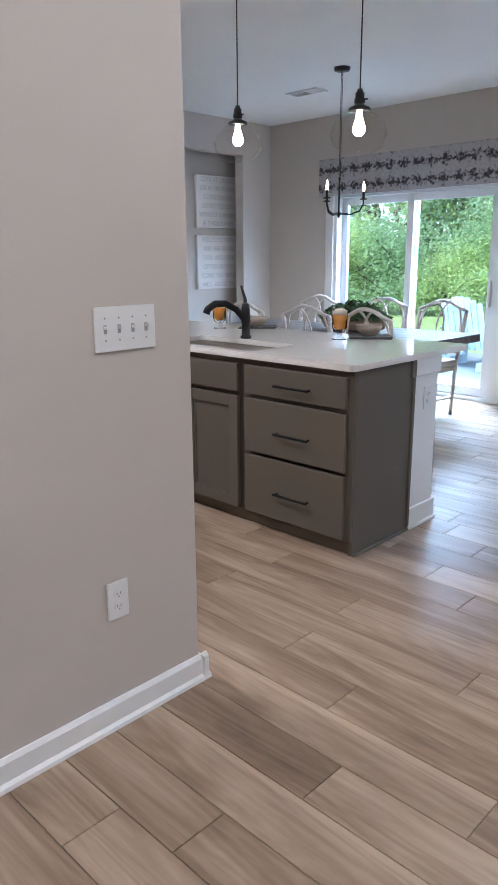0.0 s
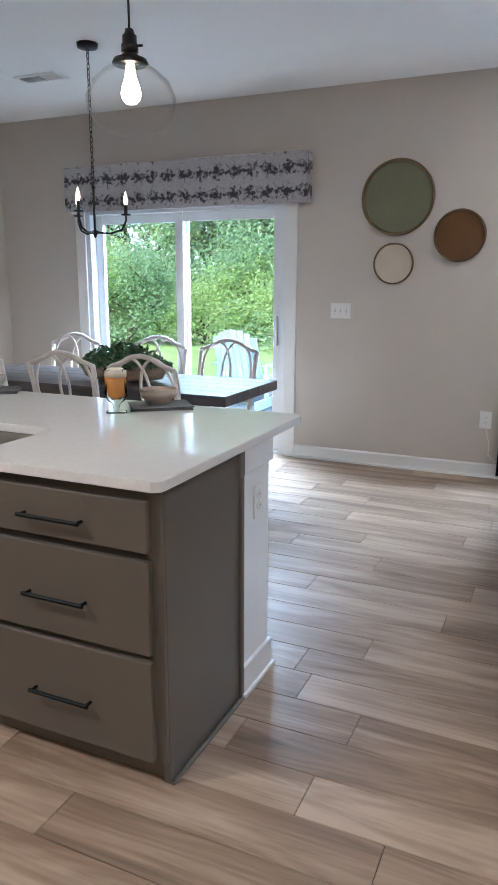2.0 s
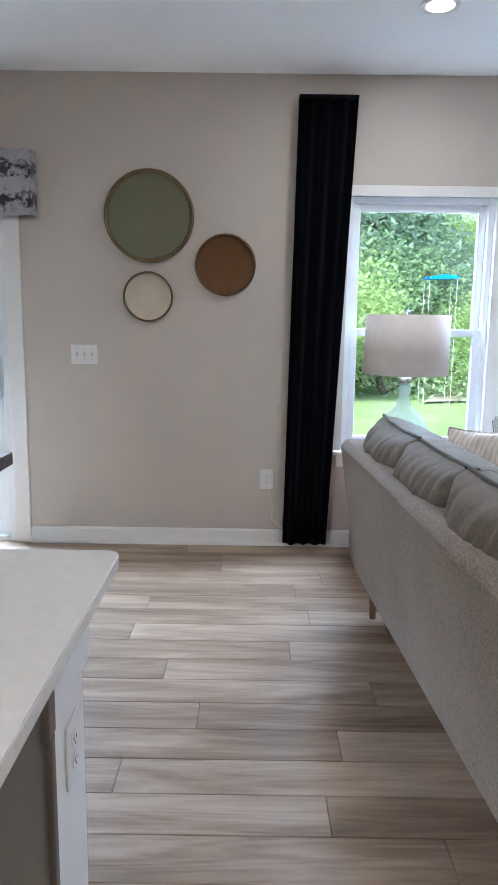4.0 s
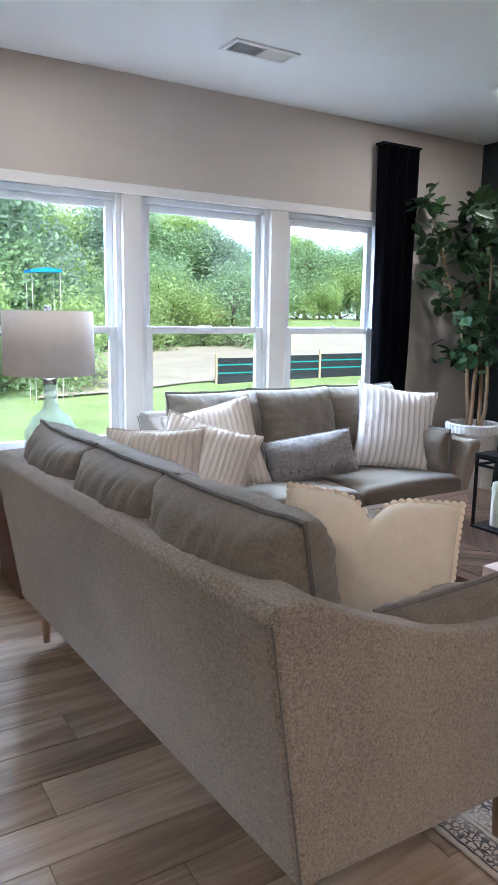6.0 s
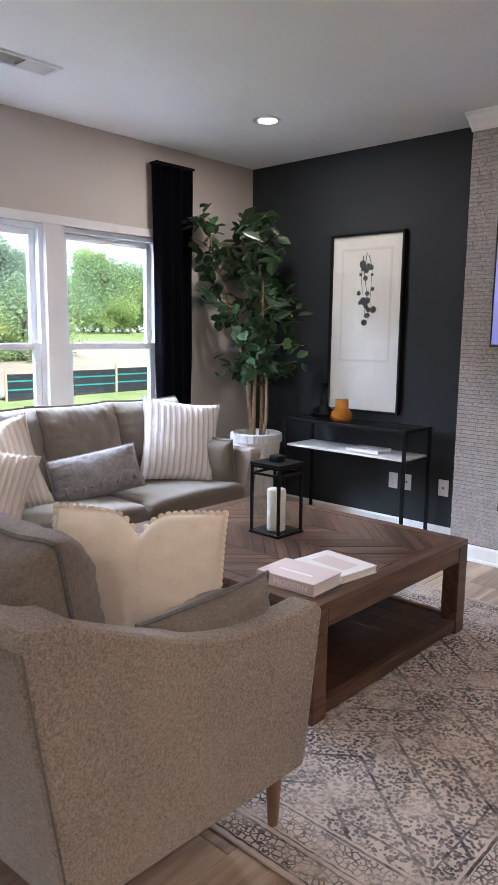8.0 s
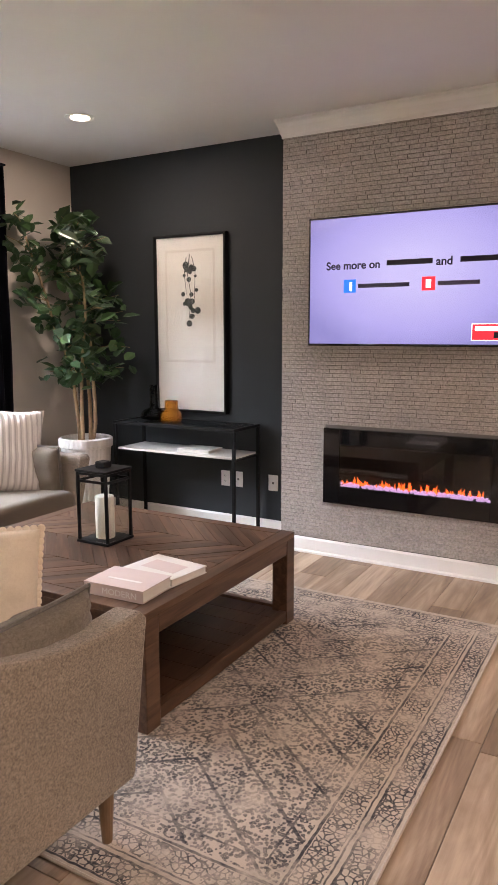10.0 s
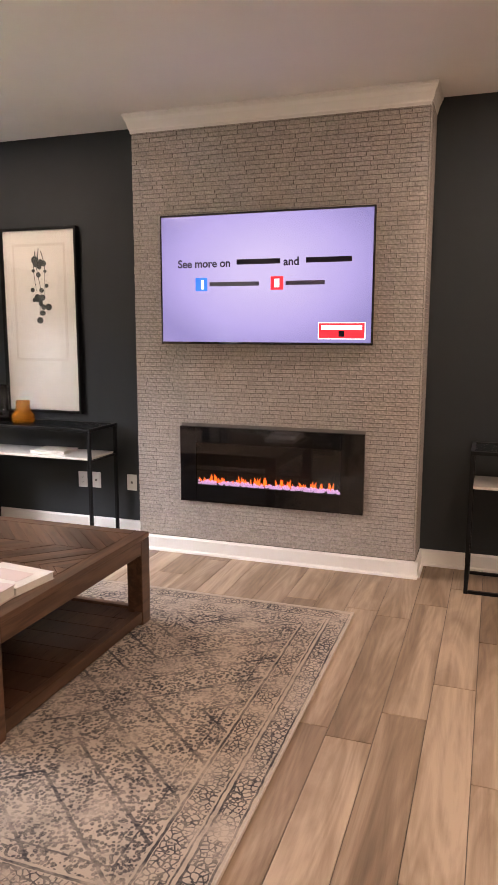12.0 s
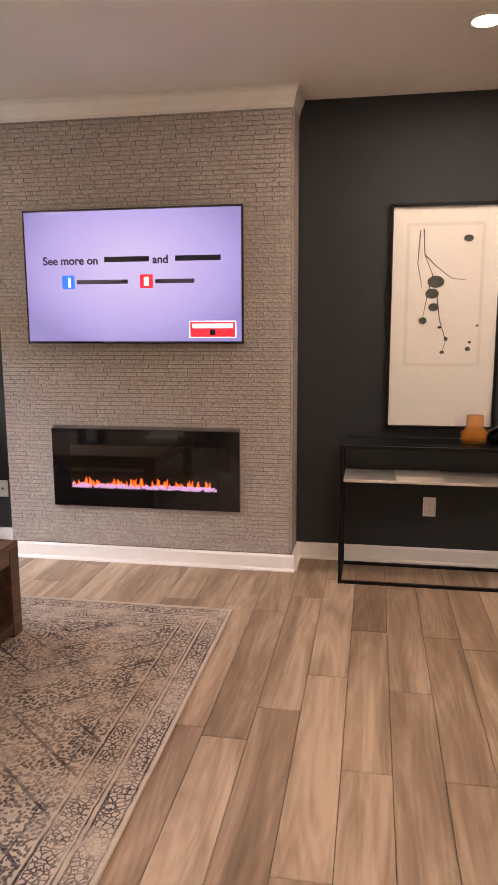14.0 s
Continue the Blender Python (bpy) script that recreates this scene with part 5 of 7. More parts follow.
def curtain(x0, x1, foot, label, seed):
    """Hangs from x0 to x1; the hem runs from foot[0] to foot[1]."""
    c = thing("curtain", (x0 + x1) / 2, -0.075, 0.03, label, "curtain", "black curtain panels")
    w, H, n, m = x1 - x0, 2.675, 46, 16
    bm = bmesh.new()
    grid = []
    for j in range(m + 1):
        f = j / m
        row = []
        for i in range(n + 1):
            u = i / n
            x = (1 - f) * (foot[0] + u * (foot[1] - foot[0])) + f * (x0 + u * w) - (x0 + x1) / 2
            y = 0.026 * math.sin(u * 3.6 * 2 * math.pi + seed) * (0.8 + 0.2 * f) + 0.018 * noise.noise(Vector((u * 5, f * 3, seed)))
            row.append(bm.verts.new((x, y, f * H)))
        grid.append(row)
    for j in range(m):
        for i in range(n):
            bm.faces.new((grid[j][i], grid[j][i + 1], grid[j + 1][i + 1], grid[j + 1][i]))
    bmesh.ops.solidify(bm, geom=bm.faces[:], thickness=0.004)
    part("panel", bm, M_CURTAIN, c, "", True)
    part("header", box(-w / 2, w / 2, -0.04, 0.05, H - 0.012, H + 0.004, 0.004), M_CURTAIN, c)
    return c


curtain(-4.285, -3.944, (-4.325, -4.05), "floor-length black velvet curtain panel beside the window", 0.4)
curtain(-1.157, -0.78, (-1.11, -0.81), "floor-length black velvet curtain panel beside the window", 2.0)

# ---- plant ----
pl = thing("potted_plant", -0.47, -0.5, 0, "tall artificial ficus tree in a white ribbed pot", "plant")
part("pot", lathe([(0.13, 0), (0.145, 0.01), (0.19, 0.62), (0.205, 0.63), (0.205, 0.69), (0.19, 0.7), (0.178, 0.69), (0.175, 0.6), (0.0, 0.6)], 72, ribs=1, depth=0.0025), M_POT, pl, "white ribbed ceramic pot", False)
part("soil", cyl(0, 0, 0.601, 0.64, 0.174), M_SOIL, pl)
rp = random.Random(5)
tips = []
for i in range(4):
    a = i * 1.7
    p = Vector((0.05 * math.cos(a), 0.05 * math.sin(a), 0.62))
    pts = [p.copy()]
    d = Vector((0.1 * math.cos(a), 0.1 * math.sin(a), 1))
    for k in range(9):
        d += Vector((rp.uniform(-0.16, 0.16), rp.uniform(-0.16, 0.16), 0))
        if p.x > 0.25:
            d.x -= 0.15
        p = p + d.normalized() * 0.19
        p.x, p.y = min(p.x, 0.33), min(p.y, 0.33)
        pts.append(p.copy())
    part("cane", tube([tuple(q) for q in pts], 0.016, 8, None, 0.006), M_CANE, pl)
    for q in pts[3:]:
        for b in range(3):
            tips.append((q, Vector((rp.uniform(-1, 0.7), rp.uniform(-1, 0.6), rp.uniform(-0.1, 0.5))) * rp.uniform(0.12, 0.36)))
bm = bmesh.new()
leaf_v, leaf_f = [], []
for q, dv in tips:
    e = q + dv
    e.x, e.y = min(e.x, 0.42), min(e.y, 0.42)
    tube([tuple(q), tuple((q + e) / 2 + Vector((0, 0, 0.02))), tuple(e)], 0.004, 5, bm, 0.002)
    for k in range(9):
        c = q + (e - q) * rp.uniform(0.3, 1.05) + Vector((rp.gauss(0, 0.045), rp.gauss(0, 0.045), rp.gauss(0, 0.045)))
        c.x, c.y = min(c.x, 0.43), min(c.y, 0.46)
        s = rp.uniform(0.04, 0.068)
        rot = Euler((rp.uniform(-0.9, 0.9), rp.uniform(-0.9, 0.9), rp.uniform(0, 6.3))).to_matrix()
        o = len(leaf_v)
        for lx, ly, lz in ((-1, 0, 0), (-0.45, 0.55, 0.12), (0.35, 0.6, 0.1), (1.1, 0, -0.15), (0.35, -0.6, 0.1), (-0.45, -0.55, 0.12), (0, 0, -0.05)):
            leaf_v.append(c + rot @ (Vector((lx, ly, lz)) * s))
        for i2 in range(6):
            leaf_f.append((o + i2, o + (i2 + 1) % 6, o + 6))
part("twigs", bm, M_CANE, pl, kind="stuff")


def leaf_mat(name, dark, light, rough=0.45, thin=0.0):
    m = bpy.data.materials.new(name)
    m.use_nodes = True
    nt = m.node_tree
    b = nt.nodes["Principled BSDF"]
    g = nt.nodes.new("ShaderNodeNewGeometry")
    r = ramp_node(nt, [(0.0, dark), (1.0, light)])
    nt.links.new(g.outputs["Random Per Island"], r.inputs[0])
    nt.links.new(r.outputs[0], b.inputs["Base Color"])
    b.inputs["Roughness"].default_value = rough
    if thin:
        tr = nt.nodes.new("ShaderNodeBsdfTranslucent")
        nt.links.new(r.outputs[0], tr.inputs[0])
        mx = nt.nodes.new("ShaderNodeMixShader")
        mx.inputs[0].default_value = thin
        nt.links.new(b.outputs[0], mx.inputs[1])
        nt.links.new(tr.outputs[0], mx.inputs[2])
        nt.links.new(mx.outputs[0], nt.nodes["Material Output"].inputs[0])
    return m


M_FICUS = leaf_mat("ficus_leaf", (0.012, 0.036, 0.013), (0.045, 0.1, 0.028))


def leaves(name, verts, faces, material, parent, kind=""):
    me = bpy.data.meshes.new(name)
    me.from_pydata([tuple(v) for v in verts], [], faces)
    me.materials.append(material)
    ob = new(name, me)
    ob.parent = parent
    return tagged(ob, kind=kind)


leaves("foliage", leaf_v, leaf_f, M_FICUS, pl, "stuff")

# ---- switches and outlets ----


def plate(name, m, w, h, kind, n, label):
    """A wall plate; local x across, z up, faces -y."""
    p = thing(name, 0, 0, 0, label, "switch" if kind == "toggle" else "outlet")
    p.matrix_world = m
    part("cover_plate", box(-w / 2, w / 2, -0.006, 0, -h / 2, h / 2, 0.0025), M_PLATE, p)
    for i in range(n):
        x = (i - (n - 1) / 2) * 0.046
        if kind == "toggle":
            part("slot", box(x - 0.005, x + 0.005, -0.0072, -0.0055, -0.012, 0.012), M_TOGGLE, p)
            bm = box(x - 0.0038, x + 0.0038, -0.02, -0.006, 0.0, 0.008, 0.001)
            part("toggle", bm, M_PLATE, p)
            for z in (-0.03, 0.03):
                part("screw", cyl(x, z, -0.0072, -0.0058, 0.0028, None, 10, None, "y"), M_STEEL, p)
        elif kind == "duplex":
            for z in (-0.02, 0.02):
                o = part("socket", cyl(x, z, -0.0085, -0.0055, 0.0165, None, 20, None, "y"), M_PLATE, p)
                bm = bmesh.new()
                for s in (-0.006, 0.006):
                    box(x + s - 0.001, x + s + 0.001, -0.0092, -0.008, z - 0.002, z + 0.006, 0, bm)
                box(x - 0.0018, x + 0.0018, -0.0092, -0.008, z - 0.01, z - 0.006, 0, bm)
                part("slots", bm, M_SLOT, o)
        else:
            part("jack", box(x - 0.008, x + 0.008, -0.0085, -0.0055, -0.008, 0.008, 0.001), M_SLOT, p)
    return p


SOUTH, EASTF, WESTF = 0, 90, -90
plate("light_switch", pose(-4.63, -5.313, 1.208, 0, 0, EASTF), 0.205, 0.122, "toggle", 4, "white four-gang toggle switch plate on the wall")
plate("wall_outlet", pose(-4.63, -5.39, 0.412, 0, 0, EASTF), 0.074, 0.12, "duplex", 1, "white duplex outlet low on the wall")
plate("light_switch", pose(-5.575, -0.001, 1.214, 0, 0, SOUTH), 0.165, 0.12, "toggle", 3, "white three-gang toggle switch plate by the patio door")
plate("wall_outlet", pose(-4.43, -0.001, 0.436, 0, 0, SOUTH), 0.085, 0.13, "duplex", 1, "white duplex outlet beside the black curtain")
plate("wall_outlet", pose(-0.001, -1.49, 0.385, 0, 0, WESTF), 0.076, 0.12, "duplex", 1, "white duplex outlet behind the console")
plate("cable_plate", pose(-0.001, -1.606, 0.388, 0, 0, WESTF), 0.076, 0.12, "jack", 1, "white cable plate behind the console")
plate("cable_plate", pose(-0.001, -1.906, 0.389, 0, 0, WESTF), 0.08, 0.12, "jack", 1, "white cable plate near the fireplace breast")
plate("wall_outlet", pose(-0.001, -4.837, 0.376, 0, 0, WESTF), 0.08, 0.125, "duplex", 1, "white duplex outlet behind the console")
plate("wall_outlet", pose(-4.8495, -3.27, 0.69, 0, 0, EASTF), 0.076, 0.12, "duplex", 1, "white duplex outlet on the island post")
cord = thing("power_cord", -4.42, -0.008, 0.1, "thin pale cord hanging below the outlet", "cord")
part("wire", tube([(0, 0, 0.27), (0.012, -0.012, 0.22), (0.03, -0.01, 0.15), (0.025, -0.012, 0.08), (0.09, -0.014, 0.02)], 0.0025, 6), M_PLATE, cord)

# ---- ceiling fittings ----
# the fourth fitting is unseen, added to go with its lamp
for cx, cy in CANS[:4]:
    c = thing("recessed_light", cx, cy, CEIL - 0.009, "round white recessed ceiling light, lit", "ceiling light", "recessed lights")
    part("trim_ring", lathe([(0.062, 0.008), (0.09, 0.008), (0.088, 0.0), (0.066, 0.002), (0.062, 0.004)], 36, caps=False), M_TRIM, c, "", True)
    part("lens", cyl(0, 0, 0.0, 0.0085, 0.06, None, 30), M_CANLIGHT, c)


def vent(x, y, w, d, label):
    v = thing("ceiling_vent", x, y, CEIL - 0.012, label, "vent", "ceiling vents")
    bm = bmesh.new()
    box(-w / 2, w / 2, -d / 2, -d / 2 + 0.025, 0, 0.0118, 0.002, bm)
    box(-w / 2, w / 2, d / 2 - 0.025, d / 2, 0, 0.0118, 0.002, bm)
    box(-w / 2, -w / 2 + 0.025, -d / 2 + 0.025, d / 2 - 0.025, 0, 0.0117, 0.002, bm)
    box(w / 2 - 0.025, w / 2, -d / 2 + 0.025, d / 2 - 0.025, 0, 0.0117, 0.002, bm)
    part("frame", bm, M_TRIM, v)
    part("backing", box(-w / 2 + 0.02, w / 2 - 0.02, -d / 2 + 0.02, d / 2 - 0.02, 0.0119, 0.0121), M_SLOT, v)
    n = 9
    for i in range(n):
        yy = -d / 2 + 0.03 + (d - 0.06) * i / (n - 1)
        for sx, lean in ((-1, 40), (1, -40)):
            s = part("slat", box(-w / 4 + 0.012, w / 4 - 0.012, -0.007, 0.007, -0.0006, 0.0006), M_TRIM, v)
            s.matrix_local = pose(sx * w / 4, yy, 0.0055, lean, 0, 0)
    return v


vent(-2.585, -0.73, 0.4, 0.175, "white ceiling air vent with slanted slats")
vent(-7.52, -1.06, 0.36, 0.17, "white ceiling air vent over the dining area")

# ---- wall plates, valance, canvases ----


def wall_dish(x, z, r, material, label):
    d = thing("wall_plate", x, -0.001, z, label, "decorative plate", "decorative plates on the wall")
    bm = lathe([(0.0, 0.006), (r * 0.9, 0.006), (r * 0.93, 0.02), (r * 0.93, 0.012), (0.0, 0.0)], 64)
    bmesh.ops.transform(bm, matrix=pose(0, 0, 0, 90, 0, 0), verts=bm.verts[:])
    part("face", bm, material, d)
    bm = lathe([(r * 0.9, 0.0), (r, 0.01), (r, 0.028), (r * 0.97, 0.034), (r * 0.935, 0.03), (r * 0.93, 0.012)], 64, caps=False)
    bmesh.ops.transform(bm, matrix=pose(0, 0, 0, 90, 0, 0), verts=bm.verts[:])
    part("rim", bm, M_BRASS, d, "thin aged brass rim", True)
    return d


wall_dish(-5.163, 2.042, 0.27, M_GREENPL, "large olive green round plate with brass rim")
wall_dish(-5.174, 1.57, 0.151, M_CREAMPL, "small cream round plate with brass rim")
wall_dish(-4.703, 1.763, 0.184, M_BROWNPL, "brown round plate with brass rim")


def valance_mat():
    m = fabric_mat("floral_valance", (0.34, 0.32, 0.33), (0.5, 0.48, 0.49), 260)
    nt = m.node_tree
    L = nt.links.new
    b = nt.nodes["Principled BSDF"]
    old = b.inputs["Base Color"].links[0].from_socket
    tc = nt.nodes.new("ShaderNodeTexCoord")
    mp = nt.nodes.new("ShaderNodeMapping")
    mp.inputs["Scale"].default_value = (1.0, 1.0, 1.0)
    L(tc.outputs["Object"], mp.inputs[0])
    n1 = node(nt, "ShaderNodeTexNoise", Scale=34.0, Detail=5, Roughness=0.6)
    L(mp.outputs[0], n1.inputs["Vector"])
    s = nt.nodes.new("ShaderNodeSeparateXYZ")
    L(tc.outputs["Object"], s.inputs[0])
    row = nt.nodes.new("ShaderNodeMath")
    row.operation = "PINGPONG"
    L(s.outputs[2], row.inputs[0])
    row.inputs[1].default_value = 0.085
    col = nt.nodes.new("ShaderNodeMath")
    col.operation = "PINGPONG"
    L(s.outputs[0], col.inputs[0])
    col.inputs[1].default_value = 0.075
    a = nt.nodes.new("ShaderNodeMath")
    a.operation = "MULTIPLY_ADD"
    L(row.outputs[0], a.inputs[0])
    a.inputs[1].default_value = 3.4
    L(n1.outputs[0], a.inputs[2])
    a2 = nt.nodes.new("ShaderNodeMath")
    a2.operation = "MULTIPLY_ADD"
    L(col.outputs[0], a2.inputs[0])
    a2.inputs[1].default_value = 1.6
    L(a.outputs[0], a2.inputs[2])
    r = node(nt, "ShaderNodeMapRange", **{"From Min": 0.7, "From Max": 0.86})
    L(a2.outputs[0], r.inputs["Value"])
    mx = nt.nodes.new("ShaderNodeMix")
    mx.data_type = "RGBA"
    L(r.outputs[0], mx.inputs["Factor"])
    L(old, mx.inputs["A"])
    mx.inputs["B"].default_value = (0.06, 0.052, 0.058, 1)
    L(mx.outputs["Result"], b.inputs["Base Color"])
    return m


va = thing("window_valance", -6.968, -0.002, 2.025, "grey upholstered valance with dark floral print over the patio door", "valance")
M_VAL = valance_mat()
part("front_board", box(-1.135, 1.135, -0.125, -0.1, 0, 0.375, 0.008), M_VAL, va)
for s in (-1, 1):
    part("return_board", box(s * 1.134, s * 1.11, -0.1, 0.0, 0.002, 0.373, 0.004), M_VAL, va)
part("top_board", box(-1.11, 1.11, -0.1, 0.0, 0.35, 0.37), M_VAL, va)


def canvas(zc, h, lines, label):
    c = thing("canvas_sign", WX - 0.296, -0.6, zc, label, "canvas", "canvases with verse")
    part("canvas_block", box(0, 0.035, -0.335, 0.335, -h / 2, h / 2, 0.004), M_MATBOARD, c)
    for i, line in enumerate(lines):
        z = h / 2 - (i + 0.72) * h / len(lines)
        letters(line, 0.075, M_GREYINK, c, pose(0.0362, 0, z, 90, 0, 90), squeeze=min(1.0, 0.6 / (0.05 * len(line))))
    return c


M_GREYINK = mat("faded_grey_ink", (0.5, 0.48, 0.46), 0.7, 0.05, 8, 0, 50)
canvas(2.005, 0.57, ["COME AT EVENING", "OR AT MORNING", "COME WHEN", "EXPECTED OR", "WITHOUT WARNING", "A THOUSAND"], "white canvas with pale grey lettered verse")
canvas(1.34, 0.6, ["WELCOMES YOU'LL", "FIND HERE BEFORE", "YOU AND THE", "OFTENER YOU", "COME THE MORE", "WE'LL ADORE YOU"], "white canvas with pale grey lettered verse")

# ---- over and on the island ----
for px, py, pz in PENDANTS:
    p = thing("pendant_light", px, py, pz, "seeded glass globe pendant with bronze socket, lit", "pendant light", "island pendants")
    part("globe", lathe([(0.042, 0.0), (0.075, -0.012), (0.115, -0.045), (0.136, -0.09), (0.134, -0.125), (0.112, -0.163), (0.078, -0.185), (0.068, -0.19), (0.066, -0.188), (0.076, -0.182), (0.109, -0.16), (0.131, -0.124), (0.133, -0.09), (0.112, -0.047), (0.073, -0.015), (0.04, -0.003)], 48, caps=False), M_SEEDED, p, "bubbled clear glass globe", True).scale = (1.02, 1.02, 1.02)
    part("cap", lathe([(0.0, 0.032), (0.022, 0.032), (0.03, 0.024), (0.05, 0.016), (0.056, 0.004), (0.052, 0.0), (0.0, 0.0)], 32), M_BRONZE, p, "", True)
    part("socket", lathe([(0.0, 0.1), (0.012, 0.1), (0.016, 0.086), (0.022, 0.082), (0.022, 0.06), (0.026, 0.056), (0.026, 0.036), (0.0, 0.033)], 24), M_BRONZE, p, "", True)
    part("key_switch", tube([(0.022, 0, 0.05), (0.045, 0, 0.05)], 0.004, 8), M_BRONZE, p)
    part("cord", cyl(0, 0, 0.1, CEIL - pz - 0.03, 0.0035, None, 8), M_BRONZE, p)
    part("canopy", lathe([(0.0, CEIL - pz - 0.03), (0.055, CEIL - pz - 0.028), (0.062, CEIL - pz - 0.001), (0.0, CEIL - pz)], 32), M_BRONZE, p, "", True)
    part("bulb", lathe([(0.0, -0.112), (0.016, -0.109), (0.028, -0.096), (0.031, -0.08), (0.026, -0.058), (0.016, -0.03), (0.013, -0.001)], 24), M_BULB, p, "glowing warm bulb", True)

fa = thing("kitchen_faucet", -5.95, -3.48, 0.9305, "oil-rubbed bronze kitchen faucet with lever handle", "faucet")
part("body", lathe([(0.032, 0), (0.034, 0.012), (0.026, 0.02), (0.025, 0.09), (0.028, 0.1), (0.026, 0.17), (0.02, 0.2), (0.0, 0.21)], 24), M_BRONZE, fa, "", True)
part("spout", tube([(0, 0, 0.1), (-0.03, -0.05, 0.17), (-0.06, -0.11, 0.205), (-0.09, -0.16, 0.205), (-0.11, -0.2, 0.175), (-0.115, -0.21, 0.15)], 0.018, 14, None, 0.022), M_BRONZE, fa, "", True)
part("lever", tube([(0, 0, 0.19), (-0.02, 0.015, 0.23), (-0.05, 0.03, 0.265), (-0.075, 0.04, 0.3)], 0.012, 10, None, 0.007), M_BRONZE, fa, "", True)


def mug(x, y, rz):
    c = thing("glass_mug", x, y, 0.9305, "clear footed glass mug of amber cider with foam", "mug", "glass mugs", "", rz)
    part("glass", lathe([(0.036, 0), (0.036, 0.005), (0.012, 0.012), (0.01, 0.028), (0.03, 0.042), (0.038, 0.06), (0.041, 0.15), (0.0385, 0.15), (0.0355, 0.062), (0.025, 0.048), (0.0, 0.046)], 32), M_CLEAR, c, "", True)
    part("drink", lathe([(0.0, 0.0465), (0.024, 0.049), (0.0352, 0.063), (0.0378, 0.122), (0.0, 0.122)], 28), M_CIDER, c, "amber cider", True)
    part("foam", lathe([(0.0, 0.1222), (0.0379, 0.1222), (0.0384, 0.145), (0.02, 0.152), (0.0, 0.153)], 28), M_FOAM, c, "pale foam", True)
    part("handle", tube([(-0.038, 0, 0.125), (-0.06, 0, 0.122), (-0.068, 0, 0.1), (-0.06, 0, 0.076), (-0.037, 0, 0.072)], 0.0055, 8), M_CLEAR, c, "", True)
    c.scale = (1.12, 1.12, 1.15)
    return c


def setting(x, y, rz):
    n = thing("folded_napkin", x, y, 0.9305, "dark woven napkin folded on the countertop", "napkin", "napkins on the island", "", rz)
    bm = bmesh.new()
    for k, s in enumerate((0.125, 0.121, 0.123)):
        b = box(-s, s, -s * 0.75, s * 0.75, 0.001 + k * 0.004, 0.0045 + k * 0.004, 0.0015)
        bmesh.ops.rotate(b, cent=(0, 0, 0), matrix=Matrix.Rotation(radians(k * 3 - 3), 3, "Z"), verts=b.verts[:])
        join(bm, b)
    part("cloth", bm, M_CLOTH, n)
    b = thing("bowl", x - 0.01, y + 0.0, 0.9305 + 0.0135, "small beige stoneware bowl on the napkin", "bowl", "stoneware bowls", "", rz)
    part("body", lathe([(0.04, 0), (0.045, 0.004), (0.072, 0.035), (0.078, 0.062), (0.074, 0.062), (0.068, 0.036), (0.04, 0.01), (0.0, 0.008)], 36), M_STONEW, b, "", True)
    part("contents", lathe([(0.0, 0.052), (0.05, 0.05), (0.0705, 0.046), (0.0, 0.04)], 24), M_STONEW, b, "", True)


mug(-5.5, -3.165, 20)
setting(-5.41, -2.985, 38)
mug(-6.5, -3.17, 20)
setting(-6.33, -2.97, 38)

# ---- dining ----
dt = thing("dining_table", -6.91, -1.3, 0, "long espresso wood dining table with thick top", "table")
DL, DW = 1.165, 0.41
nb = 5
for i in range(nb):
    y = -DW + i * 2 * DW / nb
    part("top_board", box(-DL, DL, y + 0.0008, y + 2 * DW / nb - 0.0008, 0.7, 0.765, 0.004), M_DTABLE, dt)
for s in (-1, 1):
    part("apron", box(-DL + 0.25, DL - 0.25, s * (DW - 0.06), s * (DW - 0.09), 0.61, 0.699, 0.003), M_DTABLE, dt)
    for q in (-1, 1):
        part("leg", box(q * (DL - 0.5), q * (DL - 0.6), s * (DW - 0.05), s * (DW - 0.15), 0.0, 0.699, 0.006), M_DTABLE, dt)


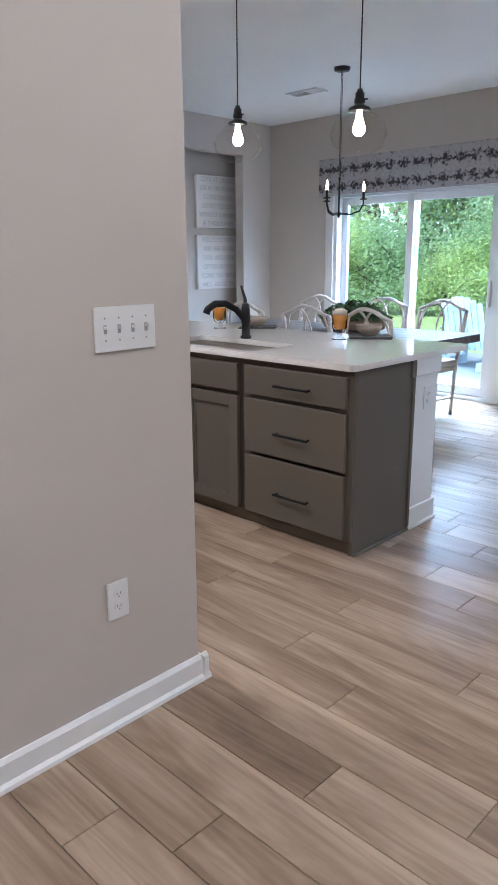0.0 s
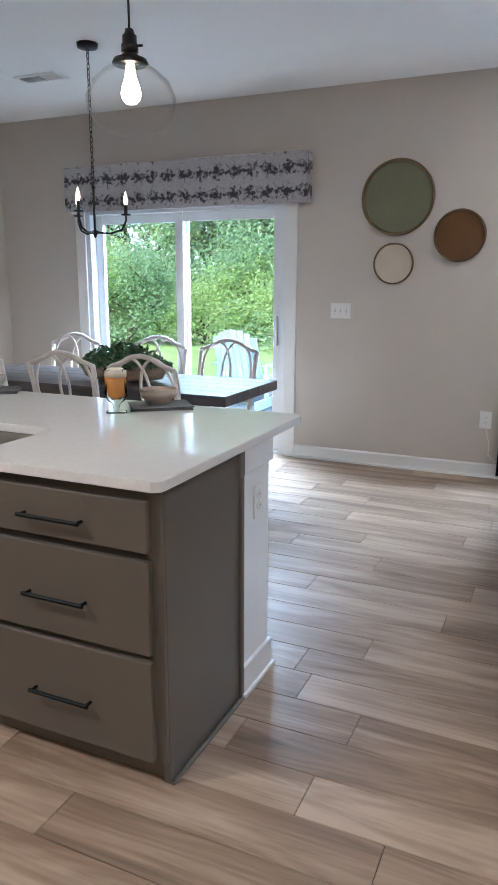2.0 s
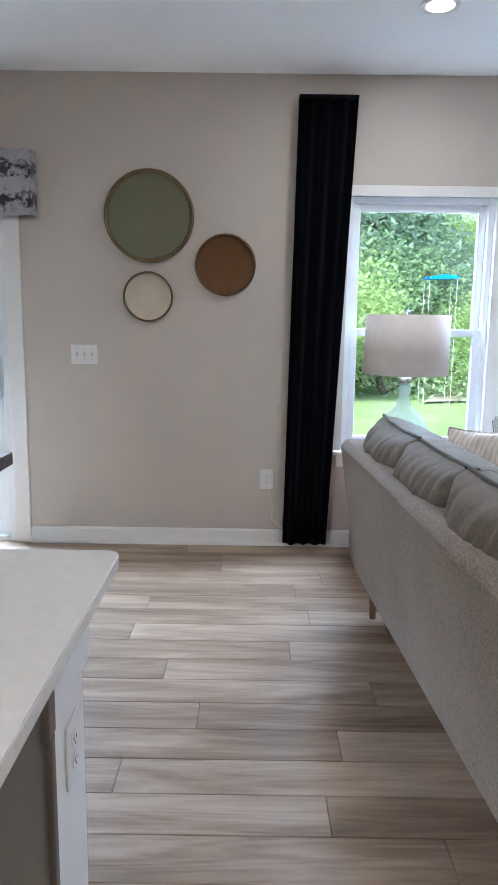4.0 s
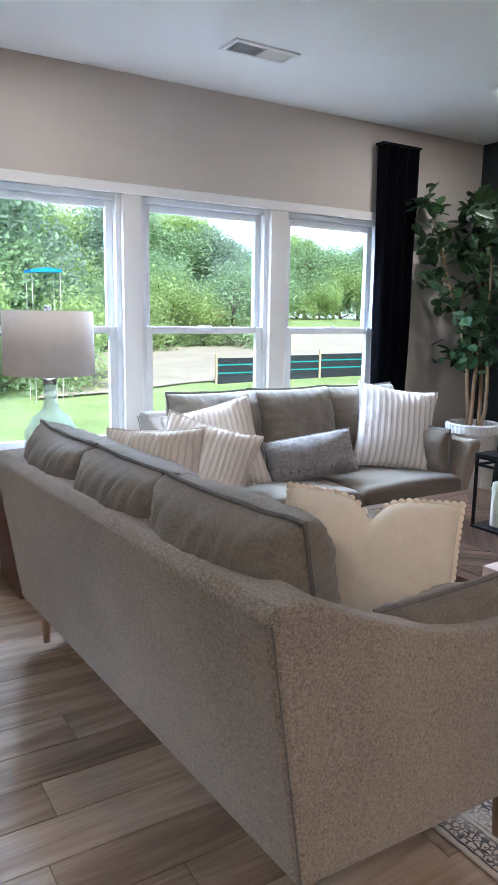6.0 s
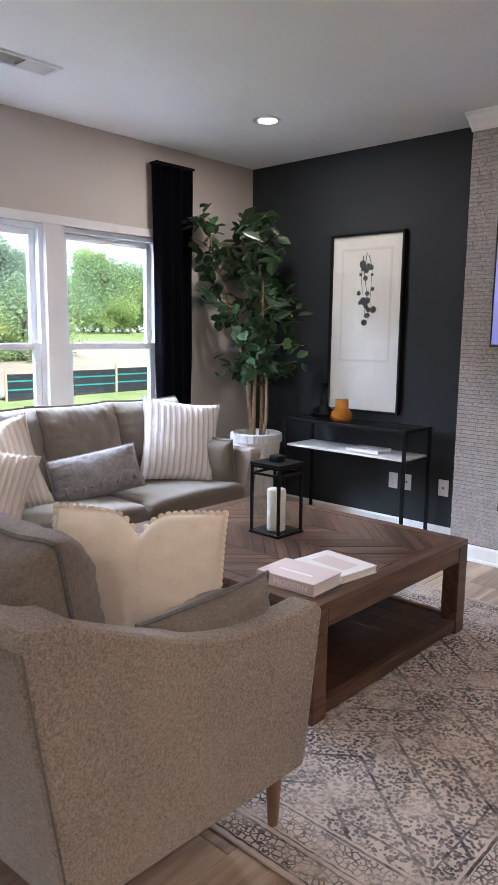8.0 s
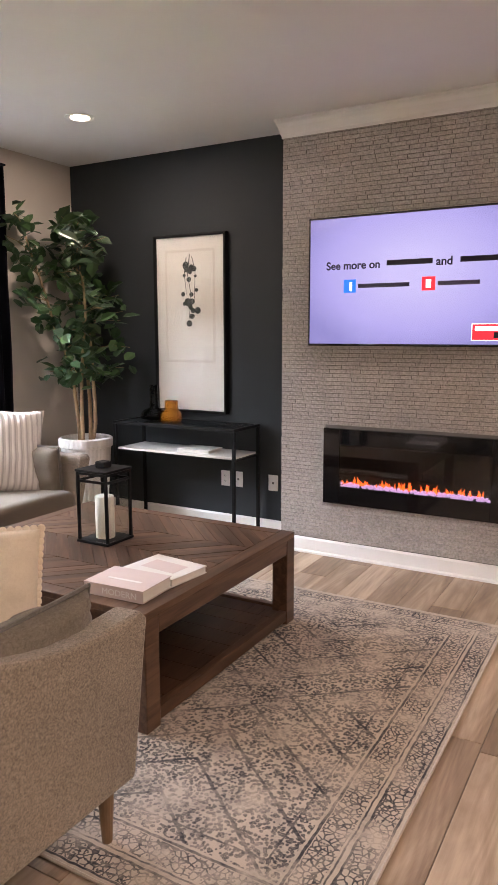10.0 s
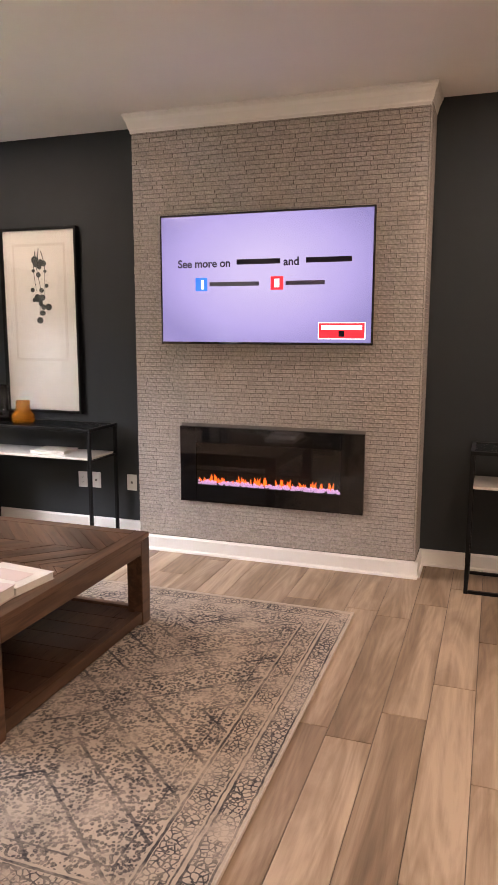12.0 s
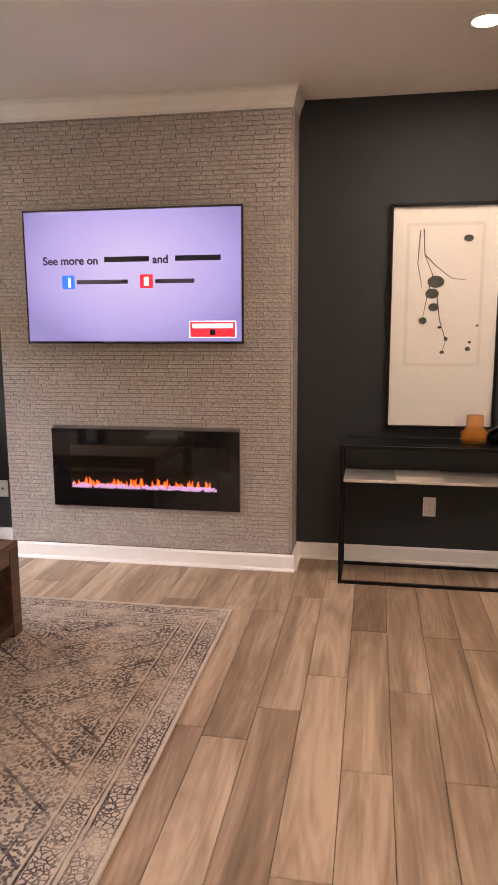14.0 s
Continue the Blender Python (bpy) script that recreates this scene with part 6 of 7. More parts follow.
def dining_chair():
    """Local: faces +y, the back at y = 0."""
    c = thing("dining_chair", 0, 0, 0, "whitewashed wooden dining chair with interlaced oval back", "chair", "chairs round the dining table")
    w, H, sh = 0.235, 1.0, 0.46
    for s in (-1, 1):
        bm = tube([(s * (w - 0.02), 0.09, 0), (s * (w - 0.015), 0.06, sh), (s * w, 0.02, 0.7), (s * (w + 0.008), -0.03, H - 0.075)], 0.017, 8)
        part("back_post", bm, M_CHAIR, c, "", True)
        part("front_leg", tube([(s * (w - 0.01), 0.45, 0), (s * (w - 0.02), 0.45, sh - 0.02)], 0.014, 8, None, 0.02), M_CHAIR, c, "", True)
        part("stretcher", tube([(s * (w - 0.02), 0.09, 0.16), (s * (w - 0.014), 0.45, 0.16)], 0.011, 8), M_CHAIR, c, "", True)
    yb = lambda z: 0.06 - 0.09 * (z - sh) / (H - sh)
    top = [(x, yb(z) - 0.005, z) for x, z in ((-w - 0.008, H - 0.08), (-w * 0.65, H - 0.05), (-w * 0.3, H - 0.01), (0, H), (w * 0.3, H - 0.01), (w * 0.65, H - 0.05), (w + 0.008, H - 0.08))]
    part("crest_rail", tube(top, 0.016, 8), M_CHAIR, c, "", True)
    part("lower_rail", tube([(-w + 0.01, yb(0.56), 0.56), (w - 0.01, yb(0.56), 0.56)], 0.013, 8), M_CHAIR, c, "", True)
    for cx in (-0.085, 0.085):
        pts = []
        for k in range(25):
            a = 2 * math.pi * k / 24
            z = 0.77 + 0.215 * math.sin(a)
            pts.append((cx + 0.125 * math.cos(a), yb(z) + (0.006 if cx > 0 else -0.006), z))
        part("oval_slat", tube(pts, 0.0095, 8), M_CHAIR, c, "", True)
    bm = box(-w, w, 0.06, 0.48, sh - 0.02, sh + 0.045, 0.02, None, 3)
    part("seat", bm, M_MATSEAT, c, "pale upholstered seat")
    part("seat_frame", box(-w + 0.01, w - 0.01, 0.07, 0.46, sh - 0.06, sh - 0.021, 0.004), M_CHAIR, c)
    return c


M_MATSEAT = fabric_mat("oatmeal_seat", (0.45, 0.4, 0.34), (0.58, 0.52, 0.45), 400)
ch = dining_chair()
ch.matrix_world = pose(-6.22, -1.84, 0, 0, 0, -5)
for x, y, rz in ((-6.81, -1.86, 2), (-7.55, -1.84, -2), (-6.28, -0.6, 176), (-6.92, -0.56, 184), (-7.72, -0.58, 180)):
    copy_thing(ch, pose(x, y, 0, 0, 0, rz))

ac = thing("host_chair", -8.2, -1.4, 0, "white moulded dining armchair at the table end", "chair", "", "", -90)
bm = bmesh.new()
rows = []
for j in range(9):
    z = 0.46 + 0.42 * j / 8
    row = []
    for i in range(21):
        a = math.pi * (0.0 + i / 20)
        cut = 0.2 * (1 - math.sin(a)) ** 1.2
        zz = 0.46 + (z - 0.46) * (1 - cut * 1.8)
        row.append(bm.verts.new((0.27 * math.cos(a), 0.24 - 0.27 * math.sin(a) - 0.05 * (zz - 0.46), zz)))
    rows.append(row)
for a_, b_ in zip(rows, rows[1:]):
    for i in range(20):
        bm.faces.new((a_[i], a_[i + 1], b_[i + 1], b_[i]))
bmesh.ops.solidify(bm, geom=bm.faces[:], thickness=0.03)
part("shell", bm, M_PLATE, ac, "", True)
part("seat", box(-0.25, 0.25, 0.0, 0.46, 0.4, 0.47, 0.025, None, 3), M_PLATE, ac)
for sx in (-0.2, 0.2):
    for sy in (0.06, 0.4):
        part("leg", cyl(sx, sy, 0, 0.4, 0.012, 0.02, 10), M_LEG, ac)

bw = thing("dough_bowl", -6.7, -1.36, 0.766, "long carved wooden dough bowl filled with greenery", "bowl", "", "", 4)
bm = lathe([(0.1, 0), (0.16, 0.02), (0.19, 0.1), (0.175, 0.1), (0.15, 0.03), (0.0, 0.02)], 36)
bmesh.ops.scale(bm, vec=(1.85, 0.75, 1.15), verts=bm.verts[:])
part("trough", bm, M_BOWLW, bw, "", True)
rb = random.Random(9)
lv, lf = [], []
for k in range(900):
    a, r = rb.uniform(0, 6.3), rb.random() ** 0.6
    c = Vector((0.36 * r * math.cos(a), 0.16 * r * math.sin(a), 0.09 + 0.15 * (1 - r * r) * rb.random() + 0.02))
    s = rb.uniform(0.02, 0.042)
    rot = Euler((rb.uniform(-1.1, 1.1), rb.uniform(-1.1, 1.1), rb.uniform(0, 6.3))).to_matrix()
    o = len(lv)
    for lx, ly, lz in ((-1, 0, 0), (0, 0.45, 0.1), (1.1, 0, -0.2), (0, -0.45, 0.1)):
        lv.append(c + rot @ (Vector((lx, ly, lz)) * s))
    lf.append((o, o + 1, o + 2, o + 3))
leaves("greenery", lv, lf, leaf_mat("mixed_greens", (0.025, 0.07, 0.02), (0.16, 0.24, 0.1)), bw, "stuff")

cl = thing("chandelier", -6.77, -1.52, 1.735, "small bronze candle chandelier on a chain, lit", "chandelier")
part("canopy", lathe([(0.0, CEIL - 1.735 - 0.03), (0.06, CEIL - 1.735 - 0.026), (0.066, CEIL - 1.735 - 0.001), (0.0, CEIL - 1.735)], 28), M_BRONZE, cl, "", True)
bm = bmesh.new()
z, k = 0.28, 0
while z < CEIL - 1.735 - 0.03:
    pts = [(0.009 * math.cos(a) * (k % 2), 0.009 * math.cos(a) * ((k + 1) % 2), z + 0.015 + 0.019 * math.sin(a)) for a in [i * math.pi / 5 for i in range(11)]]
    tube(pts, 0.0026, 5, bm)
    z += 0.03
    k += 1
part("chain", bm, M_BRONZE, cl)
part("stem", lathe([(0.0, -0.03), (0.008, -0.025), (0.012, -0.01), (0.026, 0.0), (0.026, 0.012), (0.008, 0.02), (0.007, 0.27), (0.012, 0.285), (0.0, 0.295)], 16), M_BRONZE, cl, "", True)
for k in range(3):
    a = radians(38 + 120 * k)
    ca, sa = math.cos(a), math.sin(a)
    arm = part("arm", tube([(0.01 * ca, 0.01 * sa, 0.006), (0.1 * ca, 0.1 * sa, 0.0), (0.17 * ca, 0.17 * sa, 0.025), (0.2 * ca, 0.2 * sa, 0.08), (0.2 * ca, 0.2 * sa, 0.115)], 0.007, 8), M_BRONZE, cl, "", True)
    part("cup", lathe([(0.0, 0.112), (0.03, 0.115), (0.032, 0.122), (0.012, 0.126), (0.012, 0.18), (0.0, 0.18)], 20, None, (0.2 * ca, 0.2 * sa, 0)), M_BRONZE, arm, "", True)
    part("flame_bulb", lathe([(0.0, 0.18), (0.009, 0.182), (0.014, 0.205), (0.009, 0.235), (0.0, 0.262)], 14, None, (0.2 * ca, 0.2 * sa, 0)), M_FLAME, arm, "glowing candle bulb", True)

# ---- outdoors ----


def grass_mat():
    m = bpy.data.materials.new("lawn")
    m.use_nodes = True
    nt = m.node_tree
    L = nt.links.new
    b = nt.nodes["Principled BSDF"]
    b.inputs["Roughness"].default_value = 0.9
    tc = nt.nodes.new("ShaderNodeTexCoord")
    n1 = node(nt, "ShaderNodeTexNoise", Scale=0.5, Detail=8, Roughness=0.7)
    n2 = node(nt, "ShaderNodeTexNoise", Scale=12.0, Detail=4)
    for n in (n1, n2):
        L(tc.outputs["Object"], n.inputs["Vector"])
    a = nt.nodes.new("ShaderNodeMath")
    a.operation = "MULTIPLY_ADD"
    L(n2.outputs[0], a.inputs[0])
    a.inputs[1].default_value = 0.5
    L(n1.outputs[0], a.inputs[2])
    r = ramp_node(nt, [(0.45, (0.15, 0.21, 0.05)), (0.75, (0.25, 0.31, 0.09)), (1.0, (0.36, 0.36, 0.16))])
    L(a.outputs[0], r.inputs[0])
    L(r.outputs[0], b.inputs["Base Color"])
    return m


M_LAWN = grass_mat()
M_DIRT = mat("tan_dirt", (0.38, 0.31, 0.22), 0.95, 0.2, 1.2, 0.6, 12)
M_CONC = mat("patio_concrete", (0.21, 0.215, 0.22), 0.85, 0.1, 3, 0.2, 60)
M_BARK = mat("tree_bark", (0.12, 0.09, 0.06), 0.9, 0.3, 6, 0.8, 14)
# pale low-contrast leaf tones: outdoor haze and glare put into the colour
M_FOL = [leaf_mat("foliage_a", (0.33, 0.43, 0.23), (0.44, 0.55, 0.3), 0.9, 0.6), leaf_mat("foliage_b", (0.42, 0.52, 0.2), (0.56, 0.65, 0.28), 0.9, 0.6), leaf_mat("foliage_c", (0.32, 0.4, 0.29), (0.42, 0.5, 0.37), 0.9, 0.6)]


def height(x, y):
    """The lie of the land: a lawn that rises to a bank in the north-east."""
    h = -0.25
    d = max(0.0, y - 8.0)
    e = max(0.0, min(1.0, (x + 1.5) / 12))
    h += min(d, 30) * 0.055 * e
    h += 0.25 * noise.noise(Vector((x * 0.08, y * 0.08, 0))) * min(1, d / 6)
    return h


bm = bmesh.new()
grid = []
xs = [-1500, -300, -120] + [-60 + 2.0 * i for i in range(61)] + [120, 300, 1500]
ys = [-1500, -200, -40, -10, 0.2] + [2.0 + 2.0 * i for i in range(34)] + [120, 300, 1500]
for x in xs:
    grid.append([bm.verts.new((x, y, height(x, y) if 0 < y < 100 else -0.3 if y <= 0 else 1.5)) for y in ys])
for i in range(len(xs) - 1):
    for j in range(len(ys) - 1):
        bm.faces.new((grid[i][j], grid[i + 1][j], grid[i + 1][j + 1], grid[i][j + 1]))
tagged(part("ground", bm, M_LAWN, smooth=True), "green lawn rising to a grassy bank", kind="structure")

# dirt track climbing the bank
bm = bmesh.new()
prev = None
for k in range(40):
    f = k / 39
    cx, cy = 30 - 29.5 * f + 4 * math.sin(f * 3), 29 - 14.5 * f
    wd = 7.2 - 2.0 * f
    nx, ny = 0.42, -0.9
    pair = []
    for s in (-1, -0.33, 0.33, 1):
        w = wd * (s + 0.12 * noise.noise(Vector((k * 0.4, s, 3))))
        x, y = cx + nx * w, cy - ny * w
        pair.append(bm.verts.new((x, y, height(x, y) + 0.05)))
    if prev:
        for a_, b_, c_, d_ in zip(prev, prev[1:], pair[1:], pair):
            bm.faces.new((a_, b_, c_, d_))
    prev = pair
tagged(part("dirt_track", bm, M_DIRT, smooth=True), "pale tan dirt track climbing the bank", kind="structure")
bm = box(-9.2, -4.9, 0.17, 4.2, -0.3, -0.12, 0.01)
tagged(part("pavement_patio", bm, M_CONC), "pale concrete patio slab", kind="structure")

fe = thing("silt_fence", 6.6, 10.8, height(6.6, 10.8) - 0.05, "black fabric silt fence with green stripes on wooden stakes", "fence")
M_SILT = mat("black_silt_cloth", (0.012, 0.014, 0.015), 0.8, 0.3, 6, 0.2, 60)
M_TEAL = mat("teal_stripe", (0.02, 0.2, 0.17), 0.7, 0.1, 8, 0.1, 60)
M_STAKE = mat("pine_stake", (0.45, 0.33, 0.2), 0.8, 0.15, 8, 0.2, 60)
for i in range(5):
    x0 = -3.1 + i * 1.55
    z0 = height(6.6 + x0, 10.8) - height(6.6, 10.8)
    part("stake", box(x0 - 0.025, x0 + 0.025, -0.03, 0.02, z0, z0 + 0.78, 0.004), M_STAKE, fe)
    if i < 4:
        part("cloth", box(x0 + 0.026, x0 + 1.52, -0.004, 0.004, z0, z0 + 0.68), M_SILT, fe)
        for dz in (0.3, 0.5):
            part("stripe", box(x0 + 0.026, x0 + 1.52, -0.007, -0.0045, z0 + dz, z0 + dz + 0.035), M_TEAL, fe)


def tree(name, h, spread, seed, folm, label, category, base=0.25, n=2600, leaf=0.16):
    t = thing(name, 0, 0, 0, label, category, "woodland trees")
    r = random.Random(seed)
    bend = [Vector((r.uniform(-0.2, 0.2) * k, r.uniform(-0.2, 0.2) * k, h * 0.78 * k / 5)) for k in range(6)]
    bm = tube([tuple(p) for p in bend], h * 0.024, 8, None, h * 0.006)
    limbs = []
    for k in range(11):
        f = r.uniform(base, 0.95)
        i = min(4, int(f * 5))
        p = bend[i].lerp(bend[i + 1], f * 5 - i)
        a = r.uniform(0, 6.3)
        ln = spread * (1.05 - 0.6 * f) * r.uniform(0.6, 1.1)
        q = p + Vector((math.cos(a) * ln, math.sin(a) * ln, ln * r.uniform(0.2, 0.7)))
        tube([tuple(p), tuple((p + q) / 2 + Vector((0, 0, 0.1 * ln))), tuple(q)], h * 0.009, 6, bm, h * 0.003)
        limbs.append((p, q))
    part("trunk", bm, M_BARK, t)
    v, f = [], []
    clumps = []
    for p, q in limbs:
        for k in range(5):
            clumps.append((p.lerp(q, r.uniform(0.35, 1.1)) + Vector((r.gauss(0, 0.2), r.gauss(0, 0.2), r.gauss(0, 0.2))) * spread * 0.5, spread * r.uniform(0.3, 0.55)))
    top = bend[-1]
    for k in range(7):
        clumps.append((top + Vector((r.gauss(0, 0.3), r.gauss(0, 0.3), r.uniform(-0.3, 0.5))) * spread * 0.7, spread * r.uniform(0.3, 0.5)))
    for k in range(n):
        c, cr = clumps[r.randrange(len(clumps))]
        d = Vector((r.gauss(0, 1), r.gauss(0, 1), r.gauss(0, 0.8))).normalized() * cr * r.random() ** 0.4
        rot = Euler((r.uniform(-1, 1), r.uniform(-1, 1), r.uniform(0, 6.3))).to_matrix()
        s = leaf * r.uniform(0.6, 1.3)
        o = len(v)
        for lx, ly in ((-1, 0), (-0.1, 0.55), (1, 0.1), (0.1, -0.55)):
            v.append(c + d + rot @ (Vector((lx, ly, 0.15 * lx * lx)) * s))
        f.append((o, o + 1, o + 2, o + 3))
    leaves("crown", v, f, folm, t)
    return t


rt = random.Random(21)
kinds = [tree("tree", 6.5, 2.2, 1, M_FOL[0], "leafy green deciduous tree at the wood's edge", "tree", 0.15, 14000, 0.095),
         tree("tree", 7.5, 2.5, 2, M_FOL[1], "bright green young tree at the wood's edge", "tree", 0.12, 14000, 0.095),
         tree("tree", 8.5, 2.6, 3, M_FOL[2], "darker green tree in the wood", "tree", 0.12, 14000, 0.095),
         tree("shrub", 2.4, 1.6, 4, M_FOL[1], "dense bright green shrub at the lawn's edge", "shrub", 0.02, 9000, 0.06),
         tree("shrub", 3.2, 1.9, 5, M_FOL[0], "dense green shrub at the lawn's edge", "shrub", 0.02, 9000, 0.065)]
used = set()


def plant_at(k, x, y, s):
    m = pose(x, y, height(x, y) - 0.05, 0, 0, rt.uniform(0, 360))
    if k in used:
        ob = copy_thing(kinds[k], m)
    else:
        used.add(k)
        ob = kinds[k]
        ob.matrix_world = m
    ob.scale = (s, s, s * rt.uniform(0.9, 1.1))


# a thicket close behind the patio
for i in range(15):
    plant_at(3 + i % 2, -19 + i * 1.35 + rt.uniform(-0.4, 0.4), 11.5 + rt.uniform(-1, 1.6), rt.uniform(0.8, 1.25))
for i in range(13):
    plant_at(i % 3, -24 + i * 2.0 + rt.uniform(-0.6, 0.6), 16 + rt.uniform(-1.5, 2), rt.uniform(0.85, 1.15))
# behind the lawn
for i in range(13):
    plant_at(3 + i % 2, -4.5 + i * 1.25 + rt.uniform(-0.4, 0.4), 19.5 + rt.uniform(-1, 1.5), rt.uniform(0.7, 1.1))
for i in range(9):
    plant_at(i % 3, -4.0 + i * 1.9 + rt.uniform(-0.6, 0.6), 24.5 + rt.uniform(-1.5, 1.5), rt.uniform(0.62, 0.84))
# the bank's far treeline
for i in range(28):
    plant_at(i % 3, 13 + i * 1.7 + rt.uniform(-0.8, 0.8), 46 - i * 0.65 + rt.uniform(-2, 2), rt.uniform(0.9, 1.15) * (1.0 - 0.022 * i))
for i in range(26):
    plant_at(3 + i % 2, 13 + i * 1.75 + rt.uniform(-0.6, 0.6), 43 - i * 0.6 + rt.uniform(-1, 1), rt.uniform(1.3, 1.8))
for i in range(14):
    plant_at(3 + i % 2, 14 + i * 3.2 + rt.uniform(-1, 1), 40 - i * 0.8 + rt.uniform(-1, 1), rt.uniform(0.9, 1.3))


cp = thing("garden_canopy", -0.8, 10.0, height(-0.8, 10.0), "bright blue canopy on thin poles among shrubs", "canopy")
part("roof", prism([(-0.3, 2.5), (0.3, 2.52), (0.3, 2.57), (0.0, 2.6), (-0.3, 2.55)], -0.25, 0.25, "y"), mat("blue_tarp", (0.02, 0.2, 0.6), 0.5, 0.1, 8, 0.1, 60), cp)
for sx in (-0.27, 0.27):
    for sy in (-0.22, 0.22):
        part("pole", cyl(sx, sy, 0, 2.51, 0.006, None, 8), M_CHAIR, cp)


# glowing backdrop behind the trees, the bright haze put into its colour
M_HAZEGLOW = glow_mat("pale_haze_glow", (0.86, 0.93, 1.0), 0.55)
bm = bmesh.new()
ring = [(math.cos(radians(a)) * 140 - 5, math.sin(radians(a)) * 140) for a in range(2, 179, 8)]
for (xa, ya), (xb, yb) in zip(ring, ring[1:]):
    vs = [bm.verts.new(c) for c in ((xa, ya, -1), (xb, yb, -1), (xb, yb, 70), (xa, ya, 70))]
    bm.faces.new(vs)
tagged(part("backdrop", bm, M_HAZEGLOW), "glowing backdrop painted as pale hazy white sky in the distance", kind="structure")


def adirondack(x, y, rz, label):
    c = thing("adirondack_chair", x, y, -0.12, label, "patio chair", "patio chairs", "", rz)
    for i in range(7):
        u = (i - 3) * 0.085
        hgt = 0.78 - 0.1 * (abs(i - 3) / 3) ** 2
        s = part("back_slat", box(-0.038, 0.038, -0.011, 0.011, 0, hgt, 0.006), M_BLUEP, c)
        s.matrix_local = pose(u, -0.05, 0.27, 22, 0, 0)
    for i in range(6):
        part("seat_slat", box(-0.28, 0.28, 0.0 + i * 0.085, 0.075 + i * 0.085, 0.27 + i * 0.016, 0.29 + i * 0.016, 0.004), M_BLUEP, c)
    for s in (-1, 1):
        part("armrest", box(s * 0.28, s * 0.41, -0.1, 0.6, 0.54, 0.562, 0.006), M_BLUEP, c)
        part("front_leg", box(s * 0.31, s * 0.345, 0.48, 0.58, 0, 0.539, 0.004), M_BLUEP, c)
        part("back_leg", box(s * 0.285, s * 0.309, -0.35, 0.5, 0.02, 0.14, 0.004), M_BLUEP, c)
        part("back_post", box(s * 0.31, s * 0.345, -0.1, -0.04, 0.12, 0.539, 0.004), M_BLUEP, c)
    return c


M_BLUEP = mat("pale_blue_plastic", (0.42, 0.5, 0.6), 0.5, 0.05, 8, 0.05, 80)
adirondack(-7.6, 2.6, 0, "pale blue slatted patio chair on the slab")
adirondack(-6.2, 2.9, 0, "pale blue slatted patio chair on the slab")

# ---- fireplace bricks and floor planks ----


def brick_mat(name, island):
    m = mat(name, (0.39, 0.355, 0.325), 0.42, 0.34, 70, 1.0, 75)
    nt = m.node_tree
    b = nt.nodes["Principled BSDF"]
    old = b.inputs["Base Color"].links[0].from_socket
    if island:
        rnd = nt.nodes.new("ShaderNodeNewGeometry").outputs["Random Per Island"]
    else:
        rnd = nt.nodes.new("ShaderNodeObjectInfo").outputs["Random"]
    mr = node(nt, "ShaderNodeMapRange", **{"To Min": 0.94, "To Max": 1.06})
    nt.links.new(rnd, mr.inputs["Value"])
    mx = nt.nodes.new("ShaderNodeMix")
    mx.data_type, mx.blend_type = "RGBA", "MULTIPLY"
    mx.inputs["Factor"].default_value = 1
    nt.links.new(old, mx.inputs["A"])
    nt.links.new(mr.outputs[0], mx.inputs["B"])
    nt.links.new(mx.outputs["Result"], b.inputs["Base Color"])
    return m


M_BRICK, M_BRICKS = brick_mat("grey_brick", False), brick_mat("grey_brick_field", True)
chim = bpy.data.objects["chimney_breast"]
BH, BL, GAP = 0.0262, 0.118, 0.0022
rk = random.Random(3)
bverts, bfaces = [], []
LENS = [0.07, 0.095, 0.12]
brick_meshes = {}


def brick_mesh(ln, h):
    key = (round(ln, 3), round(h, 4))
    if key not in brick_meshes:
        bm = box(-0.011, 0.0, -ln / 2, ln / 2, -h / 2, h / 2, 0.002, None, 1)
        me = bpy.data.meshes.new("brick")
        bm.to_mesh(me)
        bm.free()
        me.materials.append(M_BRICK)
        brick_meshes[key] = me
    return brick_meshes[key]


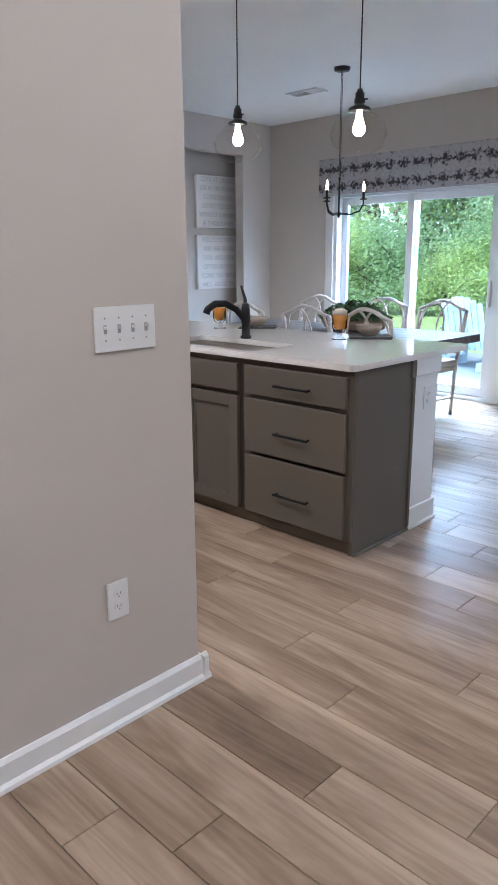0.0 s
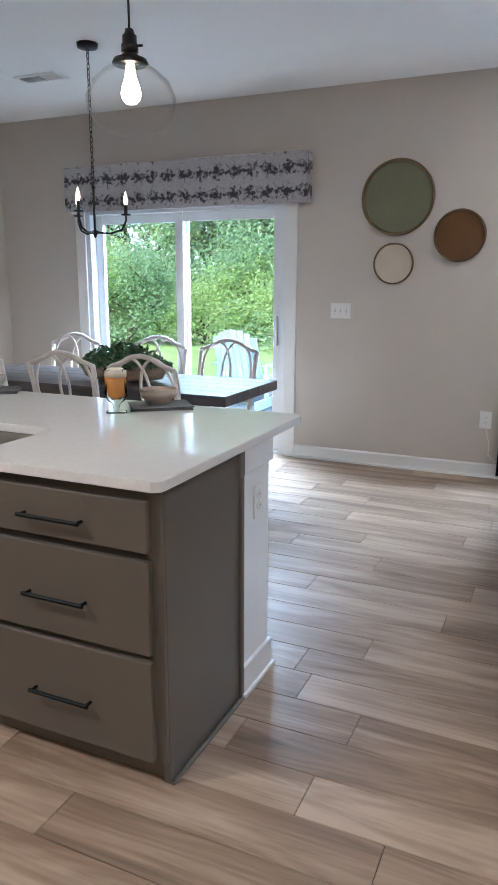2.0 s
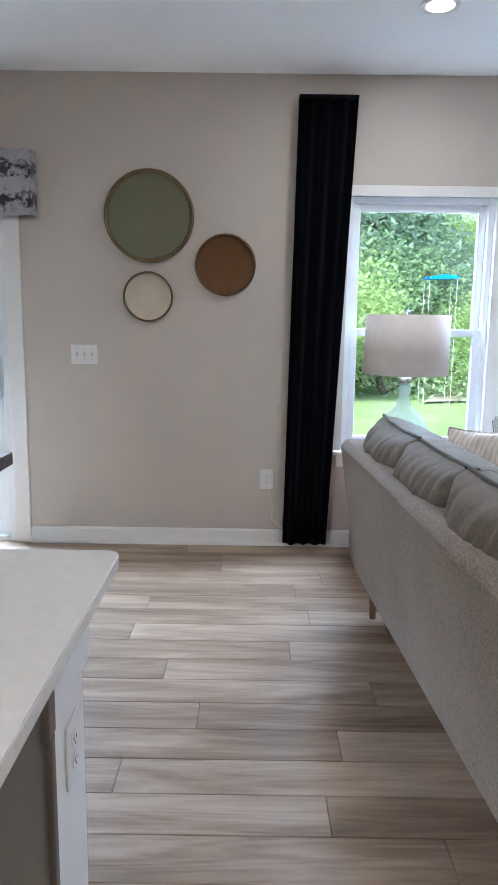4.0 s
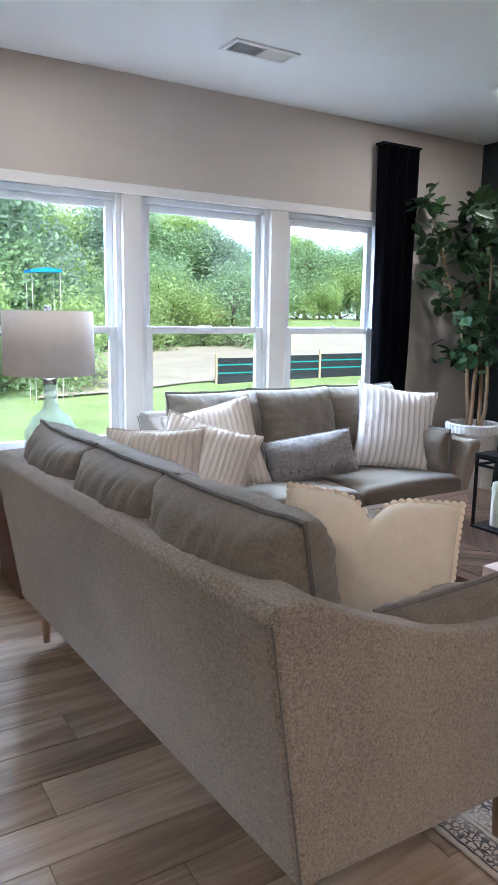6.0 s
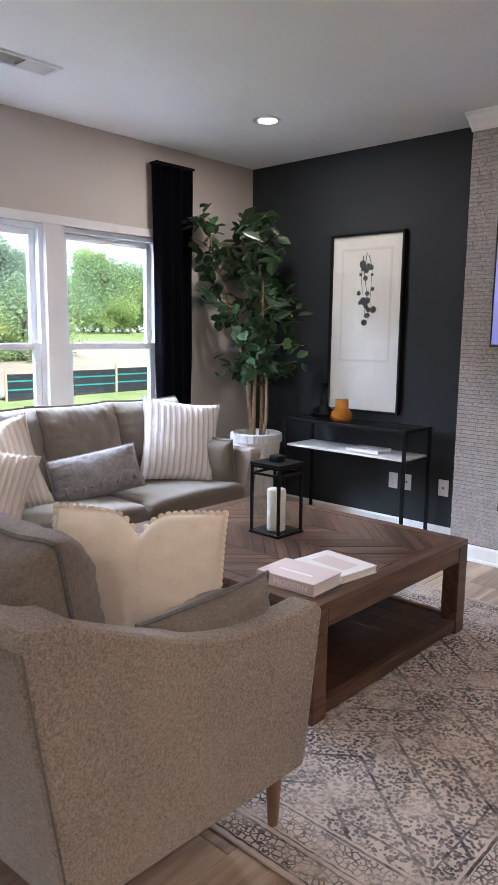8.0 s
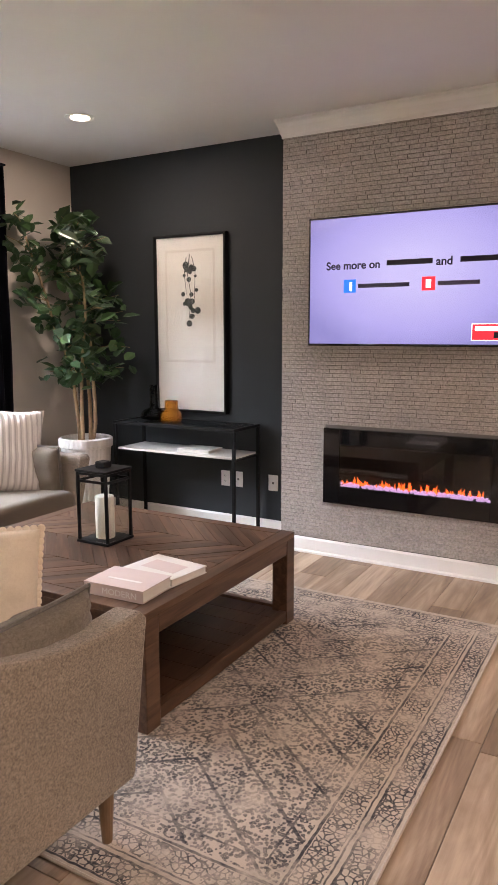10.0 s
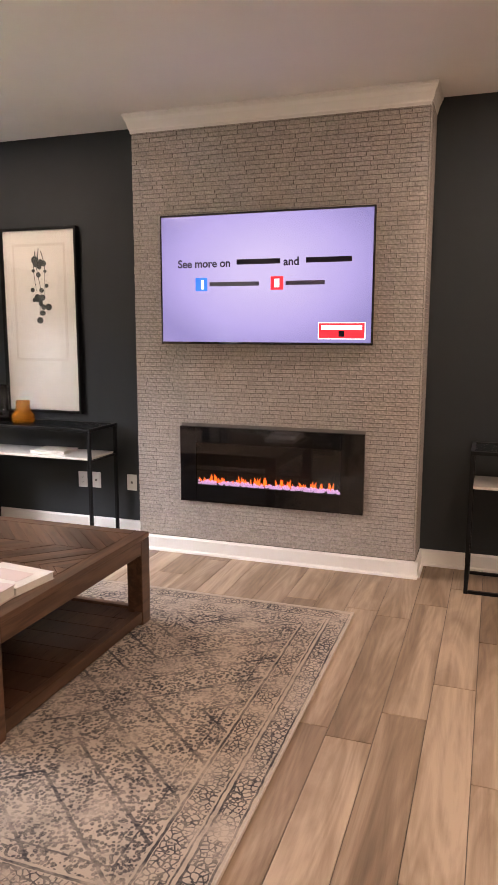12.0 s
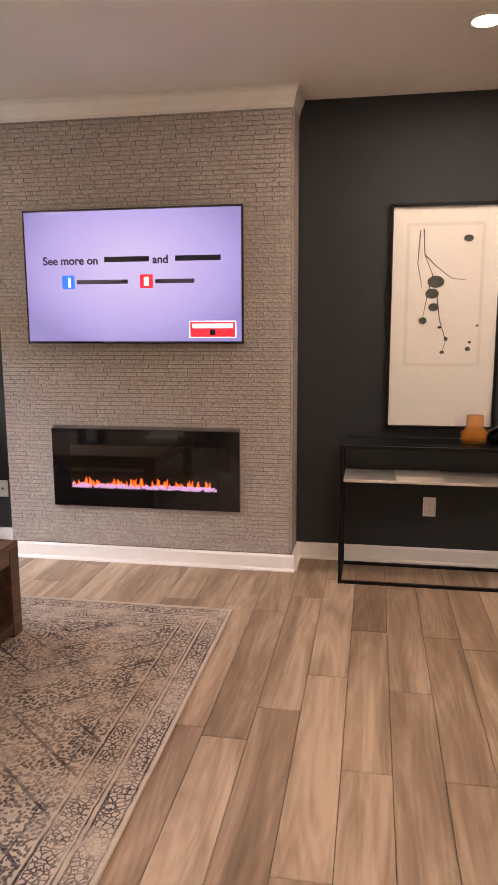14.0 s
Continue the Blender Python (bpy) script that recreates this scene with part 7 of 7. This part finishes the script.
singles = 0
row = 0
z = 0.108
while z < CEIL - 0.1:
    y = CY0 + 0.001
    first = True
    while y < CY1 - 0.004:
        ln = rk.choice(LENS) if not first else rk.choice((0.04, 0.07, 0.1))
        first = False
        if CY1 - y - ln < 0.025:
            ln = CY1 - y
        if 0.36 < z + BH / 2 < 0.886:
            for stop in (-3.052 - FW, -3.052 + FW):
                if y < stop - 1e-6 < y + ln + 0.02:
                    ln = stop - y
        mid = y + ln / 2
        inside_fp = -3.052 - FW - 0.0 < mid < -3.052 + FW and 0.36 < z + BH / 2 < 0.886
        if not inside_fp and ln > 0.012:
            proud = rk.uniform(-0.0025, 0.0025)
            l2, h2 = ln - 0.0009, BH - GAP
            if singles < 300 and ln in LENS and z > 0.9 and abs(mid + 3.0) > 0.55:
                ob = new("brick", brick_mesh(l2, h2))
                ob.parent = chim
                ob.matrix_local = pose(CHX + proud, mid, z + BH / 2)
                singles += 1
            else:
                o = len(bverts)
                x0, x1 = CHX + 0.002, CHX - 0.011 + proud
                c = 0.002
                for dx, e in ((x0, 0), (x1 + c, 0), (x1, c)):
                    for sy, sz in ((-1, -1), (1, -1), (1, 1), (-1, 1)):
                        bverts.append((dx, mid + sy * (l2 / 2 - e), z + BH / 2 + sz * (h2 / 2 - e)))
                for a_ in (0, 4):
                    for k in range(4):
                        bfaces.append((o + a_ + k, o + a_ + (k + 1) % 4, o + a_ + 4 + (k + 1) % 4, o + a_ + 4 + k))
                bfaces.append((o + 8, o + 9, o + 10, o + 11))
        y += ln
    # bricks round the south return
    x = CHX + 0.0
    while x < -0.004:
        ln = min(rk.choice(LENS), -x)
        if ln > 0.012:
            o = len(bverts)
            l2, h2 = ln - 0.0009, BH - GAP
            mid = x + ln / 2
            y0, y1 = CY0 - 0.002 + 0.004, CY0 - 0.011
            for dy, e in ((y0, 0), (y1 + 0.002, 0), (y1, 0.002)):
                for sx, sz in ((-1, -1), (1, -1), (1, 1), (-1, 1)):
                    bverts.append((mid + sx * (l2 / 2 - e), dy, z + BH / 2 + sz * (h2 / 2 - e)))
            for a_ in (0, 4):
                for k in range(4):
                    bfaces.append((o + a_ + k, o + a_ + (k + 1) % 4, o + a_ + 4 + (k + 1) % 4, o + a_ + 4 + k))
            bfaces.append((o + 8, o + 9, o + 10, o + 11))
        x += ln
    z += BH
    row += 1
leaves("brickwork", bverts, bfaces, M_BRICKS, chim, "stuff")

# planks run east-west; some end joints are fixed by the room
PW, PL = 0.1757, 1.2
JOINTS = {2: [-4.238], 3: [-5.08], 4: [-4.35], 5: [-4.88], 6: [-4.04], 7: [-4.717], 8: [-4.215], 9: [-4.95], 10: [-4.289], 13: [-4.745],
          15: [-4.432], 17: [-4.476], 18: [-4.222, -2.13], 19: [-3.88, -1.9], 20: [-4.565, -2.771, -1.597], 21: [-3.94, -2.255, -1.1],
          22: [-4.54, -1.683], 23: [-4.203, -2.263, -1.126], 25: [-4.01], 28: [-4.337]}
rq = random.Random(12)
pmesh = {}
pv, pf = [], []


def plank_mesh(ln, wd):
    key = (round(ln, 3), round(wd, 3))
    if key not in pmesh:
        bm = box(-ln / 2, ln / 2, -wd / 2, wd / 2, -0.0055, 0.0, 0.0016, None, 1)
        me = bpy.data.meshes.new("plank")
        bm.to_mesh(me)
        bm.free()
        me.materials.append(M_PLANK)
        pmesh[key] = me
    return pmesh[key]


count = 0
for k in range(-4, 43):
    ytop = -0.6986 - PW * k
    ybot = max(ytop - PW, SY)
    ytop = min(ytop, 0.0)
    if ytop - ybot < 0.01:
        continue
    known = JOINTS.get(k) or [-4.3 + rq.uniform(0, PL)]
    west = WX if ybot < -4.0 else WX - 0.3
    ends = list(known)
    for p, q in zip(known, known[1:]):
        if q - p > 1.5:
            ends.append((p + q) / 2)
    while min(ends) > west:
        ends.append(min(ends) - PL)
    while max(ends) < 0:
        ends.append(max(ends) + PL)
    ends.sort()
    for x, x2 in zip(ends, ends[1:]):
        a, b = max(x, west), min(x2, 0.0)
        if b - a > 0.02:
            ln, wd = b - a - 0.0024, ytop - ybot - 0.0024
            near = a > -8.5 and ybot > -7.2
            if near and count < 300:
                ob = new("plank", plank_mesh(ln, wd))
                ob.parent = floor
                ob.matrix_local = pose((a + b) / 2, (ytop + ybot) / 2, 0)
                count += 1
            else:
                o = len(pv)
                cx, cy = (a + b) / 2, (ytop + ybot) / 2
                for zz, e in ((-0.0055, 0), (-0.0012, 0), (0, 0.0012)):
                    for sx, sy in ((-1, -1), (1, -1), (1, 1), (-1, 1)):
                        pv.append((cx + sx * (ln / 2 - e), cy + sy * (wd / 2 - e), zz))
                for a_ in (0, 4):
                    for q in range(4):
                        pf.append((o + a_ + q, o + a_ + (q + 1) % 4, o + a_ + 4 + (q + 1) % 4, o + a_ + 4 + q))
                pf.append((o + 8, o + 9, o + 10, o + 11))
leaves("planks", pv, pf, M_PLANKS, floor, "stuff")
